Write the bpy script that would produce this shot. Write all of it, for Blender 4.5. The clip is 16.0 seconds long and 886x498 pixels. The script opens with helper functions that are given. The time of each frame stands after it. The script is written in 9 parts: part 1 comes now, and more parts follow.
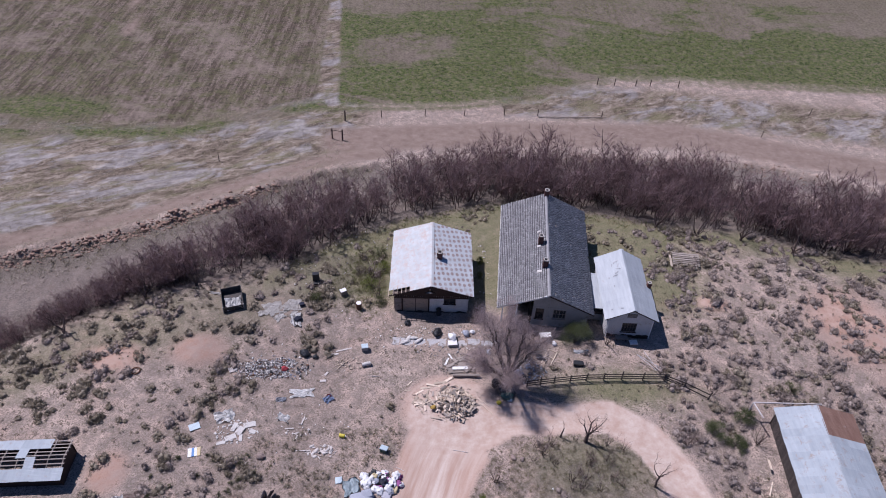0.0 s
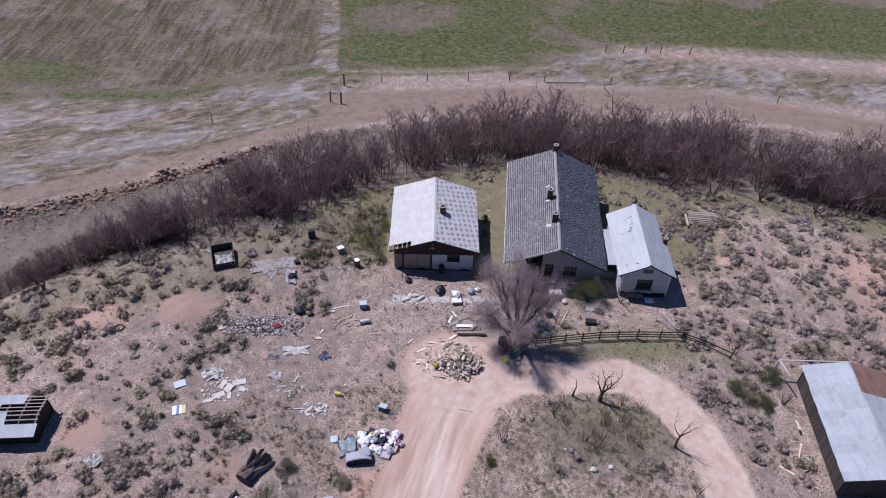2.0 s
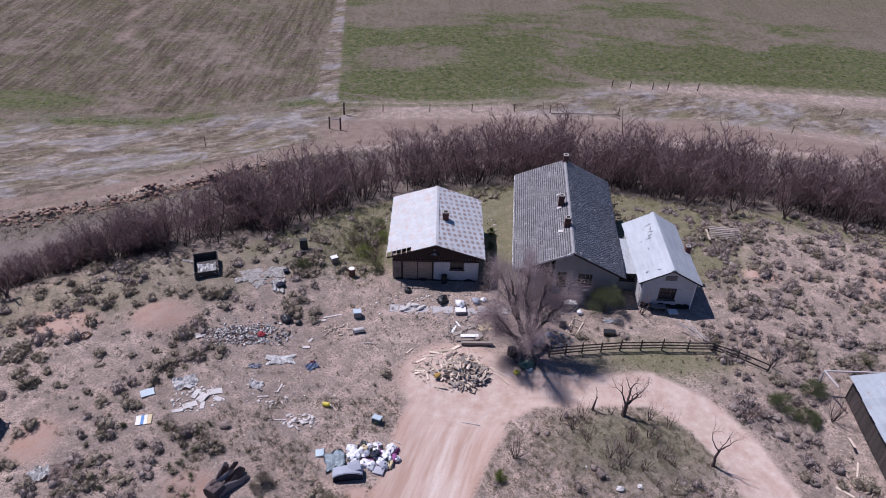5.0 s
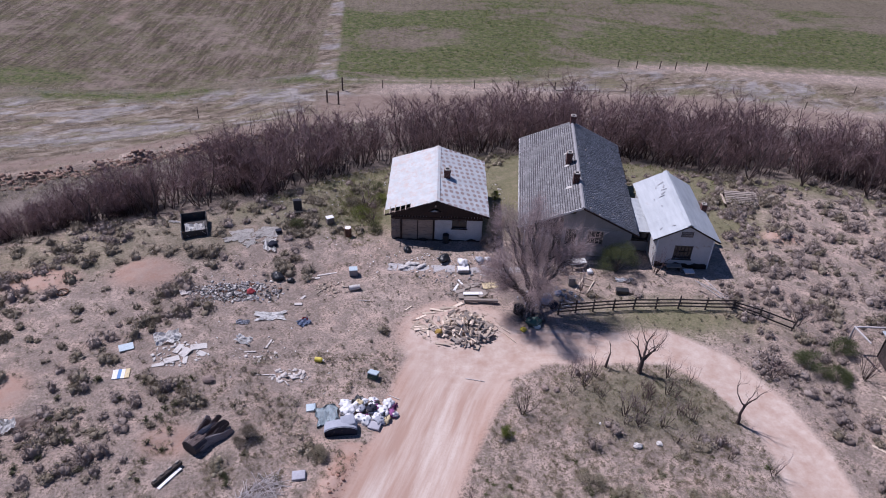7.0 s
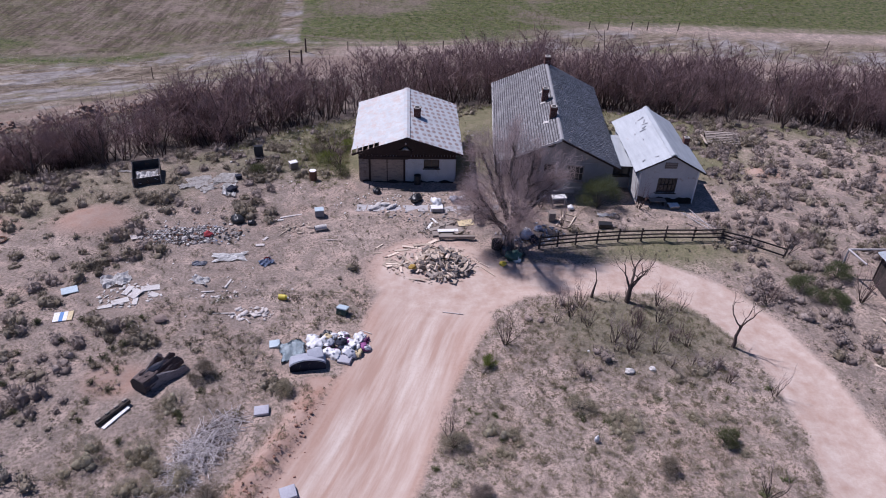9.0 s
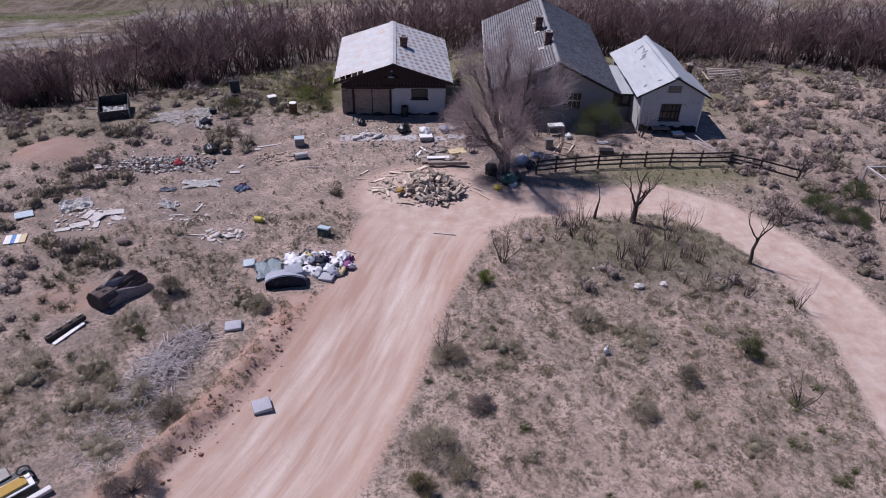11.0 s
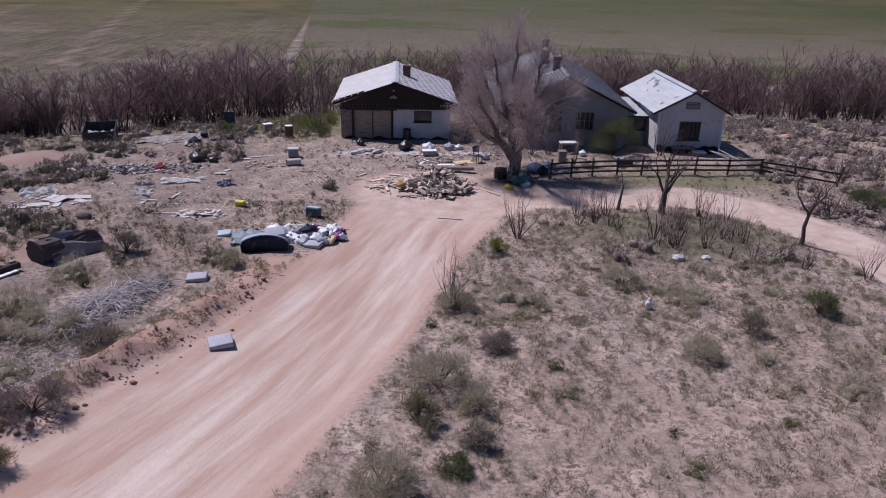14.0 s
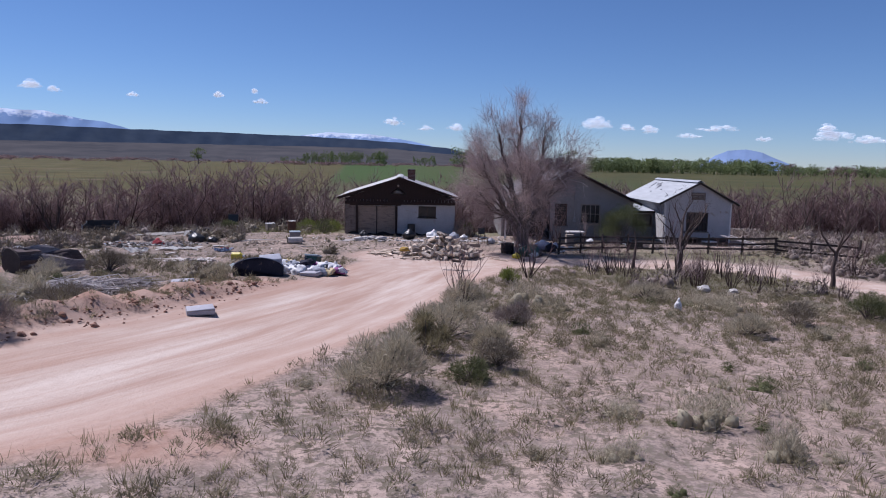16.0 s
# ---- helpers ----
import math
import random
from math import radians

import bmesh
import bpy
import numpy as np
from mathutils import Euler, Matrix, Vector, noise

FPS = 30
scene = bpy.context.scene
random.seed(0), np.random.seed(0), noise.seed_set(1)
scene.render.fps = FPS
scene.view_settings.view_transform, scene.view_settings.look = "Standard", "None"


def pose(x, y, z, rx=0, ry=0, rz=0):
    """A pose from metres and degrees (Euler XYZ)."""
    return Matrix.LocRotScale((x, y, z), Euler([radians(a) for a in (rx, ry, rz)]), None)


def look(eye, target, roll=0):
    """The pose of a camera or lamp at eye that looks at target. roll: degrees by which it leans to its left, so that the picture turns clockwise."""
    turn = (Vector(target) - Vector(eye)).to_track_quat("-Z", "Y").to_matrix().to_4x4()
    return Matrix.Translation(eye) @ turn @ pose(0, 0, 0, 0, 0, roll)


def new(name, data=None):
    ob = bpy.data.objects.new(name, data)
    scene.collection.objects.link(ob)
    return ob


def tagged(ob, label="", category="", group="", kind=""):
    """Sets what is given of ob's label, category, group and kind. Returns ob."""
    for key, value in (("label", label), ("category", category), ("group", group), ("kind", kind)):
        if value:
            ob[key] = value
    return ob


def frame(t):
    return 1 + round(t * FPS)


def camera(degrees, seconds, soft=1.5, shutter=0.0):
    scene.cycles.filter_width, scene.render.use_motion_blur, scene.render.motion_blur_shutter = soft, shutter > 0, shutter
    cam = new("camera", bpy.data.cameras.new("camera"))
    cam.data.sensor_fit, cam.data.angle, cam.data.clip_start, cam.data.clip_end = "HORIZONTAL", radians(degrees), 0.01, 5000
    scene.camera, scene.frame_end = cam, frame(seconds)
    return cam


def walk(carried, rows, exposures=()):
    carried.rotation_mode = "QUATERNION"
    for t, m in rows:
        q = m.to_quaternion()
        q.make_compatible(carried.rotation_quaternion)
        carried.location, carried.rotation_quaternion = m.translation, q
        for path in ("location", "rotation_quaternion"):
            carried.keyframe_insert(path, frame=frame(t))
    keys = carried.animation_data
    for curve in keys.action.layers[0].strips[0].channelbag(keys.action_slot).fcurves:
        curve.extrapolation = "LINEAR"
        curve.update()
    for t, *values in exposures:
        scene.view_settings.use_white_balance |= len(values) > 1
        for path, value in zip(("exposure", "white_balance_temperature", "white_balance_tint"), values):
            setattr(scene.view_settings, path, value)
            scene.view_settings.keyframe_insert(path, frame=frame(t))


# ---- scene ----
cam = camera(64.5, 16.0, soft=1.0)
METRES, EYE, TILT, LEAN, TURN = 50.0, 55.0, -42.3, -1.9, 0.0
ROWS = [
    (0.0, 0.0, 0.0, 0.0, 0.0, 0.0, -0.0),
    (0.5, -0.0002, 0.0224, -0.0242, 0.05, 0.02, 0.01),
    (1.0, -0.0002, 0.0444, -0.0478, 0.1, 0.04, 0.01),
    (1.5, -0.0017, 0.0653, -0.0703, 0.1, 0.04, 0.03),
    (2.0, -0.0027, 0.0856, -0.0925, 0.16, -0.0, -0.02),
    (2.5, -0.0031, 0.1056, -0.1136, 0.22, 0.02, -0.04),
    (3.0, -0.0037, 0.1254, -0.1338, 0.24, 0.5, -0.09),
    (3.5, -0.0037, 0.1459, -0.155, 0.28, 2.04, -0.13),
    (6.0, -0.0041, 0.2474, -0.2656, 0.37, 7.54, -0.23),
    (6.5, -0.0041, 0.2682, -0.2864, 0.42, 7.53, -0.23),
    (7.0, -0.0043, 0.2895, -0.3081, 0.43, 7.52, -0.23),
    (7.5, -0.0043, 0.3099, -0.3291, 0.1, 7.52, 0.08),
    (8.0, -0.0043, 0.3304, -0.351, -0.4, 7.53, 0.55),
    (8.5, -0.0051, 0.3508, -0.3721, -0.93, 7.52, 1.05),
    (9.0, -0.0054, 0.3698, -0.393, -1.55, 7.48, 1.62),
    (11.5, -0.0068, 0.4743, -0.5016, -2.23, 7.36, 2.54),
    (12.0, -0.0068, 0.4964, -0.5248, -2.18, 7.32, 2.56),
    (12.5, -0.0068, 0.5188, -0.5483, -2.12, 7.31, 2.57),
    (13.0, -0.0081, 0.5415, -0.5723, -2.08, 7.67, 2.59),
    (13.5, -0.0094, 0.5647, -0.5971, -1.99, 12.36, 2.57),
    (14.0, -0.0098, 0.5881, -0.622, -1.95, 19.35, 2.51),
    (14.5, -0.0102, 0.6126, -0.6472, -1.93, 26.63, 2.49),
    (15.0, -0.0114, 0.6379, -0.6739, -1.88, 31.28, 2.49),
    (15.5, -0.0129, 0.664, -0.7028, -1.84, 34.97, 2.53),
    (16.0, -0.015, 0.6858, -0.7273, -1.75, 35.09, 2.54),
]
walk(cam, [(t, pose(0, 0, EYE, TILT, LEAN, TURN) @ pose(METRES * x, METRES * y, METRES * z, 90 + pitch, roll, yaw)) for t, x, y, z, yaw, pitch, roll in ROWS],
     [(0.0, 0.06, 5800, 22), (9.2, 0.03, 5800, 23), (11.6, -0.16, 5950, 24), (13.6, -0.19, 5950, 24), (14.6, -0.02, 5880, 22), (16.0, 0.05, 5820, 20)])
# ---- light ----
SUN_EL, SUN_AZ = radians(57.5), radians(-55.0)
world = bpy.data.worlds.new("world")
scene.world = world
world.use_nodes = True
wn = world.node_tree
sky = wn.nodes.new("ShaderNodeTexSky")
sky.sky_type, sky.sun_disc = "NISHITA", False
sky.sun_elevation, sky.sun_rotation = SUN_EL, SUN_AZ
sky.altitude, sky.air_density, sky.dust_density, sky.ozone_density = 3000, 1.15, 0.0, 8.0
wn.links.new(sky.outputs[0], wn.nodes["Background"].inputs[0])
wn.nodes["Background"].inputs[1].default_value = 0.079
sun_data = bpy.data.lights.new("sun", "SUN")
sun_data.energy, sun_data.angle, sun_data.color = 5.0, radians(0.53), (1.0, 0.95, 0.89)
sun = new("sun", sun_data)
sun.matrix_world = look((0, 0, 60), (-math.sin(SUN_AZ) * math.cos(SUN_EL), -math.cos(SUN_AZ) * math.cos(SUN_EL), 60 - math.sin(SUN_EL)))


# ---- materials ----
class Nodes:
    """A small builder for node materials."""

    def __init__(self, name, rough=0.9, metal=0.0, spec=0.3):
        self.mat = bpy.data.materials.new(name)
        self.mat.use_nodes = True
        self.tree = self.mat.node_tree
        self.bsdf = self.tree.nodes["Principled BSDF"]
        self.bsdf.inputs["Roughness"].default_value = rough
        self.bsdf.inputs["Metallic"].default_value = metal
        self.bsdf.inputs["Specular IOR Level"].default_value = spec
        self.coord = None

    def node(self, kind, **props):
        n = self.tree.nodes.new(kind)
        for key, value in props.items():
            setattr(n, key, value)
        return n

    def wire(self, a, b):
        self.tree.links.new(a, b)

    def where(self, scale=(1, 1, 1), source="Object"):
        c = self.node("ShaderNodeTexCoord")
        m = self.node("ShaderNodeMapping")
        m.inputs["Scale"].default_value = scale
        self.wire(c.outputs[source], m.inputs[0])
        return m.outputs[0]

    def noise(self, scale, detail=3, rough=0.6, at=None, spread=0.0):
        n = self.node("ShaderNodeTexNoise")
        n.inputs["Scale"].default_value, n.inputs["Detail"].default_value = scale, detail
        n.inputs["Roughness"].default_value, n.inputs["Distortion"].default_value = rough, spread
        self.wire(at if at is not None else self.where(), n.inputs["Vector"])
        return n.outputs["Fac"]

    def ramp(self, fac, stops):
        r = self.node("ShaderNodeValToRGB")
        while len(r.color_ramp.elements) < len(stops):
            r.color_ramp.elements.new(0.5)
        for e, (p, c) in zip(r.color_ramp.elements, stops):
            e.position, e.color = p, (*c, 1) if len(c) == 3 else c
        self.wire(fac, r.inputs[0])
        return r.outputs[0]

    def grey(self, fac, lo, hi):
        return self.ramp(fac, [(lo, (0, 0, 0)), (hi, (1, 1, 1))])

    def mix(self, fac, a, b, blend="MIX"):
        m = self.node("ShaderNodeMix", data_type="RGBA", blend_type=blend)
        for sock, v in ((m.inputs[0], fac), (m.inputs[6], a), (m.inputs[7], b)):
            if isinstance(v, (int, float)):
                sock.default_value = v
            elif isinstance(v, tuple):
                sock.default_value = (*v, 1)
            else:
                self.wire(v, sock)
        return m.outputs[2]

    def math(self, op, a, b=0.0):
        m = self.node("ShaderNodeMath", operation=op)
        for sock, v in ((m.inputs[0], a), (m.inputs[1], b)):
            if isinstance(v, (int, float)):
                sock.default_value = v
            else:
                self.wire(v, sock)
        return m.outputs[0]

    def colour(self, c):
        if isinstance(c, tuple):
            self.bsdf.inputs["Base Color"].default_value = (*c, 1)
        else:
            self.wire(c, self.bsdf.inputs["Base Color"])

    def bump(self, fac, strength=0.4, distance=0.05):
        b = self.node("ShaderNodeBump")
        b.inputs["Strength"].default_value, b.inputs["Distance"].default_value = strength, distance
        self.wire(fac, b.inputs["Height"])
        self.wire(b.outputs[0], self.bsdf.inputs["Normal"])

    def island(self):
        return self.node("ShaderNodeNewGeometry").outputs["Random Per Island"]

    def each(self):
        return self.node("ShaderNodeObjectInfo").outputs["Random"]


def weathered(name, a, b, scale=3.0, rough=0.85, metal=0.0, stain=None, amount=0.5, fine=40.0, spec=0.3, stretch=(1, 1, 1), bump=0.25, by_object=0.0):
    """A plain material with two scales of variation, and an optional stain."""
    n = Nodes(name, rough, metal, spec)
    at = n.where(stretch)
    c = n.mix(n.grey(n.noise(scale, 4, 0.65, at), 0.3, 0.7), a, b)
    c = n.mix(0.35, c, n.ramp(n.noise(fine, 3, 0.7, at), [(0.3, tuple(v * 0.6 for v in a)), (0.7, tuple(min(1, v * 1.3) for v in b))]))
    if stain:
        c = n.mix(n.grey(n.noise(scale * 0.7 + 0.35, 5, 0.7, at, 0.6), 0.66 - amount * 0.3, 0.74 - amount * 0.2), c, stain)
    if by_object:
        c = n.mix(by_object, c, n.ramp(n.each(), [(0.0, tuple(v * 0.45 for v in a)), (1.0, tuple(min(1, v * 1.5) for v in b))]))
    n.colour(c)
    n.bump(n.noise(fine, 4, 0.7, at), bump, 0.02)
    return n.mat


def plant(name, stops, rough=0.8, thin=0.0):
    """Leaves, blades and twigs, each piece with its own tone; thin: how much light passes through a leaf."""
    n = Nodes(name, rough, 0, 0.15)
    c = n.mix(0.3, n.ramp(n.island(), stops), n.ramp(n.noise(0.6, 3), [(0.3, stops[0][1]), (0.7, stops[-1][1])]))
    n.colour(c)
    if thin:
        leaf, both = n.node("ShaderNodeBsdfTranslucent"), n.node("ShaderNodeMixShader")
        n.wire(c, leaf.inputs[0])
        both.inputs[0].default_value = thin
        n.wire(n.bsdf.outputs[0], both.inputs[1])
        n.wire(leaf.outputs[0], both.inputs[2])
        n.wire(both.outputs[0], n.tree.nodes["Material Output"].inputs[0])
    return n.mat


M_TWIG = plant("willow_twigs", [(0.0, (0.095, 0.055, 0.055)), (0.5, (0.195, 0.123, 0.122)), (1.0, (0.35, 0.246, 0.243))], thin=0.25)
M_STEM = plant("willow_stems", [(0.0, (0.045, 0.03, 0.028)), (0.5, (0.085, 0.06, 0.055)), (1.0, (0.16, 0.115, 0.105))])
M_BARK = weathered("grey_bark", (0.06, 0.047, 0.042), (0.14, 0.112, 0.1), 6, fine=30, bump=0.6, stretch=(1, 1, 0.3))
M_ELM = plant("elm_twigs", [(0.0, (0.2, 0.145, 0.14)), (0.5, (0.36, 0.275, 0.265)), (1.0, (0.54, 0.44, 0.425))], thin=0.25)
M_DARKTWIG = plant("dark_dead_wood", [(0.0, (0.05, 0.036, 0.032)), (0.5, (0.09, 0.066, 0.06)), (1.0, (0.15, 0.11, 0.095))])
M_GREYTWIG = plant("bleached_branches", [(0.0, (0.28, 0.245, 0.24)), (0.6, (0.47, 0.43, 0.42)), (1.0, (0.62, 0.57, 0.56))])
M_SAGE = plant("sagebrush_leaves", [(0.0, (0.125, 0.1, 0.069)), (0.45, (0.21, 0.174, 0.125)), (0.8, (0.285, 0.24, 0.182)), (1.0, (0.38, 0.325, 0.262))], thin=0.1)
M_SAGEDRY = plant("dry_grey_brush", [(0.0, (0.15, 0.116, 0.099)), (0.5, (0.25, 0.2, 0.175)), (1.0, (0.38, 0.315, 0.282))], thin=0.1)
M_SCRUB = plant("small_dark_scrub", [(0.0, (0.11, 0.09, 0.064)), (0.5, (0.19, 0.16, 0.115)), (0.9, (0.28, 0.24, 0.18)), (1.0, (0.18, 0.18, 0.09))], thin=0.35)
M_TUFT = plant("olive_grey_tufts", [(0.0, (0.14, 0.115, 0.074)), (0.5, (0.24, 0.2, 0.132)), (0.9, (0.35, 0.3, 0.21)), (1.0, (0.2, 0.2, 0.09))], thin=0.35)
M_HERB = plant("small_grey_herbs", [(0.0, (0.25, 0.213, 0.15)), (0.5, (0.4, 0.347, 0.25)), (1.0, (0.55, 0.49, 0.37))], thin=0.4)
M_GREENBUSH = plant("dark_green_bush_leaves", [(0.0, (0.06, 0.07, 0.03)), (0.5, (0.12, 0.13, 0.06)), (1.0, (0.22, 0.215, 0.115))], thin=0.3)
M_JUNIPER = plant("juniper_leaves", [(0.0, (0.05, 0.065, 0.028)), (0.5, (0.1, 0.12, 0.052)), (1.0, (0.19, 0.2, 0.1))], thin=0.25)
M_FRESH = plant("fresh_green_leaves", [(0.0, (0.1, 0.13, 0.025)), (0.6, (0.18, 0.215, 0.055)), (1.0, (0.3, 0.3, 0.11))], thin=0.35)
M_GRASS = plant("dry_bunch_grass", [(0.0, (0.15, 0.123, 0.072)), (0.5, (0.25, 0.21, 0.128)), (0.85, (0.37, 0.315, 0.2)), (1.0, (0.19, 0.185, 0.08))], thin=0.4)
M_STRAW = plant("pale_flattened_straw", [(0.0, (0.2, 0.165, 0.115)), (0.5, (0.32, 0.27, 0.2)), (1.0, (0.46, 0.41, 0.33))], thin=0.3)
M_GREENGRASS = plant("green_grass_blades", [(0.0, (0.09, 0.12, 0.03)), (0.5, (0.15, 0.175, 0.055)), (1.0, (0.28, 0.26, 0.12))], thin=0.4)
# far leaf colours are lightened and dulled to carry distance haze
M_FARLEAF = plant("hazed_cottonwood_leaves", [(0.0, (0.095, 0.13, 0.055)), (0.5, (0.16, 0.2, 0.085)), (1.0, (0.25, 0.285, 0.13))], thin=0.3)

M_PLASTER = weathered("white_plaster", (0.39, 0.378, 0.374), (0.52, 0.506, 0.506), 1.3, 0.9, stain=(0.34, 0.29, 0.25), amount=0.25, fine=25)
M_GREYWALL = weathered("grey_white_clapboard", (0.22, 0.208, 0.203), (0.32, 0.306, 0.3), 1.1, 0.85, stain=(0.17, 0.15, 0.135), amount=0.2, fine=22)
M_BROWNBOARD = weathered("dark_brown_boards", (0.02, 0.012, 0.01), (0.042, 0.024, 0.02), 3, 0.8, fine=25, stretch=(6, 6, 1), by_object=0.06)
M_PLY = weathered("weathered_plywood", (0.26, 0.19, 0.145), (0.36, 0.275, 0.215), 2, 0.85, stain=(0.2, 0.15, 0.12), fine=30, stretch=(1, 1, 4))
M_OLDWOOD = weathered("grey_old_wood", (0.17, 0.14, 0.12), (0.33, 0.28, 0.245), 4, 0.9, fine=40, stretch=(0.4, 4, 4), by_object=0.35)
M_PALEWOOD = weathered("pale_split_wood", (0.38, 0.295, 0.225), (0.6, 0.495, 0.4), 5, 0.85, fine=50, by_object=0.5)
M_FENCE = weathered("dark_fence_wood", (0.03, 0.024, 0.022), (0.08, 0.064, 0.057), 4, 0.9, fine=30, by_object=0.3)
# near-black colour stands for the shade inside hollows and recesses
M_INSHADE = weathered("interior_shade", (0.012, 0.011, 0.012), (0.025, 0.022, 0.022), 2, 0.9)
M_TAR = weathered("rough_dark_mud_base", (0.03, 0.025, 0.024), (0.07, 0.06, 0.055), 2, 0.9)
M_MUD = weathered("bare_adobe_mud", (0.17, 0.13, 0.11), (0.29, 0.235, 0.2), 2.5, 0.95, stain=(0.1, 0.08, 0.07), fine=18, bump=0.6)
M_BRICK = weathered("sooty_red_brick", (0.07, 0.035, 0.03), (0.13, 0.06, 0.05), 7, 0.9, fine=30, by_object=0.3)
M_MORTAR = weathered("pale_mortar", (0.36, 0.32, 0.29), (0.5, 0.46, 0.42), 8, 0.95)
M_WHITEPAINT = weathered("old_white_paint", (0.6, 0.58, 0.565), (0.78, 0.76, 0.74), 4, 0.7, stain=(0.3, 0.26, 0.22), amount=0.2)
M_PLASTERBOARD = weathered("broken_plasterboard", (0.42, 0.375, 0.35), (0.56, 0.51, 0.48), 5, 0.9, stain=(0.3, 0.25, 0.22), amount=0.3)
M_BLACK = weathered("black_plastic", (0.012, 0.012, 0.014), (0.03, 0.03, 0.033), 4, 0.4, spec=0.5)
M_RUST = weathered("rusty_steel", (0.08, 0.038, 0.024), (0.17, 0.085, 0.055), 5, 0.8, fine=40)
M_GREYMETAL = weathered("dull_grey_metal", (0.22, 0.22, 0.23), (0.36, 0.36, 0.37), 4, 0.5, 0.4, stain=(0.2, 0.11, 0.07), amount=0.2)
M_CONCRETE = weathered("pale_concrete", (0.42, 0.39, 0.37), (0.58, 0.55, 0.52), 3, 0.9, stain=(0.3, 0.26, 0.23), fine=30)
M_ASHPATH = weathered("grey_worn_path", (0.32, 0.305, 0.31), (0.45, 0.43, 0.43), 2.5, 0.95, stain=(0.24, 0.19, 0.16), amount=0.5, fine=25)
# near-black, for the painted shade and grime strips along the shingle courses
M_SHINGLESHADE = weathered("shingle_shade_strip", (0.03, 0.028, 0.03), (0.06, 0.056, 0.058), 6, 0.95)
M_STONE = weathered("brown_stone", (0.15, 0.11, 0.095), (0.3, 0.23, 0.2), 3, 0.9, fine=20, by_object=0.3)
M_REDCLOD = weathered("reddish_earth_clod", (0.2, 0.105, 0.075), (0.33, 0.19, 0.14), 3, 0.95, fine=16, bump=0.8)
M_CLOD = weathered("earth_clod", (0.2, 0.13, 0.1), (0.33, 0.22, 0.17), 3, 0.95, fine=16, bump=0.8)


def glass_material():
    n = Nodes("dusty_window_glass", 0.15, 0, 0.5)
    n.colour(n.ramp(n.noise(3, 4), [(0.3, (0.012, 0.013, 0.016)), (0.7, (0.04, 0.042, 0.05))]))
    return n.mat


def roof_material(name, base_a, base_b, rust, amount, spots=0.0, own=0.18, streak=(2.5, 0.35, 2.5), rough=0.6, metal=0.05):
    """Painted sheet metal: streaks down the slope, rust, and rows of rusty patches where the paint wore off over the battens."""
    n = Nodes(name, rough, metal, 0.4)
    world_at = n.node("ShaderNodeNewGeometry").outputs["Position"]
    m = n.node("ShaderNodeMapping")
    m.inputs["Scale"].default_value = streak
    n.wire(world_at, m.inputs[0])
    c = n.mix(n.grey(n.noise(1.2, 4, 0.6, m.outputs[0]), 0.3, 0.7), base_a, base_b)
    c = n.mix(own, c, n.ramp(n.each(), [(0.0, tuple(v * 0.8 for v in base_a)), (1.0, tuple(min(1, v * 1.08) for v in base_b))]))
    c = n.mix(n.grey(n.noise(1.6, 6, 0.75, world_at, 0.5), 0.72 - amount, 0.86 - amount), c, rust)
    if spots:
        s = n.node("ShaderNodeMapping")
        s.inputs["Scale"].default_value = (1 / 0.52, 1 / 0.74, 0.0)
        s.inputs["Rotation"].default_value = (0, 0, radians(-12))
        n.wire(world_at, s.inputs[0])
        v = n.node("ShaderNodeTexVoronoi", voronoi_dimensions="2D")
        v.inputs["Scale"].default_value, v.inputs["Randomness"].default_value = 1.0, 0.22
        n.wire(s.outputs[0], v.inputs["Vector"])
        spot = n.ramp(v.outputs["Distance"], [(0.24, (1, 1, 1)), (0.4, (0, 0, 0))])
        wear = n.ramp(n.noise(0.5, 5, 0.7, world_at), [(0.3, (0.25, 0.25, 0.25)), (0.52, (1, 1, 1))])
        c = n.mix(n.math("MULTIPLY", n.math("MULTIPLY", spot, wear), spots), c, rust)
    n.colour(c)
    n.bump(n.noise(9, 4, 0.6, world_at), 0.15, 0.02)
    return n.mat


M_ROOFWHITE = roof_material("whitewashed_metal_roof", (0.36, 0.38, 0.39), (0.47, 0.485, 0.49), (0.42, 0.35, 0.32), 0.24, 0.25, own=0.1, streak=(1.2, 0.8, 1.2))
M_ROOFSPOT = roof_material("rust_spotted_metal_roof", (0.4, 0.415, 0.43), (0.5, 0.515, 0.53), (0.25, 0.165, 0.145), 0.1, 0.85, own=0.06, streak=(1.2, 0.8, 1.2))
M_ROOFPALE = roof_material("pale_blue_white_metal_roof", (0.31, 0.33, 0.35), (0.41, 0.43, 0.45), (0.32, 0.3, 0.29), 0.12, own=0.12)
M_ROOFSHED = roof_material("galvanised_shed_roof", (0.29, 0.32, 0.345), (0.4, 0.43, 0.455), (0.3, 0.25, 0.22), 0.17, own=0.35)
M_ROOFRUST = roof_material("rusted_shed_roof", (0.16, 0.085, 0.06), (0.26, 0.16, 0.12), (0.36, 0.3, 0.27), 0.1)
M_GLASS = glass_material()


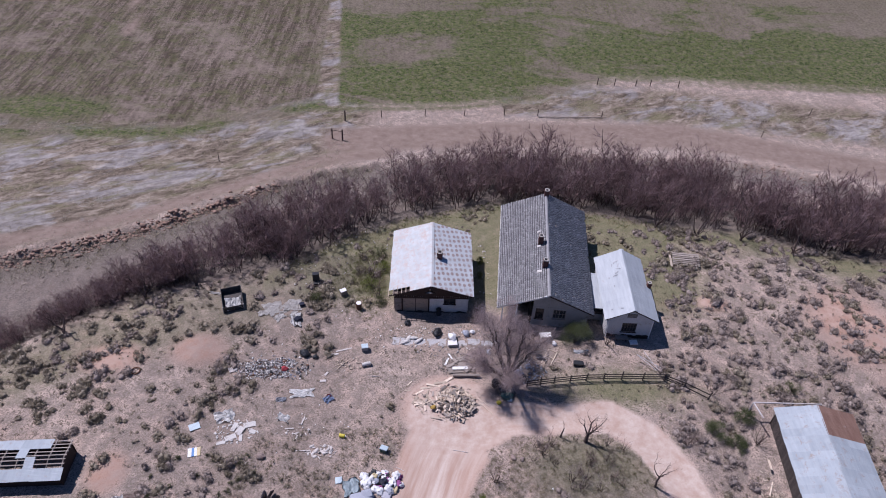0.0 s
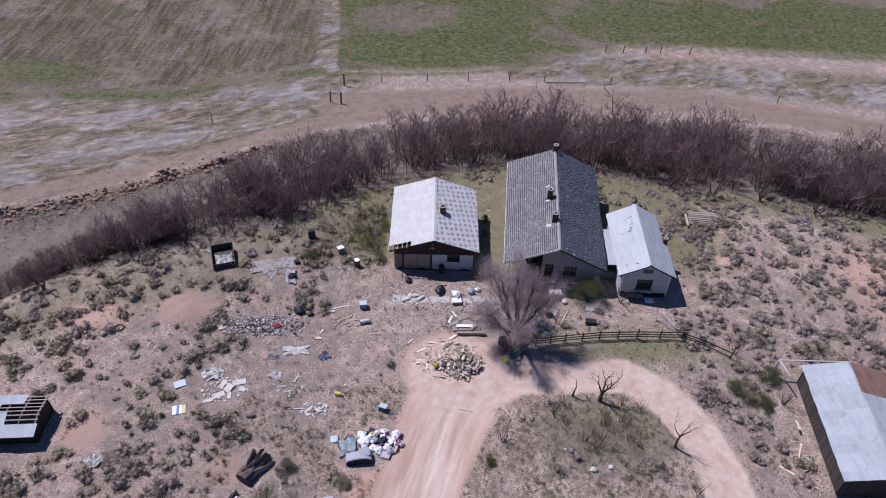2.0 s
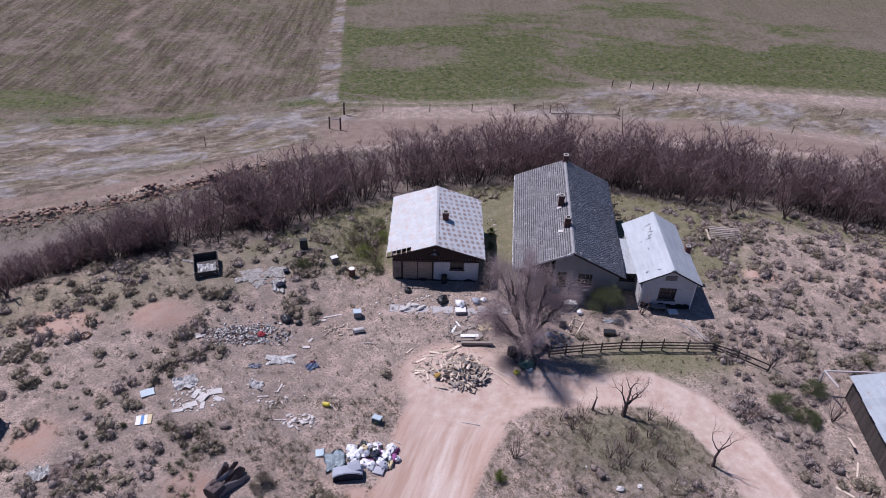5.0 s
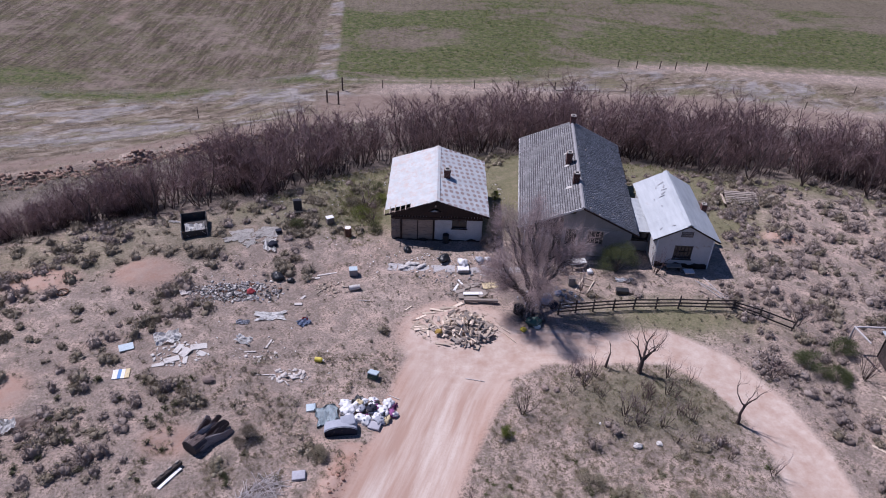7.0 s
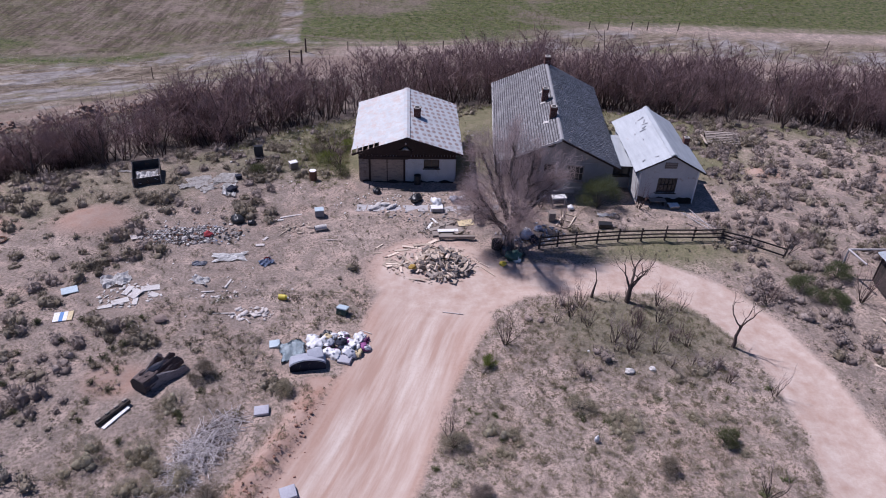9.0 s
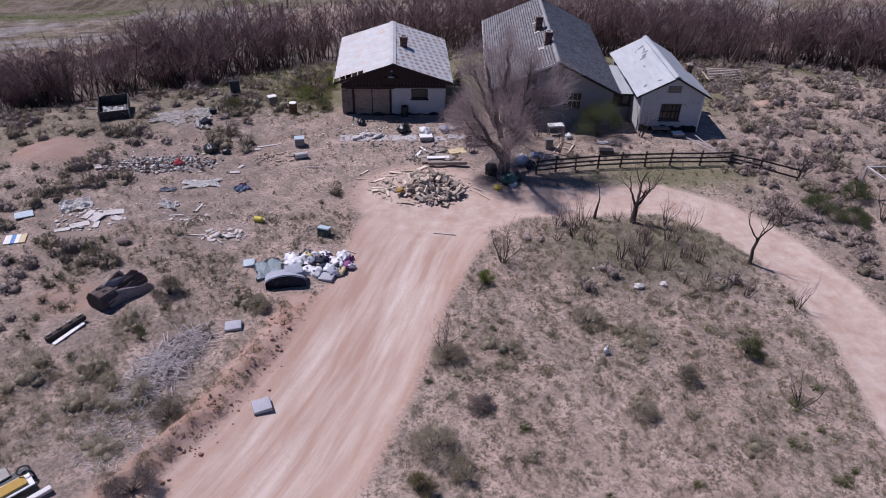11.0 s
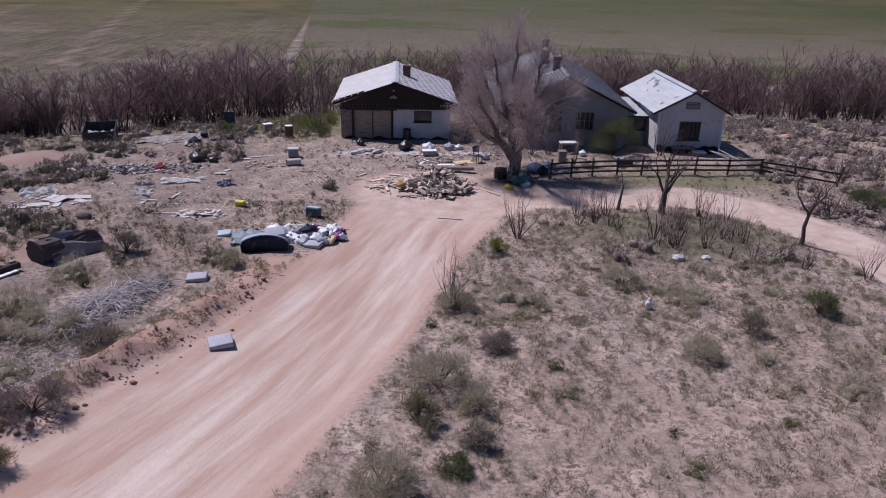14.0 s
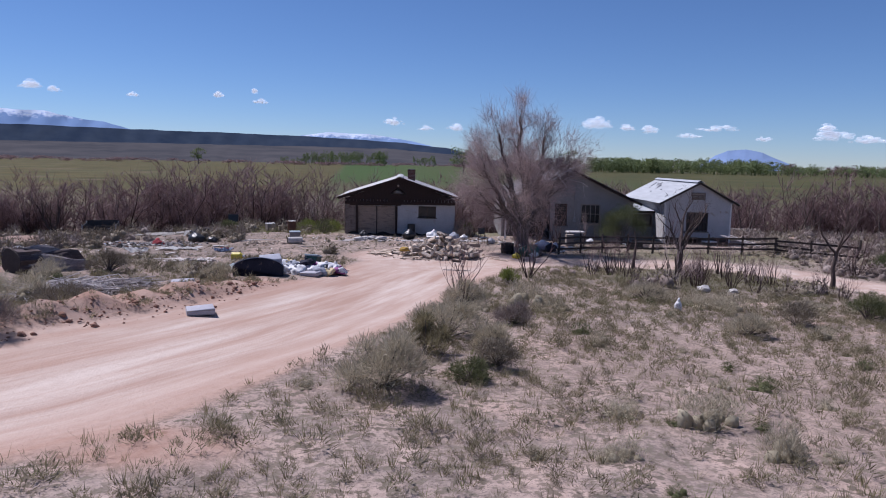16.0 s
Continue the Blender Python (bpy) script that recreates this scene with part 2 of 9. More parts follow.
def shingle_material():
    n = Nodes("weathered_grey_shingles", 0.9, 0, 0.2)
    c = n.ramp(n.island(), [(0.0, (0.14, 0.133, 0.137)), (0.35, (0.2, 0.192, 0.196)), (0.8, (0.26, 0.25, 0.254)), (1.0, (0.36, 0.347, 0.347))])
    c = n.mix(0.4, c, n.ramp(n.noise(0.8, 5, 0.7), [(0.3, (0.15, 0.143, 0.146)), (0.7, (0.32, 0.31, 0.313))]))
    c = n.mix(n.math("MULTIPLY", n.grey(n.noise(0.45, 7, 0.8, n.where((1.0, 0.5, 1.0))), 0.56, 0.68), 0.6), c, (0.46, 0.44, 0.44))
    n.colour(c)
    n.bump(n.noise(30, 3), 0.4, 0.02)
    return n.mat


M_SHINGLE = shingle_material()


def ground_material():
    """Desert soil, dirt road, track, fields and bank, told apart by the sheet's own zones."""
    n = Nodes("ground", 0.95, 0, 0.1)
    at = n.node("ShaderNodeNewGeometry").outputs["Position"]
    za = n.node("ShaderNodeAttribute", attribute_name="zone_a")
    zb = n.node("ShaderNodeAttribute", attribute_name="zone_b")
    zc = n.node("ShaderNodeAttribute", attribute_name="along")
    split_a, split_b = n.node("ShaderNodeSeparateColor"), n.node("ShaderNodeSeparateColor")
    n.wire(za.outputs["Color"], split_a.inputs[0])
    n.wire(zb.outputs["Color"], split_b.inputs[0])
    zd = n.node("ShaderNodeAttribute", attribute_name="zone_c")
    split_c = n.node("ShaderNodeSeparateColor")
    n.wire(zd.outputs["Color"], split_c.inputs[0])
    wide = n.noise(0.16, 5, 0.65, at)
    mid = n.noise(0.9, 5, 0.7, at)
    fine = n.noise(6.0, 4, 0.75, at)
    pebble = n.noise(22.0, 2, 0.7, at)

    def edge(mask, soft=0.22):
        # a zone's edge, broken up by noise
        broken = n.math("ADD", mask, n.math("MULTIPLY", n.math("SUBTRACT", mid, 0.5), 0.55))
        broken = n.math("ADD", broken, n.math("MULTIPLY", n.math("SUBTRACT", fine, 0.5), 0.35))
        return n.grey(broken, 0.5 - soft, 0.5 + soft)

    soil = n.mix(n.grey(wide, 0.3, 0.7), (0.4, 0.288, 0.236), (0.5, 0.395, 0.34))
    litter = n.ramp(fine, [(0.38, (0.11, 0.088, 0.077)), (0.6, (0.275, 0.222, 0.194))])
    soil = n.mix(n.math("MULTIPLY", n.grey(mid, 0.34, 0.6), 0.82), soil, litter)
    soil = n.mix(n.math("MULTIPLY", n.grey(pebble, 0.54, 0.66), 0.65), soil, (0.1, 0.08, 0.067))
    tuft = n.grey(n.noise(6.5, 3, 0.6, at), 0.5, 0.58)
    cover = n.grey(n.noise(0.55, 4, 0.65, at), 0.22, 0.52)
    soil = n.mix(n.math("MULTIPLY", n.math("MULTIPLY", tuft, cover), 0.9), soil, n.mix(n.grey(mid, 0.4, 0.6), (0.12, 0.098, 0.074), (0.19, 0.16, 0.125)))
    grassy = n.mix(n.grey(fine, 0.35, 0.65), (0.07, 0.08, 0.032), (0.17, 0.163, 0.085))
    soil = n.mix(n.math("MULTIPLY", edge(split_b.outputs[1], 0.35), 0.75), soil, grassy)
    bare = n.mix(n.grey(mid, 0.35, 0.65), (0.315, 0.185, 0.136), (0.44, 0.312, 0.255))
    soil = n.mix(n.math("MULTIPLY", edge(split_b.outputs[2], 0.3), 0.85), soil, bare)
    lie = n.node("ShaderNodeMapping", vector_type="TEXTURE")
    lie.inputs["Rotation"].default_value = (0, 0, radians(31))
    lie.inputs["Scale"].default_value = (2.0, 1.0, 1)
    n.wire(at, lie.inputs[0])
    lain = lie.outputs[0]
    reed = n.noise(0.75, 9, 0.74, lain, 0.5)
    straw = n.ramp(reed, [(0.36, (0.055, 0.042, 0.032)), (0.47, (0.14, 0.108, 0.083)), (0.56, (0.225, 0.18, 0.143)), (0.68, (0.36, 0.305, 0.252))])
    straw = n.mix(n.math("MULTIPLY", n.grey(n.noise(1.8, 4, 0.8, at), 0.52, 0.6), 0.6), straw, (0.085, 0.07, 0.045))
    straw = n.mix(n.math("MULTIPLY", n.grey(n.noise(0.16, 6, 0.7, lain, 0.6), 0.5, 0.58), 0.8), straw, n.ramp(reed, [(0.35, (0.14, 0.122, 0.115)), (0.66, (0.34, 0.315, 0.31))]))
    straw = n.mix(n.math("MULTIPLY", n.grey(n.noise(0.3, 6, 0.75, lain), 0.5, 0.62), 0.75), straw, n.ramp(fine, [(0.35, (0.075, 0.075, 0.035)), (0.65, (0.21, 0.18, 0.11))]))
    soil = n.mix(edge(split_c.outputs[1], 0.3), soil, straw)
    # dark litter and ditch earth, with thicket-floor shade put into the colour
    dark_soil_shade = n.ramp(fine, [(0.32, (0.06, 0.049, 0.042)), (0.52, (0.15, 0.122, 0.107)), (0.7, (0.25, 0.212, 0.188))])
    soil = n.mix(n.math("MULTIPLY", edge(split_c.outputs[2], 0.35), 0.9), soil, dark_soil_shade)
    # ploughed brown field and green field
    furrow_map = n.node("ShaderNodeMapping")
    furrow_map.inputs["Rotation"].default_value = (0, 0, radians(-20))
    furrow_map.inputs["Scale"].default_value = (0.9, 0.06, 1)
    n.wire(at, furrow_map.inputs[0])
    furrow = n.noise(1.3, 4, 0.7, furrow_map.outputs[0])
    speck = n.noise(2.3, 4, 0.8, at)
    brown = n.mix(n.grey(furrow, 0.4, 0.6), (0.07, 0.051, 0.039), (0.185, 0.143, 0.118))
    brown = n.mix(n.math("MULTIPLY", n.grey(speck, 0.5, 0.58), 0.7), brown, (0.055, 0.046, 0.03))
    brown = n.mix(n.math("MULTIPLY", n.grey(n.noise(0.35, 6, 0.8, at), 0.46, 0.6), 0.6), brown, (0.1, 0.098, 0.045))
    clot = n.grey(n.noise(1.5, 3, 0.75, at), 0.54, 0.6)
    brown = n.mix(n.math("MULTIPLY", clot, 0.7), brown, (0.04, 0.036, 0.022))
    brown = n.mix(n.math("MULTIPLY", n.grey(n.noise(0.09, 6, 0.8, at), 0.5, 0.62), 0.6), brown, (0.22, 0.172, 0.145))
    blade = n.mix(n.grey(speck, 0.35, 0.62), (0.032, 0.046, 0.015), (0.105, 0.115, 0.044))
    blade = n.mix(n.math("MULTIPLY", clot, 0.75), blade, (0.014, 0.026, 0.007))
    blade = n.mix(n.math("MULTIPLY", n.grey(n.noise(1.1, 5, 0.8, at), 0.5, 0.56), 0.55), blade, (0.15, 0.122, 0.088))
    blade = n.mix(n.math("MULTIPLY", n.grey(n.noise(0.9, 5, 0.8, at), 0.54, 0.66), 0.6), blade, (0.2, 0.17, 0.1))
    olive = n.mix(n.grey(n.noise(0.03, 5, 0.7, at), 0.35, 0.65), (0.05, 0.047, 0.016), (0.12, 0.096, 0.04))
    place = n.node("ShaderNodeSeparateXYZ")
    n.wire(at, place.inputs[0])
    away = n.grey(n.math("DIVIDE", place.outputs[1], 1000.0), 0.13, 0.26)
    brown = n.mix(n.math("MULTIPLY", n.grey(n.noise(0.07, 6, 0.75, at), 0.52, 0.68), 0.55), brown, blade)
    brown = n.mix(n.math("MULTIPLY", away, 0.95), brown, n.mix(n.grey(n.noise(0.02, 6, 0.75, at), 0.32, 0.52), blade, olive))
    c = n.mix(edge(split_a.outputs[2]), soil, brown)
    bare_map = n.node("ShaderNodeMapping")
    bare_map.inputs["Scale"].default_value = (0.028, 0.05, 1)
    n.wire(at, bare_map.inputs[0])
    barren = n.math("ADD", n.noise(1.0, 7, 0.66, bare_map.outputs[0], 0.3), n.math("MULTIPLY", n.grey(n.math("DIVIDE", place.outputs[1], 1000.0), 0.105, 0.155), 0.12))
    green = n.mix(n.math("MULTIPLY", n.grey(barren, 0.535, 0.6), 0.85), blade, n.mix(0.6, brown, n.ramp(speck, [(0.35, (0.1, 0.076, 0.06)), (0.62, (0.24, 0.188, 0.162))])))
    green = n.mix(n.math("MULTIPLY", away, 0.6), green, n.mix(n.grey(speck, 0.4, 0.6), (0.034, 0.046, 0.015), (0.085, 0.082, 0.034)))
    east = n.math("MULTIPLY", away, n.grey(n.math("DIVIDE", place.outputs[0], 1000.0), 0.03, 0.2))
    green = n.mix(n.math("MULTIPLY", east, 0.7), green, n.mix(n.grey(n.noise(0.012, 6, 0.8, at), 0.4, 0.6), (0.042, 0.052, 0.017), olive))
    c = n.mix(edge(split_a.outputs[1]), c, green)
    hay = n.math("MULTIPLY", n.grey(n.math("DIVIDE", place.outputs[1], 1000.0), 0.3, 0.42), n.ramp(n.math("ADD", 0.5, n.math("DIVIDE", place.outputs[0], 1000.0)), [(0.46, (1, 1, 1)), (0.7, (0, 0, 0))]))
    c = n.mix(n.math("MULTIPLY", n.math("MULTIPLY", hay, split_a.outputs[1]), 0.8), c, (0.045, 0.085, 0.022))
    # dirt of the road and the track, streaked along the way
    lane = n.node("ShaderNodeMapping")
    lane.inputs["Scale"].default_value = (0.09, 1.0, 1)
    n.wire(zc.outputs["Vector"], lane.inputs[0])
    ruts = n.noise(1.0, 5, 0.65, lane.outputs[0])
    dirt = n.mix(n.mix(n.math("MULTIPLY", split_c.outputs[0], 0.85), n.grey(ruts, 0.4, 0.66), n.grey(mid, 0.3, 0.7)), (0.375, 0.252, 0.198), (0.54, 0.45, 0.39))
    dirt = n.mix(n.math("MULTIPLY", n.grey(fine, 0.5, 0.75), 0.4), dirt, (0.37, 0.27, 0.215))
    across = n.node("ShaderNodeSeparateXYZ")
    n.wire(zc.outputs["Vector"], across.inputs[0])
    rim = n.math("ADD", n.math("ABSOLUTE", across.outputs[1]), n.math("MULTIPLY", n.math("SUBTRACT", mid, 0.5), 2.2))
    rim = n.math("MULTIPLY", n.grey(n.math("DIVIDE", rim, 5.0), 0.34, 0.62), n.math("SUBTRACT", 0.55, n.math("MULTIPLY", split_c.outputs[0], 0.55)))
    dirt = n.mix(rim, dirt, n.mix(n.grey(fine, 0.35, 0.65), (0.33, 0.2, 0.148), (0.43, 0.29, 0.228)))
    c = n.mix(edge(split_a.outputs[0], 0.16), c, dirt)
    track = n.mix(n.grey(mid, 0.3, 0.7), (0.165, 0.118, 0.096), (0.245, 0.187, 0.156))
    c = n.mix(edge(split_b.outputs[0]), c, track)
    n.colour(c)
    lumps = n.math("ADD", n.math("MULTIPLY", fine, 0.7), n.math("MULTIPLY", ruts, 0.5))
    n.bump(n.math("ADD", lumps, n.math("MULTIPLY", pebble, 0.3)), 0.5, 0.09)
    return n.mat


M_GROUND = ground_material()


# ---- mesh helpers ----
def finish(ob, material, parent=None, label=""):
    ob.data.materials.append(material)
    if parent:
        ob.parent = parent
    if label:
        ob["label"] = label
    return ob


def part(name, bm, material, parent=None, label="", smooth=False):
    """Links a bmesh as one mesh object under a thing or a part."""
    me = bpy.data.meshes.new(name)
    bm.to_mesh(me)
    bm.free()
    if smooth:
        me.shade_smooth()
    return finish(new(name, me), material, parent, label)


def thing(name, label, category, at=(0, 0, 0), rz=0.0, group="", kind="", tilt=(0, 0)):
    ob = new(name)
    ob.empty_display_size = 0.2
    ob.matrix_basis = pose(*at, tilt[0], tilt[1], rz)
    return tagged(ob, label, category, group, kind)


def box(bm, c, s, turn=None, bevel=0.0):
    """A box of size s round c in the bmesh; turn: a matrix about its middle."""
    m = Matrix.Translation(c) @ (turn.to_4x4() if turn else Matrix()) @ Matrix.Diagonal((*s, 1))
    made = bmesh.ops.create_cube(bm, size=1, matrix=m)["verts"]
    if bevel:
        edges = list({e for v in made for e in v.link_edges})
        bmesh.ops.bevel(bm, geom=edges, offset=bevel, segments=2, affect="EDGES", profile=0.6)
    return made


def rod(bm, a, b, r, r2=None, sides=8):
    a, b = Vector(a), Vector(b)
    m = Matrix.Translation((a + b) / 2) @ (b - a).to_track_quat("Z", "Y").to_matrix().to_4x4()
    return bmesh.ops.create_cone(bm, cap_ends=True, segments=sides, radius1=r, radius2=r if r2 is None else r2, depth=(b - a).length, matrix=m)["verts"]


def lump(bm, c, s, rough=0.2, seed=0, sub=2, flat=0.0):
    """A stone, clod or stuffed bag: a ball pushed about by noise."""
    made = bmesh.ops.create_icosphere(bm, subdivisions=sub, radius=1)["verts"]
    for v in made:
        p = v.co.copy()
        k = 1 + rough * noise.noise(p * 1.7 + Vector((seed * 3.1, seed * 1.7, seed))) + rough * 0.5 * noise.noise(p * 4.1 + Vector((seed, 0, seed * 2.3)))
        v.co = Vector(c) + Vector((p.x * k * s[0], p.y * k * s[1], max(p.z * k, -1 + flat) * s[2]))
    return made


def quick_mesh(name, v, t, material, parent=None):
    """One mesh object from arrays of places and triangles."""
    v, t = np.asarray(v, np.float32), np.asarray(t, np.int32)
    me = bpy.data.meshes.new(name)
    me.vertices.add(len(v))
    me.vertices.foreach_set("co", v.ravel())
    me.loops.add(t.size)
    me.loops.foreach_set("vertex_index", t.ravel())
    me.polygons.add(len(t))
    me.polygons.foreach_set("loop_start", np.arange(0, t.size, 3, dtype=np.int32))
    me.update(calc_edges=True)
    return finish(new(name, me), material, parent)


class Heap:
    """Gathers many small pieces into one pair of arrays."""

    def __init__(self):
        self.v, self.t, self.n = [], [], 0

    def add(self, v, t):
        self.v.append(np.asarray(v, np.float32))
        self.t.append(np.asarray(t, np.int32) + self.n)
        self.n += len(v)

    def arrays(self):
        return np.concatenate(self.v), np.concatenate(self.t)

    def mesh(self, name, material, parent=None):
        return quick_mesh(name, *self.arrays(), material, parent)


def tube(points, radii, sides=3):
    """A tapering tube along points, as places and triangles."""
    p, r = np.asarray(points, float), np.asarray(radii, float)
    d = np.gradient(p, axis=0)
    d /= np.linalg.norm(d, axis=1)[:, None] + 1e-9
    ref = np.array([0.31, 0.87, 0.38])
    u = np.cross(d, ref)
    u /= np.linalg.norm(u, axis=1)[:, None] + 1e-9
    w = np.cross(d, u)
    a = np.linspace(0, 2 * np.pi, sides, endpoint=False)
    v = (p[:, None] + r[:, None, None] * (np.cos(a)[None, :, None] * u[:, None] + np.sin(a)[None, :, None] * w[:, None])).reshape(-1, 3)
    t = []
    for i in range(len(p) - 1):
        for k in range(sides):
            a0, a1 = i * sides + k, i * sides + (k + 1) % sides
            t += [(a0, a1, a0 + sides), (a1, a1 + sides, a0 + sides)]
    return v, np.array(t)


def scatter(heap, variants, rows):
    """Copies of (places, triangles) variants into a heap; rows of x, y, z, turn, width, height, which."""
    for x, y, z, a, w, h, k in rows:
        v, t = variants[k % len(variants)]
        c, s = math.cos(a), math.sin(a)
        q = np.empty_like(v)
        q[:, 0] = x + w * (c * v[:, 0] - s * v[:, 1])
        q[:, 1] = y + w * (s * v[:, 0] + c * v[:, 1])
        q[:, 2] = z + h * v[:, 2]
        heap.add(q, t)


# ---- the lie of the land ----
def ground_base(x, y):
    """Height of the land without small bumps; takes numbers or arrays."""
    x, y = np.asarray(x, float), np.asarray(y, float)
    z = np.interp(y, [0, 10, 17, 25, 33, 40, 45, 50, 60, 68, 78, 86, 92, 100, 113, 3000],
                  [1.3, 1.05, 0.75, 0.42, 0.06, -0.1, -0.12, -0.17, -0.9, -1.8, -3.4, -4.6, -5.2, -5.8, -6.4, -6.6])
    slope = np.interp(y, [25, 35, 43, 52, 80, 110], [0.03, 0.018, 0.002, 0.004, 0.01, 0.0])
    z = z - slope * np.clip(x, -16, 30)
    left = np.interp(y, [34, 46, 75, 95], [0, 1, 1, 0])
    return z - left * np.clip(0.035 * (-8 - x), 0, 1.0)


def thicket_front(x):
    return np.interp(x, [-60, -42, -36.8, -31, -22.4, -16.4, -10.6, -4, 8.4, 21.6, 30.5, 39.5, 48, 56, 90],
                     [38, 45.3, 50, 54, 56.6, 58.5, 63.6, 68, 73.4, 71.6, 68.6, 68, 63.5, 62, 50])


def thicket_depth(x):
    return np.interp(x, [-60, -40, -30, -22, -10, 10, 40, 60, 90], [3, 3.5, 5, 8, 10.5, 10, 12, 9, 8])


def bank_line(x):
    return np.interp(x, [-70, -48, -40, -32, -24, -14, 0, 10, 20, 40, 50, 60, 75], [52, 58.5, 62, 67, 73, 80, 83.5, 85, 86, 86, 84.5, 79, 70])


ROAD = [(-16.0, 3.0), (-10.5, 8.0), (-6.0, 13.0), (-3.4, 18.0), (-1.6, 22.5), (0.1, 28.0), (1.6, 33.0), (3.4, 36.8), (8.0, 37.6), (13.0, 37.6), (17.3, 38.1), (20.6, 35.7), (22.4, 32.5), (23.4, 28.6), (23.4, 23.5), (22.0, 16.0), (19.5, 9.0), (16.0, 2.0)]
ROAD_HALF = [4.0, 3.9, 3.7, 3.3, 3.2, 3.1, 3.6, 4.0, 1.9, 1.6, 1.75, 1.9, 1.9, 1.9, 2.1, 2.1, 2.1, 2.1]


def road_coords(x, y):
    """Distance along the road, signed distance across it, and its half width there."""
    x, y = np.asarray(x, float), np.asarray(y, float)
    best, along, across, half = np.full(x.shape, 1e9), np.zeros(x.shape), np.zeros(x.shape), np.ones(x.shape)
    run = 0.0
    for (a, b), (ha, hb) in zip(zip(ROAD, ROAD[1:]), zip(ROAD_HALF, ROAD_HALF[1:])):
        dx, dy = b[0] - a[0], b[1] - a[1]
        length = math.hypot(dx, dy)
        k = np.clip(((x - a[0]) * dx + (y - a[1]) * dy) / length ** 2, 0, 1)
        px, py = x - a[0] - k * dx, y - a[1] - k * dy
        d = np.hypot(px, py)
        near = d < best
        best = np.where(near, d, best)
        along = np.where(near, run + k * length, along)
        across = np.where(near, np.sign(dx * py - dy * px) * d, across)
        half = np.where(near, ha + k * (hb - ha), half)
        run += length
    return along, across, half


def wave(x, y, s, seed=0.0):
    """Cheap smooth bumps from crossed sines; arrays in, arrays out."""
    a = np.sin(x * s + seed + 1.7 * np.sin(y * s * 0.7 + seed * 2)) * np.sin(y * s * 1.1 + 1.3 * np.sin(x * s * 0.6 + 0.5 + seed))
    b = np.sin(x * s * 2.3 + 2.1 + seed) * np.sin(y * s * 2.7 + 0.7 + 1.1 * np.sin(x * s * 1.9))
    return 0.7 * a + 0.3 * b


def ground_z(x, y):
    x, y = np.asarray(x, float), np.asarray(y, float)
    z = ground_base(x, y)
    front, deep = thicket_front(x), thicket_depth(x)
    # the wet ditch in which the thicket grows, and the raw bank behind it
    mid = front + deep * 0.55
    z = z - 1.1 * np.exp(-((y - mid) / (deep * 0.55)) ** 2) * (y < 95)
    bank = bank_line(x)
    rise = 1 / (1 + np.exp(-np.clip((y - bank) / 0.35, -30, 30)))
    z = z + 0.9 * rise * np.exp(-np.clip(y - bank, 0, 60) / 7.0) * np.interp(x, [-20, -5, 30, 45], [1, 0.6, 0.6, 0.9])
    z = z + 0.35 * wave(x, y, 0.9, 1.0) * np.exp(-((y - bank) / 3.0) ** 2)
    along, across, half = road_coords(x, y)
    off = np.abs(across) / half
    rough = np.clip(off - 0.7, 0, 1) * np.interp(y, [90, 110], [1, 0.25])
    z = z + 0.09 * wave(x, y, 1.1) * rough + 0.05 * wave(x, y, 3.1, 2.0) * rough
    z = z - 0.12 * np.exp(-(off / 0.8) ** 4) + 0.012 * np.sin(across * 3.4 + 0.8 * np.sin(along * 0.3)) * np.exp(-(off / 0.9) ** 6)
    berm = np.exp(-((across - half - 0.7) / 0.55) ** 2) * np.interp(y, [10, 14, 24, 27], [0.6, 1, 1, 0]) * np.interp(x, [-12, -9, -2, 0], [1, 1, 1, 0])
    z = z + berm * (0.42 + 0.3 * wave(x, y, 3.4, 3.0) + 0.12 * wave(x, y, 8.0, 1.0))
    for cx, cy, r, h in MOUNDS:
        z = z + h * np.exp(-((x - cx) ** 2 + (y - cy) ** 2) / r ** 2)
    return z


MOUNDS = [(-22.5, 45.0, 2.6, 0.5), (-30, 44, 2.2, 0.3), (31.5, 53.0, 1.7, 0.45), (2.5, 39.3, 2.2, 0.25), (-11, 55.5, 1.6, 0.3)]


LOOK_X, LOOK_Y, LOOK_STEP = -70.0, 0.0, 0.4
LOOK_AT = np.meshgrid(np.arange(LOOK_X, 90, LOOK_STEP), np.arange(LOOK_Y, 160, LOOK_STEP))
LOOK_Z = ground_z(*LOOK_AT)
LOOK_ROAD = np.abs(road_coords(*LOOK_AT)[1]) - road_coords(*LOOK_AT)[2]


def table(grid, x, y):
    i, j = (x - LOOK_X) / LOOK_STEP, (y - LOOK_Y) / LOOK_STEP
    i0, j0 = int(i), int(j)
    u, v = i - i0, j - j0
    return float((grid[j0, i0] * (1 - u) + grid[j0, i0 + 1] * u) * (1 - v) + (grid[j0 + 1, i0] * (1 - u) + grid[j0 + 1, i0 + 1] * u) * v)


def gz(x, y):
    """The ground's height at one place."""
    if LOOK_X < x < 89 and LOOK_Y < y < 159:
        return table(LOOK_Z, x, y)
    return float(ground_z(x, y))


def steps(parts):
    """Coordinates from (start, end, step) stretches."""
    out = []
    for a, b, s in parts:
        out += list(np.linspace(a, b, max(1, round((b - a) / s)), endpoint=False))
    return np.array(out + [parts[-1][1]])


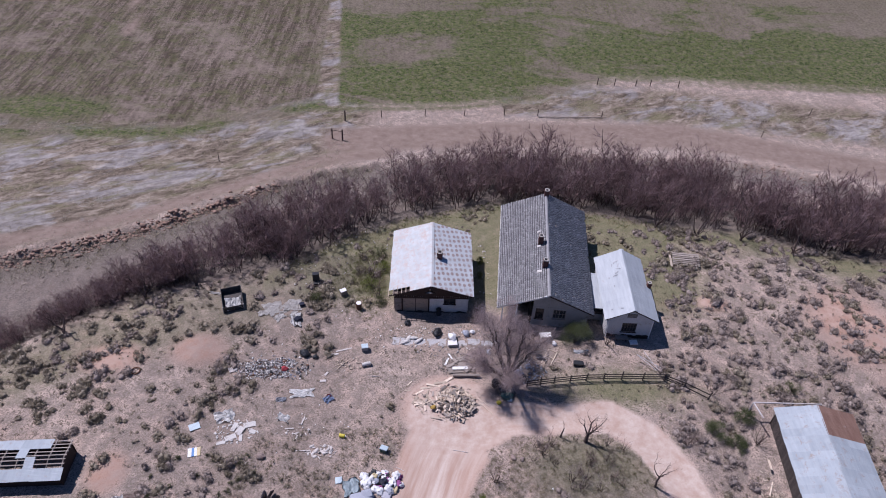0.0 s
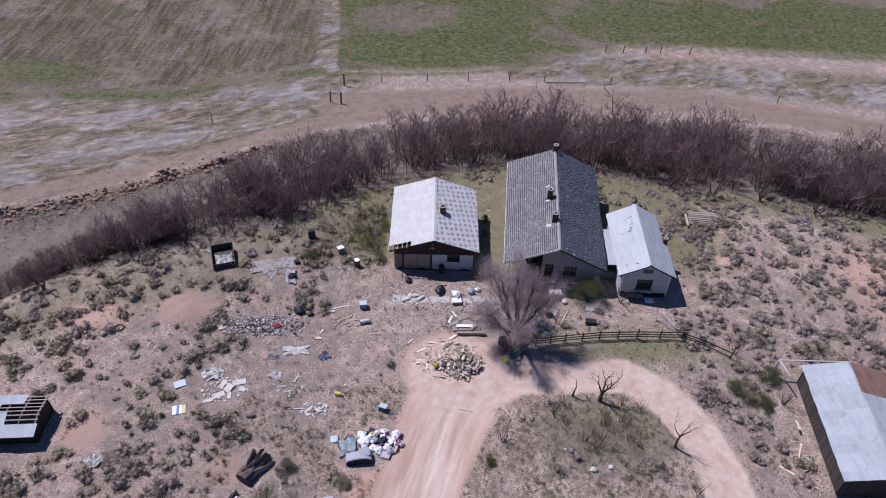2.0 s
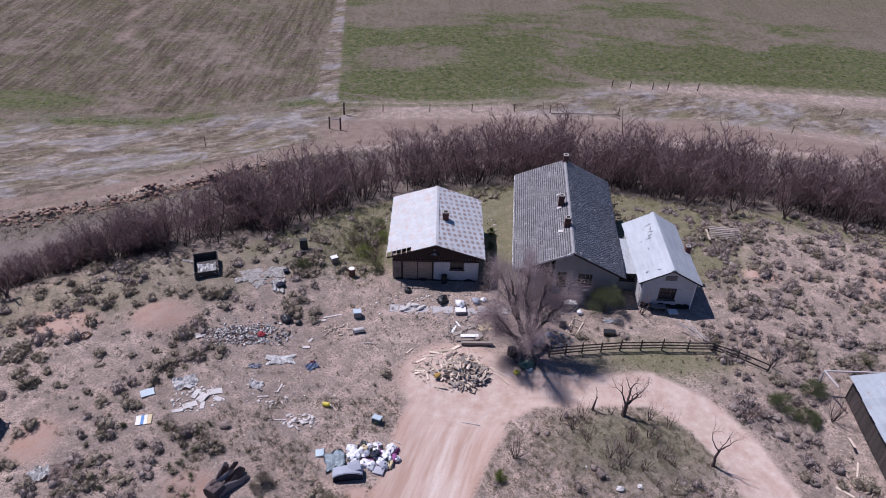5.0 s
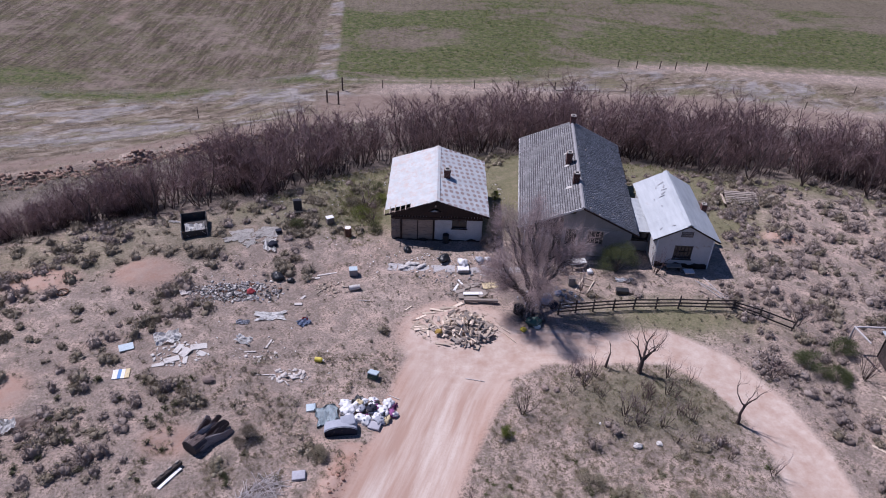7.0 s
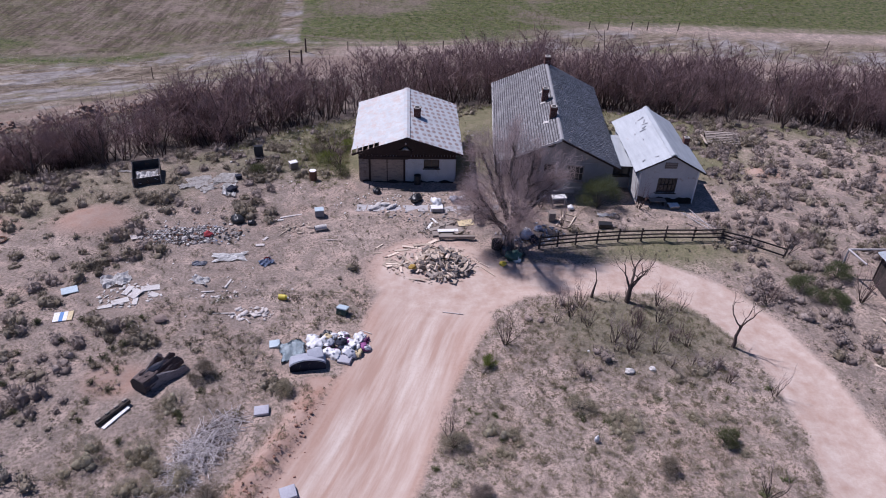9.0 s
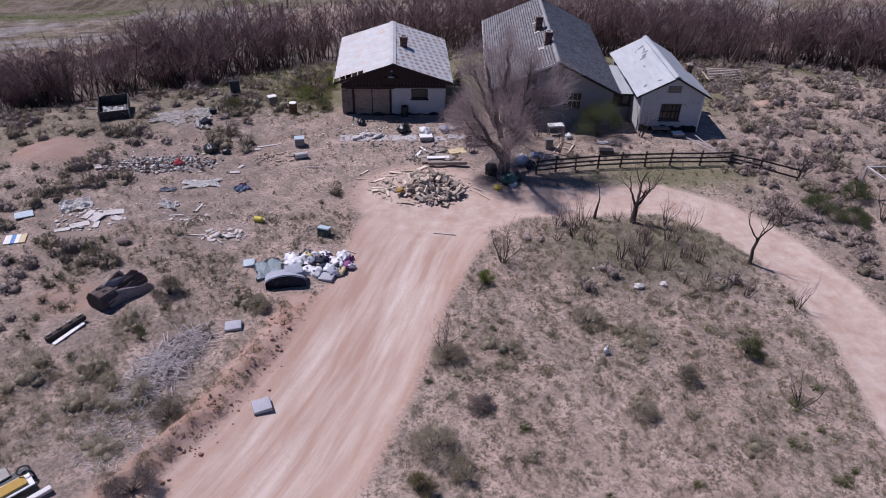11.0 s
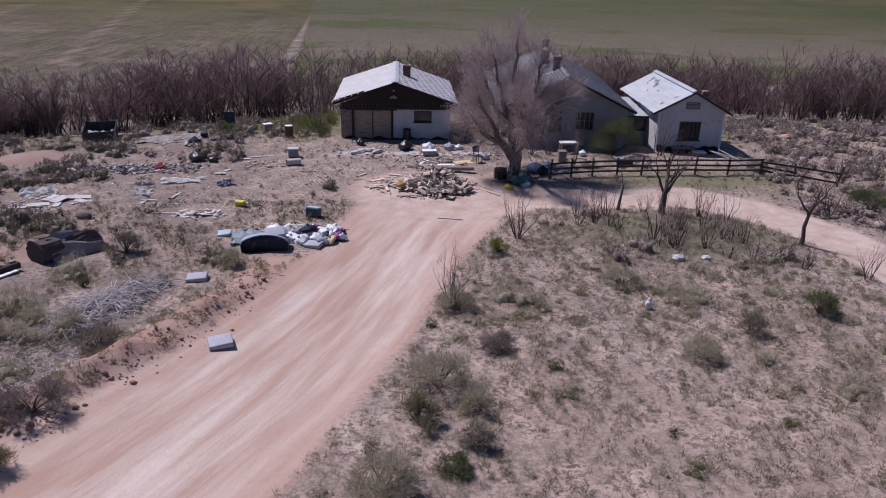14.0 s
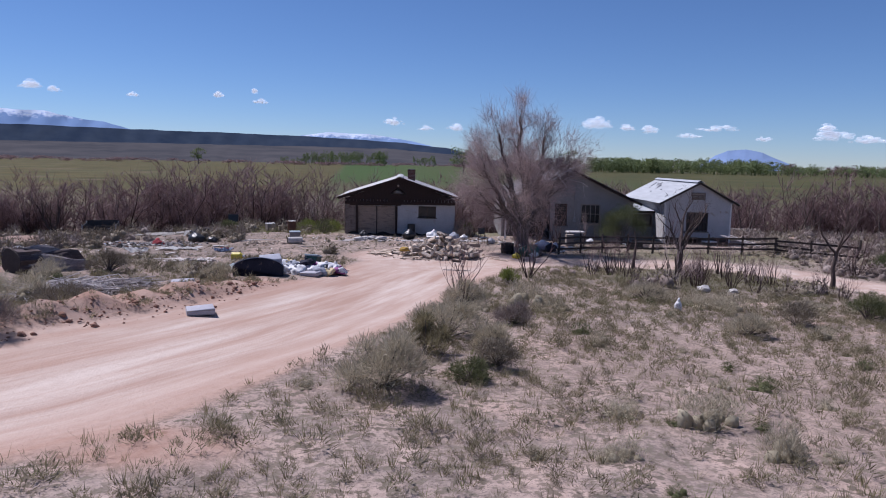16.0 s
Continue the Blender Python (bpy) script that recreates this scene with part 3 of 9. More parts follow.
def build_ground():
    xs = steps([(-5000, -1500, 500), (-1500, -400, 110), (-400, -120, 20), (-120, -55, 3), (-55, -24, 0.8), (-24, 30, 0.38), (30, 62, 0.8), (62, 130, 3), (130, 400, 20), (400, 1500, 110), (1500, 5000, 500)])
    ys = steps([(-5000, -400, 500), (-400, -40, 40), (-40, 2, 3), (2, 58, 0.38), (58, 104, 0.6), (104, 150, 2), (150, 400, 10), (400, 1500, 50), (1500, 5000, 300)])
    gx, gy = np.meshgrid(xs, ys)
    x, y = gx.ravel(), gy.ravel()
    z = ground_z(x, y)
    nx, ny = len(xs), len(ys)
    i = (np.arange(ny - 1)[:, None] * nx + np.arange(nx - 1)[None, :]).ravel()
    quads = np.stack([i, i + 1, i + 1 + nx, i + nx], 1)
    t = np.concatenate([quads[:, [0, 1, 2]], quads[:, [0, 2, 3]]])
    ob = quick_mesh("ground", np.stack([x, y, z], 1), t, M_GROUND)
    ob.data.shade_smooth()
    along, across, half = road_coords(x, y)
    soft = lambda d, w: np.clip(0.5 - d / w, 0, 1)
    road = soft(np.abs(across) - half, 1.4)
    yard = soft(np.hypot((x - 2.5) / 1.1, y - 38.2) - 4.0, 2.5)
    road = np.maximum(road, yard)
    side = -17 - 0.078 * (y - 100)
    left_edge = np.interp(x, [-300, -63, -39, -19], [84, 92, 93, 103])
    plough = soft(left_edge - y, 8) * soft(x - side + np.interp(y, [108, 150, 260], [1.7, 1.1, -0.6]), 1.6)
    right_edge = np.interp(x, [-17, 5, 18, 34, 54, 82, 200], [101, 103, 107, 115, 114, 113, 110])
    green = soft(right_edge - y, 6) * soft(side + np.interp(y, [108, 150, 260], [1.7, 1.1, -0.6]) - x, 1.6)
    far_track = np.interp(x, [-14, 10, 40, 70, 120], [89.5, 93, 94, 84, 60])
    track = soft(np.abs(y - far_track) - 4.0, 4) * soft(-16 - x, 4)
    bank = bank_line(x)
    track = np.maximum(track, soft(np.abs(y - bank - 3.6) - 2.2, 3) * (x < -5) * 0.8)
    lines = np.zeros_like(x)
    for k in range(1, 14):
        off = x - (side - 34 * k - 0.16 * (y - 100) * 1.0)
        lines = np.maximum(lines, soft(np.abs(off) - 1.2, 3) * (y > 125) * 0.9)
    lines = np.maximum(lines, np.maximum(soft(np.abs(x - side - 1.0) - 0.15, 1.0), soft(np.abs(x - side + 1.0) - 0.15, 1.0)) * (y > 99) * 0.6)
    track = np.maximum(track, lines * np.interp(y, [100, 900, 1100], [1, 0.7, 0]))
    grass = np.maximum(soft(np.abs(y - (thicket_front(x) - 2.5)) - 3.0, 5) * (x > -18) * 0.9, soft(np.hypot(x + 6.5, y - 56) - 3.5, 5))
    grass = np.maximum(grass, soft(np.hypot((x - 14.8) / 1.75, y - 32.3) - 3.2, 3) * 0.85)
    grass = np.maximum(grass, soft(np.abs(y - bank + 3.2) - 1.3, 3) * (x < -12) * 0.9)
    grass = np.maximum(grass, soft(np.hypot((x - 19) / 3.0, y - 41.2) - 2.2, 3) * 0.9)
    grass = np.maximum(grass, 0.55 * soft(np.abs(y - thicket_front(x) + 6.0) - 5.0, 5) * soft(x + 14, 6))
    back = soft(np.abs(x - 8) - 24, 6) * soft(51.5 - y, 4) * soft(y - thicket_front(x), 3)
    grass = np.maximum(grass, 0.85 * back)
    bare = np.zeros_like(x)
    for cx, cy, rx, ry in ((-22.5, 45.0, 3.0, 2.2), (-31, 44, 3.5, 2), (31.5, 53, 1.9, 1.4), (-26.5, 31, 1.8, 2.2), (-14.8, 27.6, 1.8, 1.5), (2.5, 38.6, 4.4, 3.2), (46, 50, 5, 6), (52, 42, 7, 5), (-17.0, 101.5, 1.7, 3.2), (-2.6, 10.2, 1.5, 0.9)):
        bare = np.maximum(bare, soft(np.hypot((x - cx) / rx, (y - cy) / ry) - 0.9, 1.0))
    bare = np.maximum(bare, 0.28 * soft(np.hypot((x - 9) / 9, (y - 16) / 9) - 0.8, 0.7))
    bare = np.maximum(bare, np.exp(-((across - half - 0.7) / 0.9) ** 2) * (y < 28) * (x < 0))
    in_yard = soft(np.hypot((x - 3.5) / 1.4, y - 37.5) - 4.2, 3.0)
    in_yard = np.maximum(in_yard, soft(9.0 - x, 4.0))
    straw = np.maximum(soft(np.abs(x - side) - 2.2, 1.0) * (y > 99) * np.interp(y, [110, 160, 260], [0.9, 0.75, 0.1]), np.maximum(soft(bank + 1.5 - y, 3) * soft(x + 10, 6), soft(np.abs(y - np.interp(x, [14, 40, 80], [106, 104, 98])) - 6, 5) * (x > 12)) * (y < 116))
    # bank slope, and thicket floor darkened for wet earth and painted shrub shade
    dark_soil_shade = soft(np.abs(y - bank + 2.6) - 2.4, 2.0) + soft(np.abs(y - thicket_front(x) - thicket_depth(x) * 0.5) - thicket_depth(x) * 0.55, 2.5)
    # darker patches at heaps, wall foot, woodpile, elm, fence and brush
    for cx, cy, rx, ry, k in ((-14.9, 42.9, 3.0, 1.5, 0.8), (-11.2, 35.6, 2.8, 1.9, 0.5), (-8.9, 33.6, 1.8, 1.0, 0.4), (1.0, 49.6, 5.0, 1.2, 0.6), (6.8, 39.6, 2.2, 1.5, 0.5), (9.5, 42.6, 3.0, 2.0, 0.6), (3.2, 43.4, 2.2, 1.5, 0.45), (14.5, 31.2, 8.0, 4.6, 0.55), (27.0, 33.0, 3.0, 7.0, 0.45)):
        dark_soil_shade = np.maximum(dark_soil_shade, k * soft(np.hypot((x - cx) / rx, (y - cy) / ry) - 0.8, 0.8))
    # darker ground west and east, for dense litter and brush cover
    dark_soil_shade = np.maximum(dark_soil_shade, np.interp(x, [-30, -22, -9, -5], [0.16, 0.42, 0.42, 0.0]) * (y < 60))
    dark_soil_shade = np.maximum(dark_soil_shade, 0.26 * soft(25 - x, 4) * (y < 50))
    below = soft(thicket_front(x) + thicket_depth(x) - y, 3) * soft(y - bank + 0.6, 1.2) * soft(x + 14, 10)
    dark_soil_shade = np.maximum(dark_soil_shade, 0.8 * below)
    verge = np.maximum(soft(np.abs(y - left_edge + 2.0) - 2.2, 4) * (x < side), soft(np.abs(y - right_edge + 1.2) - 1.0, 3) * (x > side))
    green = np.maximum(green, verge * 0.75)
    green = np.maximum(green, 0.7 * soft(np.hypot((x + 62) / 15, (y - 98) / 6) - 0.8, 0.7))
    one = np.ones_like(x)
    for name, cols in (("zone_a", (road, green, plough)), ("zone_b", (track, grass, bare)), ("zone_c", (in_yard, straw, np.clip(dark_soil_shade, 0, 1))), ("along", (along, across, 0 * x))):
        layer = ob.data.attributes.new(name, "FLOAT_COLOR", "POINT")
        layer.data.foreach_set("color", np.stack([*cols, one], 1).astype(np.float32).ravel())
    tagged(ob, "dry pinkish desert ground with dirt road, sagebrush flats and fields", "ground", kind="structure")


build_ground()


# ---- buildings ----
def corrugated(width, length, period=0.0825, height=0.007, across=True):
    """A corrugated sheet in its own plane: width along x, length along y, waves across x."""
    n = round(width / period) * 4
    bm = bmesh.new()
    rows = []
    for y in (0, length * 0.5, length):
        rows.append([bm.verts.new((width * k / n, y, height * math.cos(k * math.pi / 2))) for k in range(n + 1)])
    for a, b in zip(rows, rows[1:]):
        for k in range(n):
            bm.faces.new((a[k], a[k + 1], b[k + 1], b[k]))
    return bm


def slope_matrix(eave, ridge, along):
    """Axes of a roof slope: x along the eave, y up the slope, z out of it."""
    eave, ridge, along = Vector(eave), Vector(ridge), Vector(along).normalized()
    up = (ridge - eave).normalized()
    out = along.cross(up)
    if out.z < 0:
        out = -out
    m = Matrix((along, up, out)).transposed().to_4x4()
    m.translation = eave
    return m, (ridge - eave).length


def sheet_roof(parent, eave, ridge, along, length, sheet, materials, skip=(), rows=1, seed=1):
    """Separate overlapping roof sheets on one slope, each an object of its own."""
    rng = random.Random(seed)
    m, high = slope_matrix(eave, ridge, along)
    count = max(1, round(length / sheet))
    wide = length / count
    fit = wide / round(wide / 0.0825)
    piece = high / rows
    shared = {}
    for i in range(count):
        for j in range(rows):
            if (i, j) in skip:
                continue
            mat = materials(i, j)
            if mat not in shared:
                bm = corrugated(wide, piece + 0.08, fit)
                shared[mat] = bpy.data.meshes.new("roof_sheet")
                bm.to_mesh(shared[mat])
                bm.free()
                shared[mat].materials.append(mat)
            ob = new("roof_sheet", shared[mat])
            ob.parent = parent
            ob.matrix_basis = m @ pose(i * wide, j * piece - rng.uniform(0.0, 0.05), 0.02 + 0.004 * j, 0, 0, 0)
    bm = bmesh.new()
    for k in range(5):
        box(bm, (length / 2, high * (k + 0.5) / 5, -0.035), (length - 0.1, 0.09, 0.05))
    deck = part("roof_batten", bm, M_OLDWOOD, parent)
    deck.matrix_basis = m
    return m, high


def chimney(parent, c, size, top, base, cap=True):
    """A brick stack with courses, a corbel and a dark flue."""
    bm = bmesh.new()
    courses = max(3, round((top - base) / 0.1))
    h = (top - base) / courses
    for k in range(courses):
        grow = 0.03 if k >= courses - 2 else (0.0 if k % 2 else 0.006)
        box(bm, (c[0], c[1], base + (k + 0.5) * h), (size[0] + grow * 2, size[1] + grow * 2, h * 0.86))
    ob = part("chimney", bm, M_BRICK, parent, "sooty red brick chimney")
    bm = bmesh.new()
    box(bm, (c[0], c[1], (top + base) / 2), (size[0] - 0.03, size[1] - 0.03, top - base - 0.02))
    part("mortar", bm, M_MORTAR, ob)
    bm = bmesh.new()
    for dx, dy, sx, sy in ((0, 1, 1, 0), (0, -1, 1, 0), (1, 0, 0, 1), (-1, 0, 0, 1)):
        box(bm, (c[0] + dx * (size[0] / 2 - 0.05), c[1] + dy * (size[1] / 2 - 0.05), top + 0.03), (size[0] * sx + 0.1 * (1 - sx), size[1] * sy + 0.1 * (1 - sy), 0.06))
    part("chimney_cap", bm, M_MORTAR, ob)
    bm = bmesh.new()
    box(bm, (c[0], c[1], top + 0.005), (size[0] - 0.14, size[1] - 0.14, 0.02))
    part("flue", bm, M_INSHADE, ob)
    return ob


def wall_with_holes(x0, x1, z0, z1, y, thick, holes):
    """A wall in the plane y, as boxes round rectangular openings (x0, z0, x1, z1)."""
    bm = bmesh.new()
    xs = sorted({x0, x1, *[h[0] for h in holes], *[h[2] for h in holes]})
    for a, b in zip(xs, xs[1:]):
        mid = (a + b) / 2
        cuts = sorted([(h[1], h[3]) for h in holes if h[0] <= mid <= h[2]])
        low = z0
        for c0, c1 in cuts + [(z1, z1)]:
            if c0 > low + 1e-4:
                box(bm, (mid, y, (low + c0) / 2), (b - a, thick, c0 - low))
            low = c1
    bmesh.ops.remove_doubles(bm, verts=bm.verts, dist=1e-4)
    return bm


def gable_mesh(x0, x1, xr, z0, zr, y, thick):
    bm = bmesh.new()
    a = [bm.verts.new((x, y - thick / 2, z)) for x, z in ((x0, z0), (x1, z0), (xr, zr))]
    b = [bm.verts.new((x, y + thick / 2, z)) for x, z in ((x0, z0), (x1, z0), (xr, zr))]
    bm.faces.new(a)
    bm.faces.new(b[::-1])
    for i in range(3):
        bm.faces.new((a[i], b[i], b[(i + 1) % 3], a[(i + 1) % 3]))
    bmesh.ops.recalc_face_normals(bm, faces=bm.faces)
    return bm


def window(parent, x0, z0, x1, z1, y, bars=2, rails=1, mat=None, reveal=0.08, name="window"):
    """A window in a front wall: frame, sill, dark pane, glazing bars."""
    mat = mat or M_OLDWOOD
    bm = bmesh.new()
    w = 0.07
    for cx, cz, sx, sz in (((x0 + x1) / 2, z1 - w / 2, x1 - x0, w), ((x0 + x1) / 2, z0 + w / 2, x1 - x0, w), (x0 + w / 2, (z0 + z1) / 2, w, z1 - z0), (x1 - w / 2, (z0 + z1) / 2, w, z1 - z0)):
        box(bm, (cx, y + reveal - 0.02, cz), (sx, 0.09, sz))
    ob = part(name, bm, mat, parent, "window with weathered wooden frame and dark panes")
    for k in range(1, bars + 1):
        bm = bmesh.new()
        box(bm, (x0 + (x1 - x0) * k / (bars + 1), y + reveal - 0.02, (z0 + z1) / 2), (0.04, 0.05, z1 - z0 - 0.1))
        part("glazing_bar", bm, mat, ob)
    for k in range(1, rails + 1):
        bm = bmesh.new()
        box(bm, ((x0 + x1) / 2, y + reveal - 0.025, z0 + (z1 - z0) * k / (rails + 1)), (x1 - x0 - 0.1, 0.04, 0.04))
        part("glazing_bar", bm, mat, ob)
    bm = bmesh.new()
    box(bm, ((x0 + x1) / 2, y + reveal + 0.03, (z0 + z1) / 2), (x1 - x0 - 0.1, 0.01, z1 - z0 - 0.1))
    part("pane", bm, M_GLASS, ob)
    bm = bmesh.new()
    box(bm, ((x0 + x1) / 2, y - 0.05, z0 - 0.03), (x1 - x0 + 0.16, 0.16, 0.05), bevel=0.01)
    part("window_sill", bm, mat, ob)
    return ob


def garage():
    """The small plastered building with the brown gable and the whitewashed roof."""
    x0, x1, y0, y1, ze, zr, xr = -3.3, 4.4, 50.9, 60.3, 2.45, 3.85, 0.5
    zb = -0.35
    home = thing("outbuilding", "small derelict white-plastered outbuilding with brown gable and rust-spotted metal roof", "building")
    door = (-2.45, zb, 0.25, 1.85)
    win = (1.85, 1.05, 3.1, 1.85)
    front = part("wall", wall_with_holes(x0 + 0.9, x1, zb, ze, y0, 0.3, [door, win]), M_PLASTER, home, "white plaster front wall with a crumbling edge")
    bm = bmesh.new()
    box(bm, (x0 + 0.44, y0 + 0.03, (zb + ze) / 2), (0.86, 0.2, ze - zb))
    corner = part("wall", bm, M_MUD, home, "bare eroded adobe brick corner")
    rng = random.Random(5)
    for k in range(14):
        z, x = zb + k * 0.2, x0 + rng.uniform(-0.05, 0.03)
        while x < x0 + 0.88:
            w = min(rng.uniform(0.28, 0.4), x0 + 0.9 - x)
            bm = bmesh.new()
            box(bm, (x + w / 2, y0 + 0.0, z + 0.1), (w - 0.015, 0.3 + rng.uniform(-0.05, 0.05), 0.185))
            part("brick", bm, M_MUD, corner)
            x += w
    for x, mat in ((x0, M_MUD), (x1 - 0.15, M_PLASTER)):
        bm = bmesh.new()
        box(bm, (x + 0.07, (y0 + y1) / 2, (zb + ze) / 2), (0.3, y1 - y0 - 0.32, ze - zb - 0.01))
        part("wall", bm, mat, home)
    bm = bmesh.new()
    box(bm, ((x0 + x1) / 2, y1, (zb - 0.6 + ze) / 2), (x1 - x0 - 0.3, 0.3, ze - zb + 0.6))
    part("wall", bm, M_PLASTER, home)
    part("wall", gable_mesh(x0, x1, xr, ze - 0.05, zr - 0.06, y1, 0.2), M_BROWNBOARD, home)
    gable = part("gable", gable_mesh(x0 - 0.1, x1 + 0.15, xr, ze - 0.16, zr - 0.05, y0 - 0.09, 0.3), M_BROWNBOARD, home, "dark brown boarded gable")
    for k in range(34):
        x = x0 - 0.05 + k * (x1 - x0 + 0.2) / 33
        top = ze - 0.16 + (zr - ze + 0.1) * (1 - abs(x - xr) / (xr - x0 + 0.1 if x < xr else x1 + 0.15 - xr))
        if top - (ze - 0.2) < 0.08:
            continue
        bm = bmesh.new()
        box(bm, (x, y0 - 0.255, (top + ze - 0.42) / 2 - 0.01), (0.21, 0.025, top - ze + 0.41))
        part("board", bm, M_BROWNBOARD, gable)
    bm = bmesh.new()
    box(bm, ((x0 + x1) / 2, y0 - 0.285, ze - 0.4), (x1 - x0 + 0.1, 0.03, 0.2))
    part("gable_trim", bm, M_BROWNBOARD, gable)
    bm = bmesh.new()
    for v in ((-0.55, 2.7), (0.55, 2.7), (0, 3.06)):
        bm.verts.new((xr - 0.12 + v[0], y0 - 0.3, v[1] + 0.02))
    f = bm.faces.new(bm.verts)
    bmesh.ops.solidify(bm, geom=[f], thickness=0.04)
    vent = part("gable_vent", bm, M_WHITEPAINT, gable, "white triangular gable vent")
    for k in range(4):
        bm = bmesh.new()
        box(bm, (xr - 0.12, y0 - 0.33, 2.77 + k * 0.05), (0.62 - k * 0.15, 0.03, 0.016))
        part("slat", bm, M_WHITEPAINT, vent)
    bm = bmesh.new()
    rod(bm, (xr - 0.1, y0 - 0.25, 3.3), (xr - 0.1, y0 - 0.36, 3.27), 0.07)
    part("lamp_socket", bm, M_PALEWOOD, gable, "pale lamp holder")
    frame_bm = bmesh.new()
    box(frame_bm, (door[0] - 0.04, y0 - 0.17, (zb + door[3]) / 2), (0.16, 0.1, door[3] - zb))
    box(frame_bm, (door[2] + 0.04, y0 - 0.17, (zb + door[3]) / 2), (0.16, 0.1, door[3] - zb))
    box(frame_bm, ((door[0] + door[2]) / 2 - 0.1, y0 - 0.18, door[3] + 0.1), (door[2] - door[0] + 0.9, 0.12, 0.17))
    big = part("garage_door", frame_bm, M_BROWNBOARD, home, "pair of weathered plywood doors in a brown frame")
    for a, b in ((door[0], (door[0] + door[2]) / 2), ((door[0] + door[2]) / 2, door[2])):
        bm = bmesh.new()
        box(bm, ((a + b) / 2, y0 - 0.05, (zb + door[3]) / 2), (b - a - 0.05, 0.05, door[3] - zb - 0.03), bevel=0.008)
        leaf = part("door_leaf", bm, M_PLY, big)
        for z in (0.25, 0.95, 1.6):
            bm = bmesh.new()
            box(bm, ((a + b) / 2, y0 - 0.085, z), (b - a - 0.12, 0.02, 0.09))
            part("batten", bm, M_PLY, leaf)
    bm = bmesh.new()
    box(bm, ((door[0] + door[2]) / 2, y0 - 0.1, 0.75), (0.06, 0.05, 2.1))
    part("door_post", bm, M_BROWNBOARD, big)
    window(home, *win, y0 - 0.15, bars=1, rails=0, mat=M_BROWNBOARD)
    for a, b, z, h in ((-2.95, -2.0, 2.16, 0.13), (-0.3, 0.75, 2.2, 0.2), (1.9, 2.45, 2.12, 0.22), (-3.0, -0.5, 2.02, 0.08)):
        bm = bmesh.new()
        box(bm, ((a + b) / 2, y0 - 0.21, z), (b - a, 0.04, h), Matrix.Rotation(radians(1.5), 3, "Y"))
        part("trim_board", bm, M_PLY if a != -0.3 else M_BROWNBOARD, home, "loose trim board")
    bm = bmesh.new()
    low = [bm.verts.new((-3.1 + 7.4 * k / 30, y0 - 0.24, zb - 0.05)) for k in range(31)]
    top = [bm.verts.new((-3.1 + 7.4 * k / 30, y0 - 0.19, zb + 0.26 + 0.12 * math.sin(k * 1.1) * math.sin(k * 0.37 + 1))) for k in range(31)]
    for k in range(30):
        bm.faces.new((low[k], low[k + 1], top[k + 1], top[k]))
    bmesh.ops.solidify(bm, geom=bm.faces[:], thickness=0.05)
    part("wall_base", bm, M_TAR, home, "dark uneven foot of the wall")
    roof = new("roof")
    roof.parent = home
    roof["label"] = "whitewashed corrugated metal roof, rust-spotted on one slope"
    ya, yb = 50.45, 60.65
    sheet_roof(roof, (-3.85, ya, ze - 0.02), (xr, ya, zr), (0, 1, 0), yb - ya, 0.68, lambda i, j: M_ROOFWHITE, skip={(0, 0)}, rows=2, seed=3)
    sheet_roof(roof, (4.95, yb, ze - 0.1), (xr, yb, zr), (0, -1, 0), yb - ya, 0.68, lambda i, j: M_ROOFSPOT, rows=2, seed=4)
    bm = bmesh.new()
    for side in (-1, 1):
        box(bm, (xr + side * 0.12, (ya + yb) / 2, zr + 0.045), (0.26, yb - ya, 0.012), Matrix.Rotation(radians(side * 17), 3, "Y"))
    part("ridge_cap", bm, M_ROOFWHITE, roof)
    for k in range(5):
        bm = bmesh.new()
        rod(bm, (-3.9 + k * 0.45, ya - 0.08, ze + 0.0 + k * 0.143), (-3.9 + k * 0.45, ya + 1.0, ze + 0.0 + k * 0.143), 0.035, sides=6)
        part("rafter_end", bm, M_PALEWOOD, roof, "bleached exposed batten")
    for side, x in ((-1, -3.85), (1, 4.95)):
        bm = bmesh.new()
        a, b = Vector((x, ya + 0.03, ze - 0.1)), Vector((xr, ya + 0.03, zr - 0.05))
        turn = (b - a).to_track_quat("X", "Z").to_matrix()
        box(bm, (a + b) / 2, ((b - a).length, 0.04, 0.16), turn)
        part("fascia", bm, M_BROWNBOARD, roof)
    chimney(home, (1.35, 55.2), (0.55, 0.6), 4.35, 3.0)
    return home


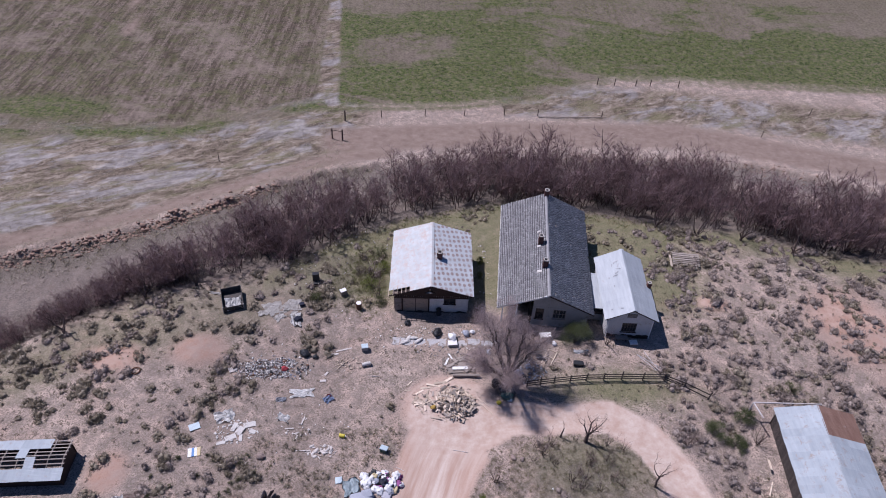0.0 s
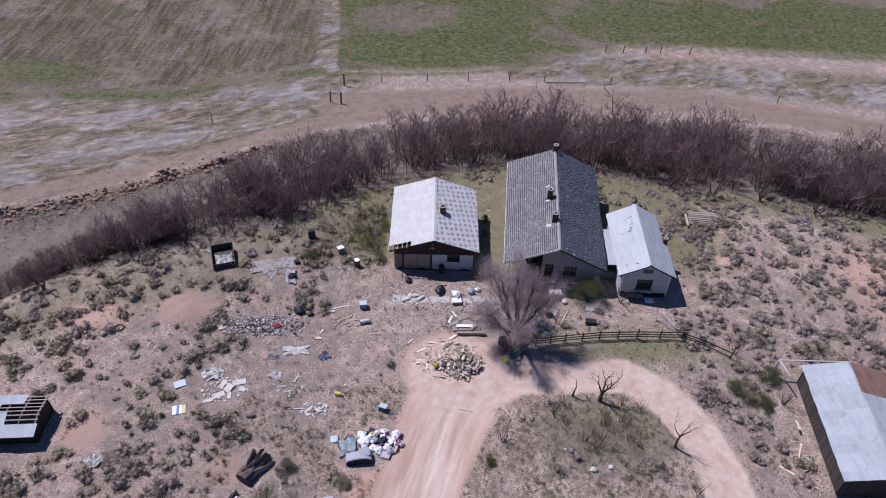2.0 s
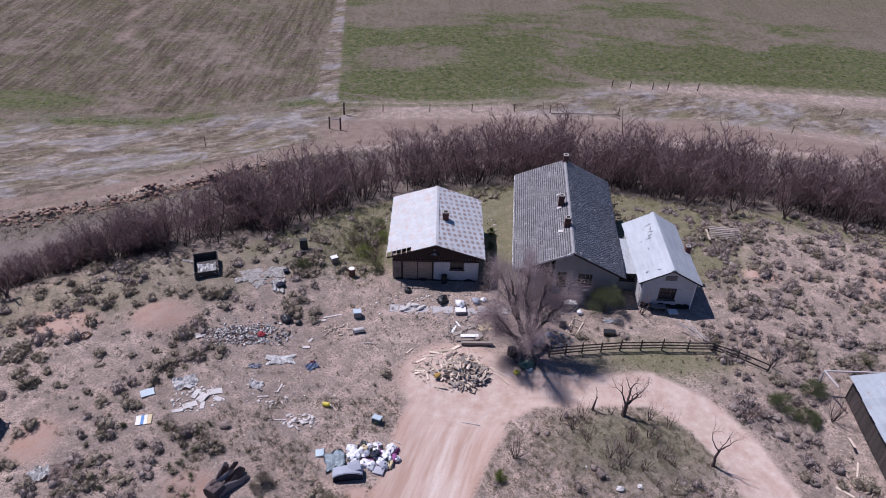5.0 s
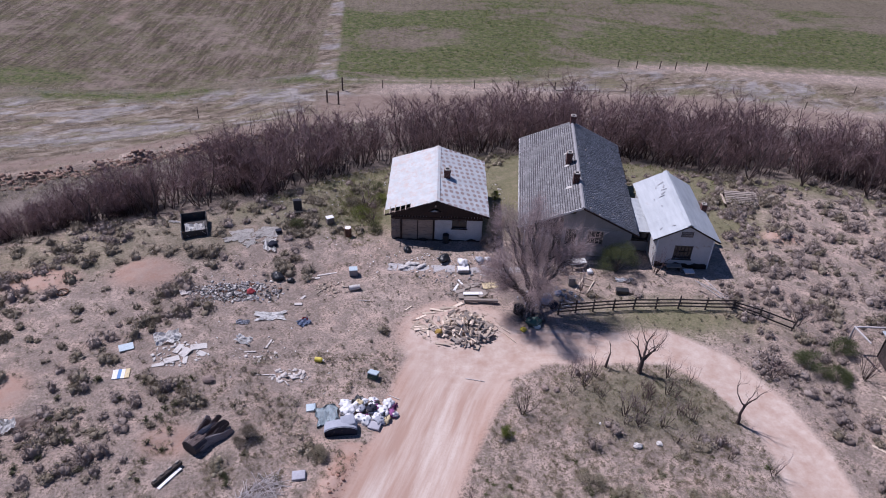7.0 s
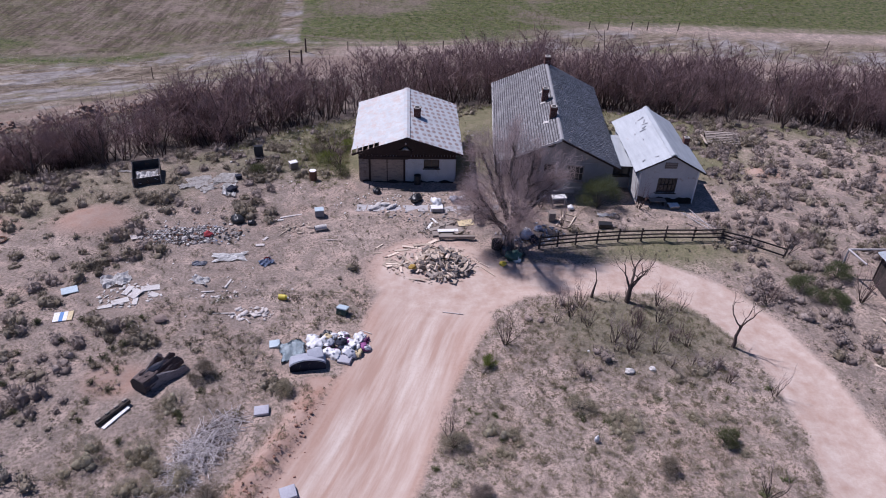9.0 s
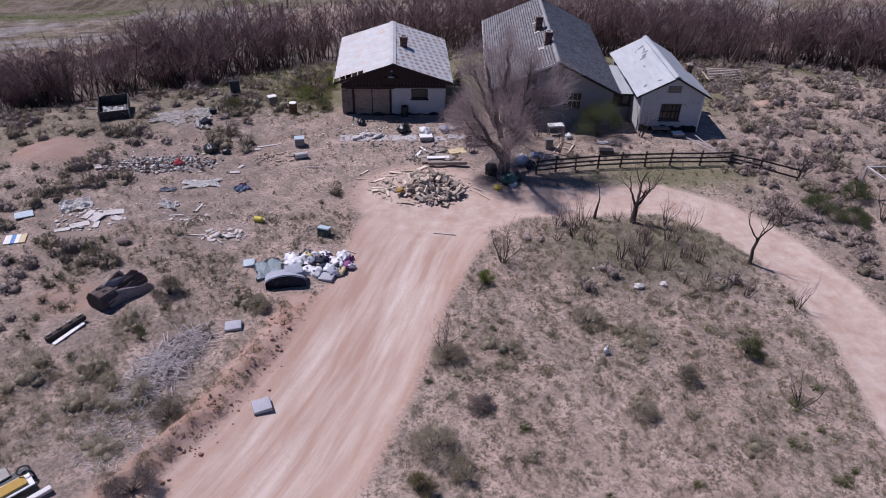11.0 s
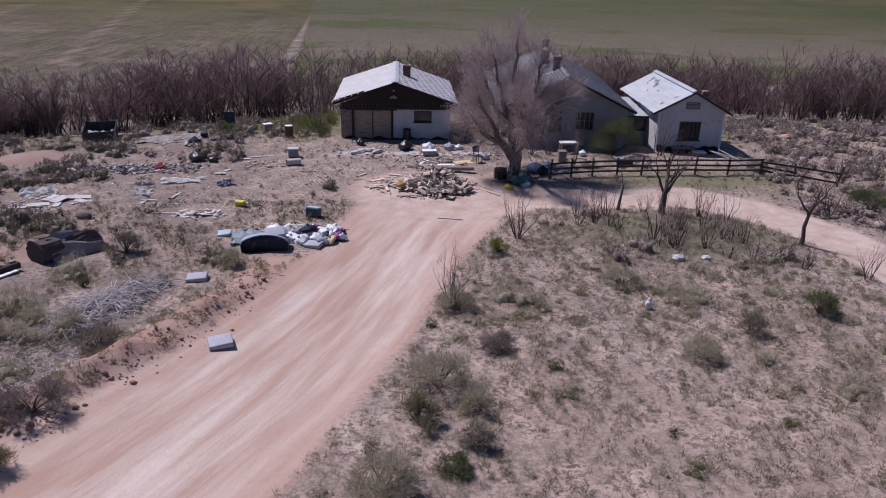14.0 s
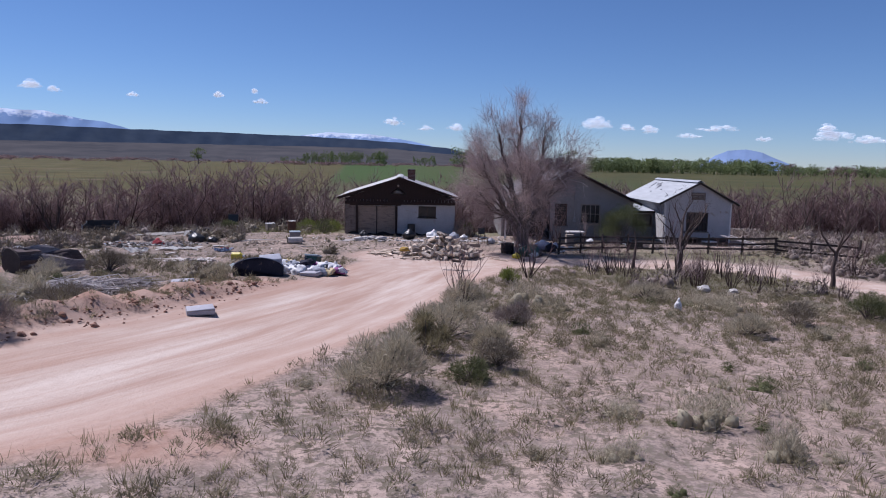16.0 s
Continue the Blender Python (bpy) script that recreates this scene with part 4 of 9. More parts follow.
def shingle_slope(heap, shade_strips, eave, ridge, along, length, step, rng, wide=0.26):
    """Lapped shingles on a slope, each a thin slab of its own."""
    m, high = slope_matrix(eave, ridge, along)
    rows = int(high / step)
    faces = np.array([(4, 5, 6), (4, 6, 7), (0, 1, 5), (0, 5, 4), (1, 2, 6), (1, 6, 5), (3, 0, 4), (3, 4, 7)])
    r3, o = np.array(m.to_3x3()), np.array(m.translation)
    for j in range(rows + 1):
        x = -rng.uniform(0, wide)
        sag = rng.uniform(-0.006, 0.006)
        x2 = 0.0
        # dark strips laid on each course line: grime and painted shade below it
        while shade_strips is not None and x2 < length and j:
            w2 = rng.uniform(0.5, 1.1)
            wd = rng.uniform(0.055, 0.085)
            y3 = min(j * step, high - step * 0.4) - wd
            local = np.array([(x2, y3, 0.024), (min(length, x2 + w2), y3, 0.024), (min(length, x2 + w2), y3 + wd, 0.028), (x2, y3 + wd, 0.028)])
            shade_strips.add(local @ r3.T + o, [(0, 1, 2), (0, 2, 3)])
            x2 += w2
        while x < length:
            w = wide * rng.uniform(0.7, 1.3)
            y = min(j * step, high - step * 0.4) + rng.uniform(-0.02, 0.01) * (1 if rng.random() < 0.8 else 2.5)
            lift = rng.uniform(0.004, 0.012) + (rng.uniform(0.01, 0.03) if rng.random() < 0.05 else 0)
            a, b = max(0, x), min(length, x + w * 0.97)
            y2 = min(y + step * 1.5, high)
            if b > a + 0.02 and rng.random() > 0.006:
                z0, z1 = lift + 0.016 + sag * 0.5, 0.006
                local = np.array([(a, y, z0 - 0.022), (b, y, z0 - 0.022), (b, y2, z1 - 0.01), (a, y2, z1 - 0.01), (a, y, z0), (b, y, z0), (b, y2, z1), (a, y2, z1)])
                heap.add(local @ r3.T + o, faces)
            x += w


def long_house():
    """The long plastered house with the grey shingle roof, three chimneys and an open porch corner."""
    home = thing("house", "long derelict grey-white house with weathered shingle roof and three brick chimneys", "house", (12.35, 49.0, -0.3), -5.0)
    w0, w1, deep = -4.6, 4.35, 16.2
    ze, zr, zg = 2.75, 5.0, 0.0
    holes = [(0.75, 1.25, 2.1, 2.6), (-1.05, 1.1, -0.2, 2.6)]
    part("wall", wall_with_holes(-1.35, w1, zg, ze + 0.1, 0.3, 0.24, holes), M_GREYWALL, home, "grey-white front wall")
    bm = gable_mesh(-1.35, w1, 0.0, ze + 0.02, zr - 0.15, 0.3, 0.2)
    for v in bm.verts:
        if v.co.x < -1.3:
            v.co.z = ze + 0.06
    part("gable", bm, M_GREYWALL, home)
    bm = bmesh.new()
    box(bm, (-0.68, 0.3, (ze + 4.2) / 2), (1.34, 0.18, 4.2 - ze - 0.25))
    part("gable", bm, M_GREYWALL, home)
    bm = bmesh.new()
    box(bm, (w1 - 0.12, deep / 2 + 0.3, ze / 2 - 0.2), (0.24, deep - 0.3, ze + 0.4))
    part("wall", bm, M_GREYWALL, home)
    bm = bmesh.new()
    box(bm, (w0 + 0.12, deep / 2 + 1.6, ze / 2 - 0.2), (0.24, deep - 3.0, ze + 0.3))
    part("wall", bm, M_GREYWALL, home)
    bm = bmesh.new()
    box(bm, (0, deep + 0.1, ze / 2 - 0.4), (w1 - w0 - 0.5, 0.24, ze + 0.8))
    part("wall", bm, M_GREYWALL, home)
    part("gable", gable_mesh(w0, w1, 0.0, ze, zr - 0.15, deep + 0.1, 0.2), M_GREYWALL, home)
    # the porch's shade is put into the wall colour
    bm = bmesh.new()
    box(bm, ((w0 - 1.35) / 2, 3.1, ze / 2), (-1.35 - w0 - 0.3, 0.2, ze))
    box(bm, (-1.45, 1.7, ze / 2), (0.2, 2.6, ze))
    part("porch_wall", bm, M_INSHADE, home, "recessed porch wall coloured dark for shade")
    for x in (w0 + 0.15, -3.0):
        bm = bmesh.new()
        box(bm, (x, 0.25, ze / 2), (0.13, 0.13, ze), bevel=0.01)
        part("porch_post", bm, M_WHITEPAINT, home, "flaking white porch post")
    window(home, *holes[0], 0.18, bars=3, rails=1)
    window(home, *holes[1], 0.18, bars=2, rails=1, mat=M_BROWNBOARD)
    bm = bmesh.new()
    rod(bm, (0.3, 0.14, 1.4), (0.3, 0.14, 4.1), 0.03)
    box(bm, (0.3, 0.12, 1.5), (0.2, 0.12, 0.3), bevel=0.01)
    part("meter_pipe", bm, M_GREYMETAL, home, "electric meter box with conduit")
    roof = new("roof")
    roof.parent = home
    roof["label"] = "weathered grey shingle roof"
    bm = bmesh.new()
    for x, z in ((w0 - 0.35, ze), (w1 + 0.4, ze)):
        a, b = Vector((x, 0, z)), Vector((0, 0, zr))
        turn = (b - a).to_track_quat("X", "Z").to_matrix()
        mid = (a + b) / 2
        box(bm, (mid.x, deep / 2 + 0.02, mid.z - 0.05), ((b - a).length, deep + 0.5, 0.08), turn)
    part("roof_deck", bm, M_OLDWOOD, roof)
    rng = random.Random(11)
    heap, shade_strips = Heap(), Heap()
    shingle_slope(heap, shade_strips, (w0 - 0.45, -0.3, ze - 0.02), (0, -0.3, zr), (0, 1, 0), deep + 0.6, 0.205, rng)
    shingle_slope(heap, None, (w1 + 0.5, deep + 0.3, ze - 0.02), (0, deep + 0.3, zr), (0, -1, 0), deep + 0.6, 0.205, rng)
    tagged(heap.mesh("shingles", M_SHINGLE, roof), kind="stuff")
    tagged(shade_strips.mesh("shingle_shadow_line", M_SHINGLESHADE, roof), kind="stuff")
    bm = bmesh.new()
    for side in (-1, 1):
        box(bm, (side * 0.07, deep / 2, zr + 0.04), (0.16, deep + 0.6, 0.016), Matrix.Rotation(radians(side * 25), 3, "Y"))
    part("ridge_cap", bm, M_SHINGLE, roof)
    for side, x in ((-1, w0 - 0.45), (1, w1 + 0.5)):
        bm = bmesh.new()
        a, b = Vector((x, -0.27, ze - 0.1)), Vector((0, -0.27, zr - 0.06))
        box(bm, (a + b) / 2, ((b - a).length, 0.04, 0.17), (b - a).to_track_quat("X", "Z").to_matrix())
        part("fascia", bm, M_BROWNBOARD if side > 0 else M_WHITEPAINT, roof)
    bm = bmesh.new()
    box(bm, (w0 - 0.47, deep / 2, ze - 0.08), (0.035, deep + 0.5, 0.12))
    part("fascia", bm, M_WHITEPAINT, roof, "white painted eave board")
    chimney(home, (-0.75, 8.0), (0.5, 0.55), 5.75, 4.2)
    chimney(home, (-0.35, 4.2), (0.5, 0.55), 5.75, 4.2)
    chimney(home, (0.05, deep + 0.05), (0.5, 0.55), 5.7, 4.0)
    for y, s in ((7.5, 0.5), (3.55, 0.6), (9.9, 0.4)):
        bm = bmesh.new()
        m, _ = slope_matrix((w0 - 0.45, y, ze - 0.02), (0, y, zr), (0, 1, 0))
        box(bm, (0.0, 4.55, 0.065), (s * 0.9, s * 0.6, 0.01), Matrix.Rotation(s * 3, 3, "Z"))
        ob = part("flashing", bm, M_CONCRETE, roof, "pale flashing patch")
        ob.matrix_basis = m
    return home


def white_house():
    """The small white house with the pale metal roof, and its flat-roofed link."""
    home = thing("cottage", "small derelict white house with a pale metal roof", "house", (20.85, 47.8, -0.3), -2.0)
    w0, w1, deep = -2.3, 2.3, 8.7
    ze, zr = 2.95, 4.3
    win = (-0.75, 0.95, 0.75, 2.25)
    part("wall", wall_with_holes(w0, w1, -0.1, ze, 0.1, 0.2, [win]), M_PLASTER, home, "white plaster front wall")
    part("gable", gable_mesh(w0, w1, 0.0, ze - 0.02, zr - 0.08, 0.1, 0.2), M_PLASTER, home)
    for x, d in ((w0 + 0.1, deep), (w1 - 0.1, deep)):
        bm = bmesh.new()
        box(bm, (x, d / 2 + 0.1, ze / 2 - 0.25), (0.2, d - 0.2, ze + 0.4))
        part("wall", bm, M_PLASTER, home)
    bm = bmesh.new()
    box(bm, (0, deep, ze / 2 - 0.3), (w1 - w0, 0.2, ze + 0.6))
    part("wall", bm, M_PLASTER, home)
    part("gable", gable_mesh(w0, w1, 0.0, ze - 0.02, zr - 0.08, deep, 0.2), M_PLASTER, home)
    window(home, *win, 0.0, bars=4, rails=1, mat=M_FENCE)
    bm = bmesh.new()
    box(bm, (0.0, -0.01, 3.35), (0.95, 0.04, 0.5))
    vent = part("gable_vent", bm, M_FENCE, home, "grey louvred gable vent")
    for k in range(6):
        bm = bmesh.new()
        box(bm, (0.0, -0.035, 3.15 + k * 0.08), (0.9, 0.03, 0.05), Matrix.Rotation(radians(30), 3, "X"))
        part("slat", bm, M_OLDWOOD, vent)
    bm = bmesh.new()
    low = [bm.verts.new((w0 + 0.05 + 4.5 * k / 20, -0.05, -0.1)) for k in range(21)]
    top = [bm.verts.new((w0 + 0.05 + 4.5 * k / 20, -0.015, 0.5 + 0.13 * math.sin(k * 1.3) * math.sin(k * 0.5 + 1))) for k in range(21)]
    for k in range(20):
        bm.faces.new((low[k], low[k + 1], top[k + 1], top[k]))
    bmesh.ops.solidify(bm, geom=bm.faces[:], thickness=0.05)
    part("wall_base", bm, M_TAR, home, "dark stained foot of the wall")
    roof = new("roof")
    roof.parent = home
    roof["label"] = "pale blue-white metal roof with dark tears"
    sheet_roof(roof, (w0 - 0.4, -0.25, ze - 0.1), (0, -0.25, zr), (0, 1, 0), deep + 0.5, 0.75, lambda i, j: M_ROOFPALE, seed=6)
    sheet_roof(roof, (w1 + 0.45, 4.4, ze - 0.12), (0, 4.4, zr), (0, -1, 0), 4.65, 0.75, lambda i, j: M_ROOFPALE, seed=7)
    sheet_roof(roof, (w1 + 0.1, deep + 0.25, ze + 0.02), (0, deep + 0.25, zr), (0, -1, 0), deep - 4.15, 0.75, lambda i, j: M_ROOFPALE, seed=8)
    bm = bmesh.new()
    for side in (-1, 1):
        box(bm, (side * 0.13, deep / 2, zr + 0.05), (0.28, deep + 0.5, 0.012), Matrix.Rotation(radians(side * 27), 3, "Y"))
    part("ridge_cap", bm, M_ROOFPALE, roof)
    for x, z in ((w0 - 0.4, ze - 0.1), (w1 + 0.45, ze - 0.12)):
        bm = bmesh.new()
        a, b = Vector((x, -0.22, z - 0.07)), Vector((0, -0.22, zr - 0.06))
        box(bm, (a + b) / 2, ((b - a).length, 0.04, 0.13), (b - a).to_track_quat("X", "Z").to_matrix())
        part("fascia", bm, M_FENCE, roof)
    # torn and lifted strips of tin
    m, high = slope_matrix((w0 - 0.4, 0, ze - 0.1), (0, 0, zr), (0, 1, 0))
    rng = random.Random(4)
    for y, u, ln, wd, a in ((7.3, 2.2, 0.6, 0.12, 70), (6.7, 2.35, 0.45, 0.1, 20), (6.2, 2.3, 0.5, 0.09, 100), (5.7, 2.1, 0.4, 0.12, 60), (5.3, 1.9, 0.5, 0.08, 85), (6.9, 1.7, 0.3, 0.07, 10), (5.2, 1.2, 0.2, 0.1, 10), (3.9, 1.6, 0.2, 0.1, 0), (0.8, 0.9, 0.25, 0.1, 60), (0.6, 1.9, 0.3, 0.07, 110)):
        bm = bmesh.new()
        box(bm, (0, 0, 0), (ln, wd, 0.03), bevel=0.01)
        ob = part("torn_strip", bm, M_GREYMETAL, roof, "dark torn strip of roofing")
        ob.matrix_basis = m @ pose(y, u, 0.06, rng.uniform(-4, 4), rng.uniform(-4, 4), a)
    chimney(home, (w1 + 0.25, 4.75), (0.42, 0.42), 3.5, -0.2)
    bm = bmesh.new()
    rod(bm, (w0 + 0.12, -0.12, -0.1), (w0 + 0.03, -0.14, 2.75), 0.05)
    part("downpipe", bm, M_WHITEPAINT, home, "white downpipe at the corner")
    for x in (w0 + 0.02, w1 - 0.02):
        bm = bmesh.new()
        box(bm, (x, -0.012, ze / 2), (0.1, 0.04, ze - 0.1))
        part("corner_board", bm, M_WHITEPAINT, home)
    return home


def link_room():
    home = thing("lean_to", "low flat-roofed link between two houses with a dark window opening", "shed", (17.95, 50.2, -0.25), -4.0)
    part("wall", wall_with_holes(-1.05, 1.0, -0.1, 2.05, 0.1, 0.18, [(-0.8, 1.05, 0.6, 1.85)]), M_GREYWALL, home)
    window(home, -0.8, 1.05, 0.6, 1.85, 0.02, bars=1, rails=0, mat=M_FENCE)
    bm = bmesh.new()
    box(bm, (0, 2.2, 1.0), (1.8, 3.6, 2.0))
    part("room", bm, M_GREYWALL, home)
    roof = new("roof")
    roof.parent = home
    roof["label"] = "pale sheet-metal lean-to roof"
    sheet_roof(roof, (-1.15, -0.35, 2.1), (-1.15, 4.4, 2.55), (1, 0, 0), 2.2, 0.73, lambda i, j: M_ROOFPALE, rows=2, seed=9)
    bm = bmesh.new()
    box(bm, (0, -0.3, 2.02), (2.25, 0.05, 0.14))
    part("fascia", bm, M_FENCE, roof)
    return home


def wood_shed(name, label, at, rz, w, deep, ze, zr, missing, left_mat, right_mat, seed, wall_mat):
    """A long open-sided shed: posts, rafters, purlins and separate roof sheets, some gone."""
    home = thing(name, label, "shed", at, rz)
    for x in (-w / 2 + 0.1, w / 2 - 0.1):
        n = int(deep / 0.24)
        for k in range(n):
            bm = bmesh.new()
            box(bm, (x, (k + 0.5) * deep / n, ze / 2), (0.03, deep / n - 0.012, ze))
            part("board", bm, wall_mat, home)
    for y in (0.05, deep - 0.05):
        for k in range(int(w / 0.24)):
            x = -w / 2 + 0.12 + k * 0.24
            top = ze + (zr - ze) * (1 - abs(x) / (w / 2))
            bm = bmesh.new()
            box(bm, (x, y, top / 2), (0.228, 0.03, top - 0.05))
            part("board", bm, wall_mat, home)
    for k in range(max(3, round(deep / 1.2)) + 1):
        y = k * deep / max(3, round(deep / 1.2))
        for side in (-1, 1):
            bm = bmesh.new()
            a, b = Vector((side * (w / 2 + 0.2), y, ze - 0.1)), Vector((0, y, zr - 0.08))
            box(bm, (a + b) / 2, ((b - a).length, 0.06, 0.12), (b - a).to_track_quat("X", "Z").to_matrix())
            part("rafter", bm, M_OLDWOOD, home)
    roof = new("roof")
    roof.parent = home
    sheet_roof(roof, (-w / 2 - 0.25, -0.2, ze - 0.05), (0, -0.2, zr), (0, 1, 0), deep + 0.4, 0.8, left_mat, skip=missing[0], rows=missing[2], seed=seed)
    sheet_roof(roof, (w / 2 + 0.25, deep + 0.2, ze - 0.05), (0, deep + 0.2, zr), (0, -1, 0), deep + 0.4, 0.8, right_mat, skip=missing[1], rows=missing[2], seed=seed + 1)
    return home


garage()
long_house()
white_house()
link_room()
# the shed at the road's east bend, and the half-roofed one to the west
wood_shed("shed", "long wooden shed under galvanised roof sheets, partly rusted", (34.8, 26.9, -0.3), -4.7, 6.6, 10.5, 2.25, 3.15, (set(), set(), 2),
          lambda i, j: M_ROOFSHED, lambda i, j: M_ROOFRUST if i < 4 else M_ROOFSHED, 21, M_FENCE)
gone = {(i, 1) for i in range(0, 14)} - {(9, 1), (10, 1)}
wood_shed("shed", "long half-collapsed wooden shed with bare rafters where roof sheets are gone", (-29.55, 31.35, -0.6), 94.0, 3.35, 11.0, 2.6, 2.95, (gone - {(3, 1)}, {(13, 0), (12, 0), (13, 1), (12, 1), (11, 1), (10, 1)} | gone, 2),
          lambda i, j: M_ROOFSHED, lambda i, j: M_ROOFSHED, 23, M_BROWNBOARD)


# ---- plants ----
def grow(rng, p, d, length, r, depth, heap, twigs, bend=0.25, split=(2, 3), spread=0.6, lift=0.1, shrink=0.72, sides=5, seg=4):
    """A branch that bends, tapers and forks. Thick wood goes to heap, the thinnest to twigs."""
    pts, rad = [np.array(p, float)], [r]
    d = np.array(d, float)
    for k in range(seg):
        d = d + rng.normal(0, bend, 3) * 0.5 + np.array([0, 0, lift * 0.25])
        d /= np.linalg.norm(d)
        pts.append(pts[-1] + d * length / seg)
        rad.append(r * (1 - 0.42 * (k + 1) / seg))
    (heap if depth > 1 else twigs).add(*tube(pts, rad, sides if depth > 1 else 3))
    if depth == 0:
        return
    n = rng.integers(split[0], split[1] + 1)
    for k in range(n):
        e = d + rng.normal(0, spread, 3)
        e[2] += lift
        e /= np.linalg.norm(e)
        at = pts[-1] if k < 2 else pts[rng.integers(max(1, seg - 2), seg + 1)]
        grow(rng, at, e, length * shrink * rng.uniform(0.75, 1.2), rad[-1] * (0.85 if k == 0 else 0.68), depth - 1, heap, twigs, bend, split, spread, lift, shrink, max(3, sides - 1), max(2, seg - 1))


def willow_variant(seed, stems=5):
    """A bare shrub about one unit high: leaning, forked stems that end in a wide, rounded crown of fine twigs."""
    rng = np.random.default_rng(seed)
    heap, stem = Heap(), Heap()

    def strip(p, q, r):
        m = (p + q) / 2 + rng.normal(0, 0.018, 3)
        side = rng.normal(0, 1, 3)
        side *= r / np.linalg.norm(side)
        heap.add([p - side, p + side, m + side * 0.8, m - side * 0.8, q], [(0, 1, 2), (0, 2, 3), (3, 2, 4)])

    for i in range(stems):
        a, lean = rng.uniform(0, 2 * np.pi), rng.uniform(0.05, 0.4)
        base = np.array([np.cos(a), np.sin(a), 0]) * rng.uniform(0, 0.18)
        tip = base + np.array([np.cos(a) * lean, np.sin(a) * lean, rng.uniform(0.5, 0.8)])
        k = np.linspace(0, 1, 4)[:, None]
        pts = base + (tip - base) * k + rng.normal(0, 0.035, (4, 3)) * (k > 0)
        stem.add(*tube(pts, np.array([0.0095, 0.0075, 0.0055, 0.003]) * rng.uniform(0.7, 1.3), 3))
        for j in range(8):
            s = rng.uniform(0.3, 1.0)
            at = s * 3
            i0 = min(2, int(at))
            p = pts[i0] + (pts[i0 + 1] - pts[i0]) * (at - i0)
            b = rng.uniform(0, 2 * np.pi)
            d = np.array([np.cos(b), np.sin(b), rng.uniform(0.45, 1.3)])
            d /= np.linalg.norm(d)
            q = p + d * rng.uniform(0.14, 0.3)
            strip(p, q, 0.0042)
            for _ in range(10):
                u, c = rng.uniform(0.15, 1.0), rng.uniform(0, 2 * np.pi)
                e = d + np.array([np.cos(c) * 0.8, np.sin(c) * 0.8, rng.uniform(-0.2, 0.6)])
                o = p + (q - p) * u
                e = e / np.linalg.norm(e) * rng.uniform(0.06, 0.19)
                side = np.cross(e, rng.normal(0, 1, 3))
                side *= rng.uniform(0.0022, 0.0036) / np.linalg.norm(side)
                heap.add([o - side, o + side, o + e], [(0, 1, 2)])
    return heap.arrays(), stem.arrays()


def sage_variant(seed, blades=190, leaf=0.13, lobes=5, core=1.0, slim=1.0):
    """A lumpy, uneven brush: broken mounds of foliage bristling with short upswept leaves, about one unit wide and high."""
    rng = np.random.default_rng(seed)
    heap = Heap()
    mounds, sides = [], 7 if lobes > 1 else 5
    for k in range(lobes):
        a, r = rng.uniform(0, 2 * np.pi), (0 if k == 0 else rng.uniform(0.14, 0.36))
        size = rng.uniform(0.15, 0.28) if k else 0.27
        mounds.append((np.array([np.cos(a) * r, np.sin(a) * r]), size, rng.uniform(0.35, 0.75) if k else 0.75))
    for at, size, tall in mounds:
        if not core:
            break
        ring = np.linspace(0, 2 * np.pi, sides, endpoint=False) + rng.uniform(0, 1)
        v = []
        for out, up in ((0.8, 0.0), (1.0, 0.4), (0.62, 0.78)):
            for q in ring:
                k = core * size * out * rng.uniform(0.65, 1.3)
                v.append((at[0] + k * np.cos(q), at[1] + k * np.sin(q), tall * up * rng.uniform(0.75, 1.2) * core))
        v.append((at[0] + rng.normal(0, 0.03), at[1] + rng.normal(0, 0.03), tall * 0.92 * core))
        t = []
        for j in (0, sides):
            for k in range(sides):
                n = (k + 1) % sides
                t += [(j + k, j + n, j + sides + k), (j + n, j + sides + n, j + sides + k)]
        heap.add(v, t + [(2 * sides + k, 2 * sides + (k + 1) % sides, 3 * sides) for k in range(sides)])
    for _ in range(blades):
        at, size, tall = mounds[rng.integers(0, lobes)]
        a, up = rng.uniform(0, 2 * np.pi), np.sqrt(rng.uniform(0, 1))
        r = size * np.sqrt(1 - (up * 0.95) ** 2) * rng.uniform(0.7, 1.2)
        p = np.array([at[0] + np.cos(a) * r, at[1] + np.sin(a) * r, up * tall * rng.uniform(0.7, 1.05)])
        out = np.array([np.cos(a) * (1 - up) + rng.normal(0, 0.4), np.sin(a) * (1 - up) + rng.normal(0, 0.4), 0.5 + up * 0.5])
        out /= np.linalg.norm(out)
        side = np.cross(out, rng.normal(0, 1, 3))
        side /= np.linalg.norm(side) + 1e-6
        ln, w = leaf * rng.uniform(0.7, 1.9), leaf * slim * rng.uniform(0.07, 0.15)
        heap.add([p - side * w, p + side * w, p + out * ln], [(0, 1, 2)])
    return heap.arrays()


def tuft_variant(seed, blades=19, wide=0.016):
    rng = np.random.default_rng(seed)
    heap = Heap()
    for _ in range(blades):
        a = rng.uniform(0, 2 * np.pi)
        p = np.array([np.cos(a), np.sin(a), 0]) * rng.uniform(0, 0.3)
        out = np.array([np.cos(a) * 0.5, np.sin(a) * 0.5, 1.0]) + rng.normal(0, 0.25, 3)
        side = np.array([-np.sin(a), np.cos(a), 0]) * wide * rng.uniform(0.75, 1.25)
        q = p + out * rng.uniform(0.5, 1.0)
        heap.add([p - side, p + side, q], [(0, 1, 2)])
    return heap.arrays()


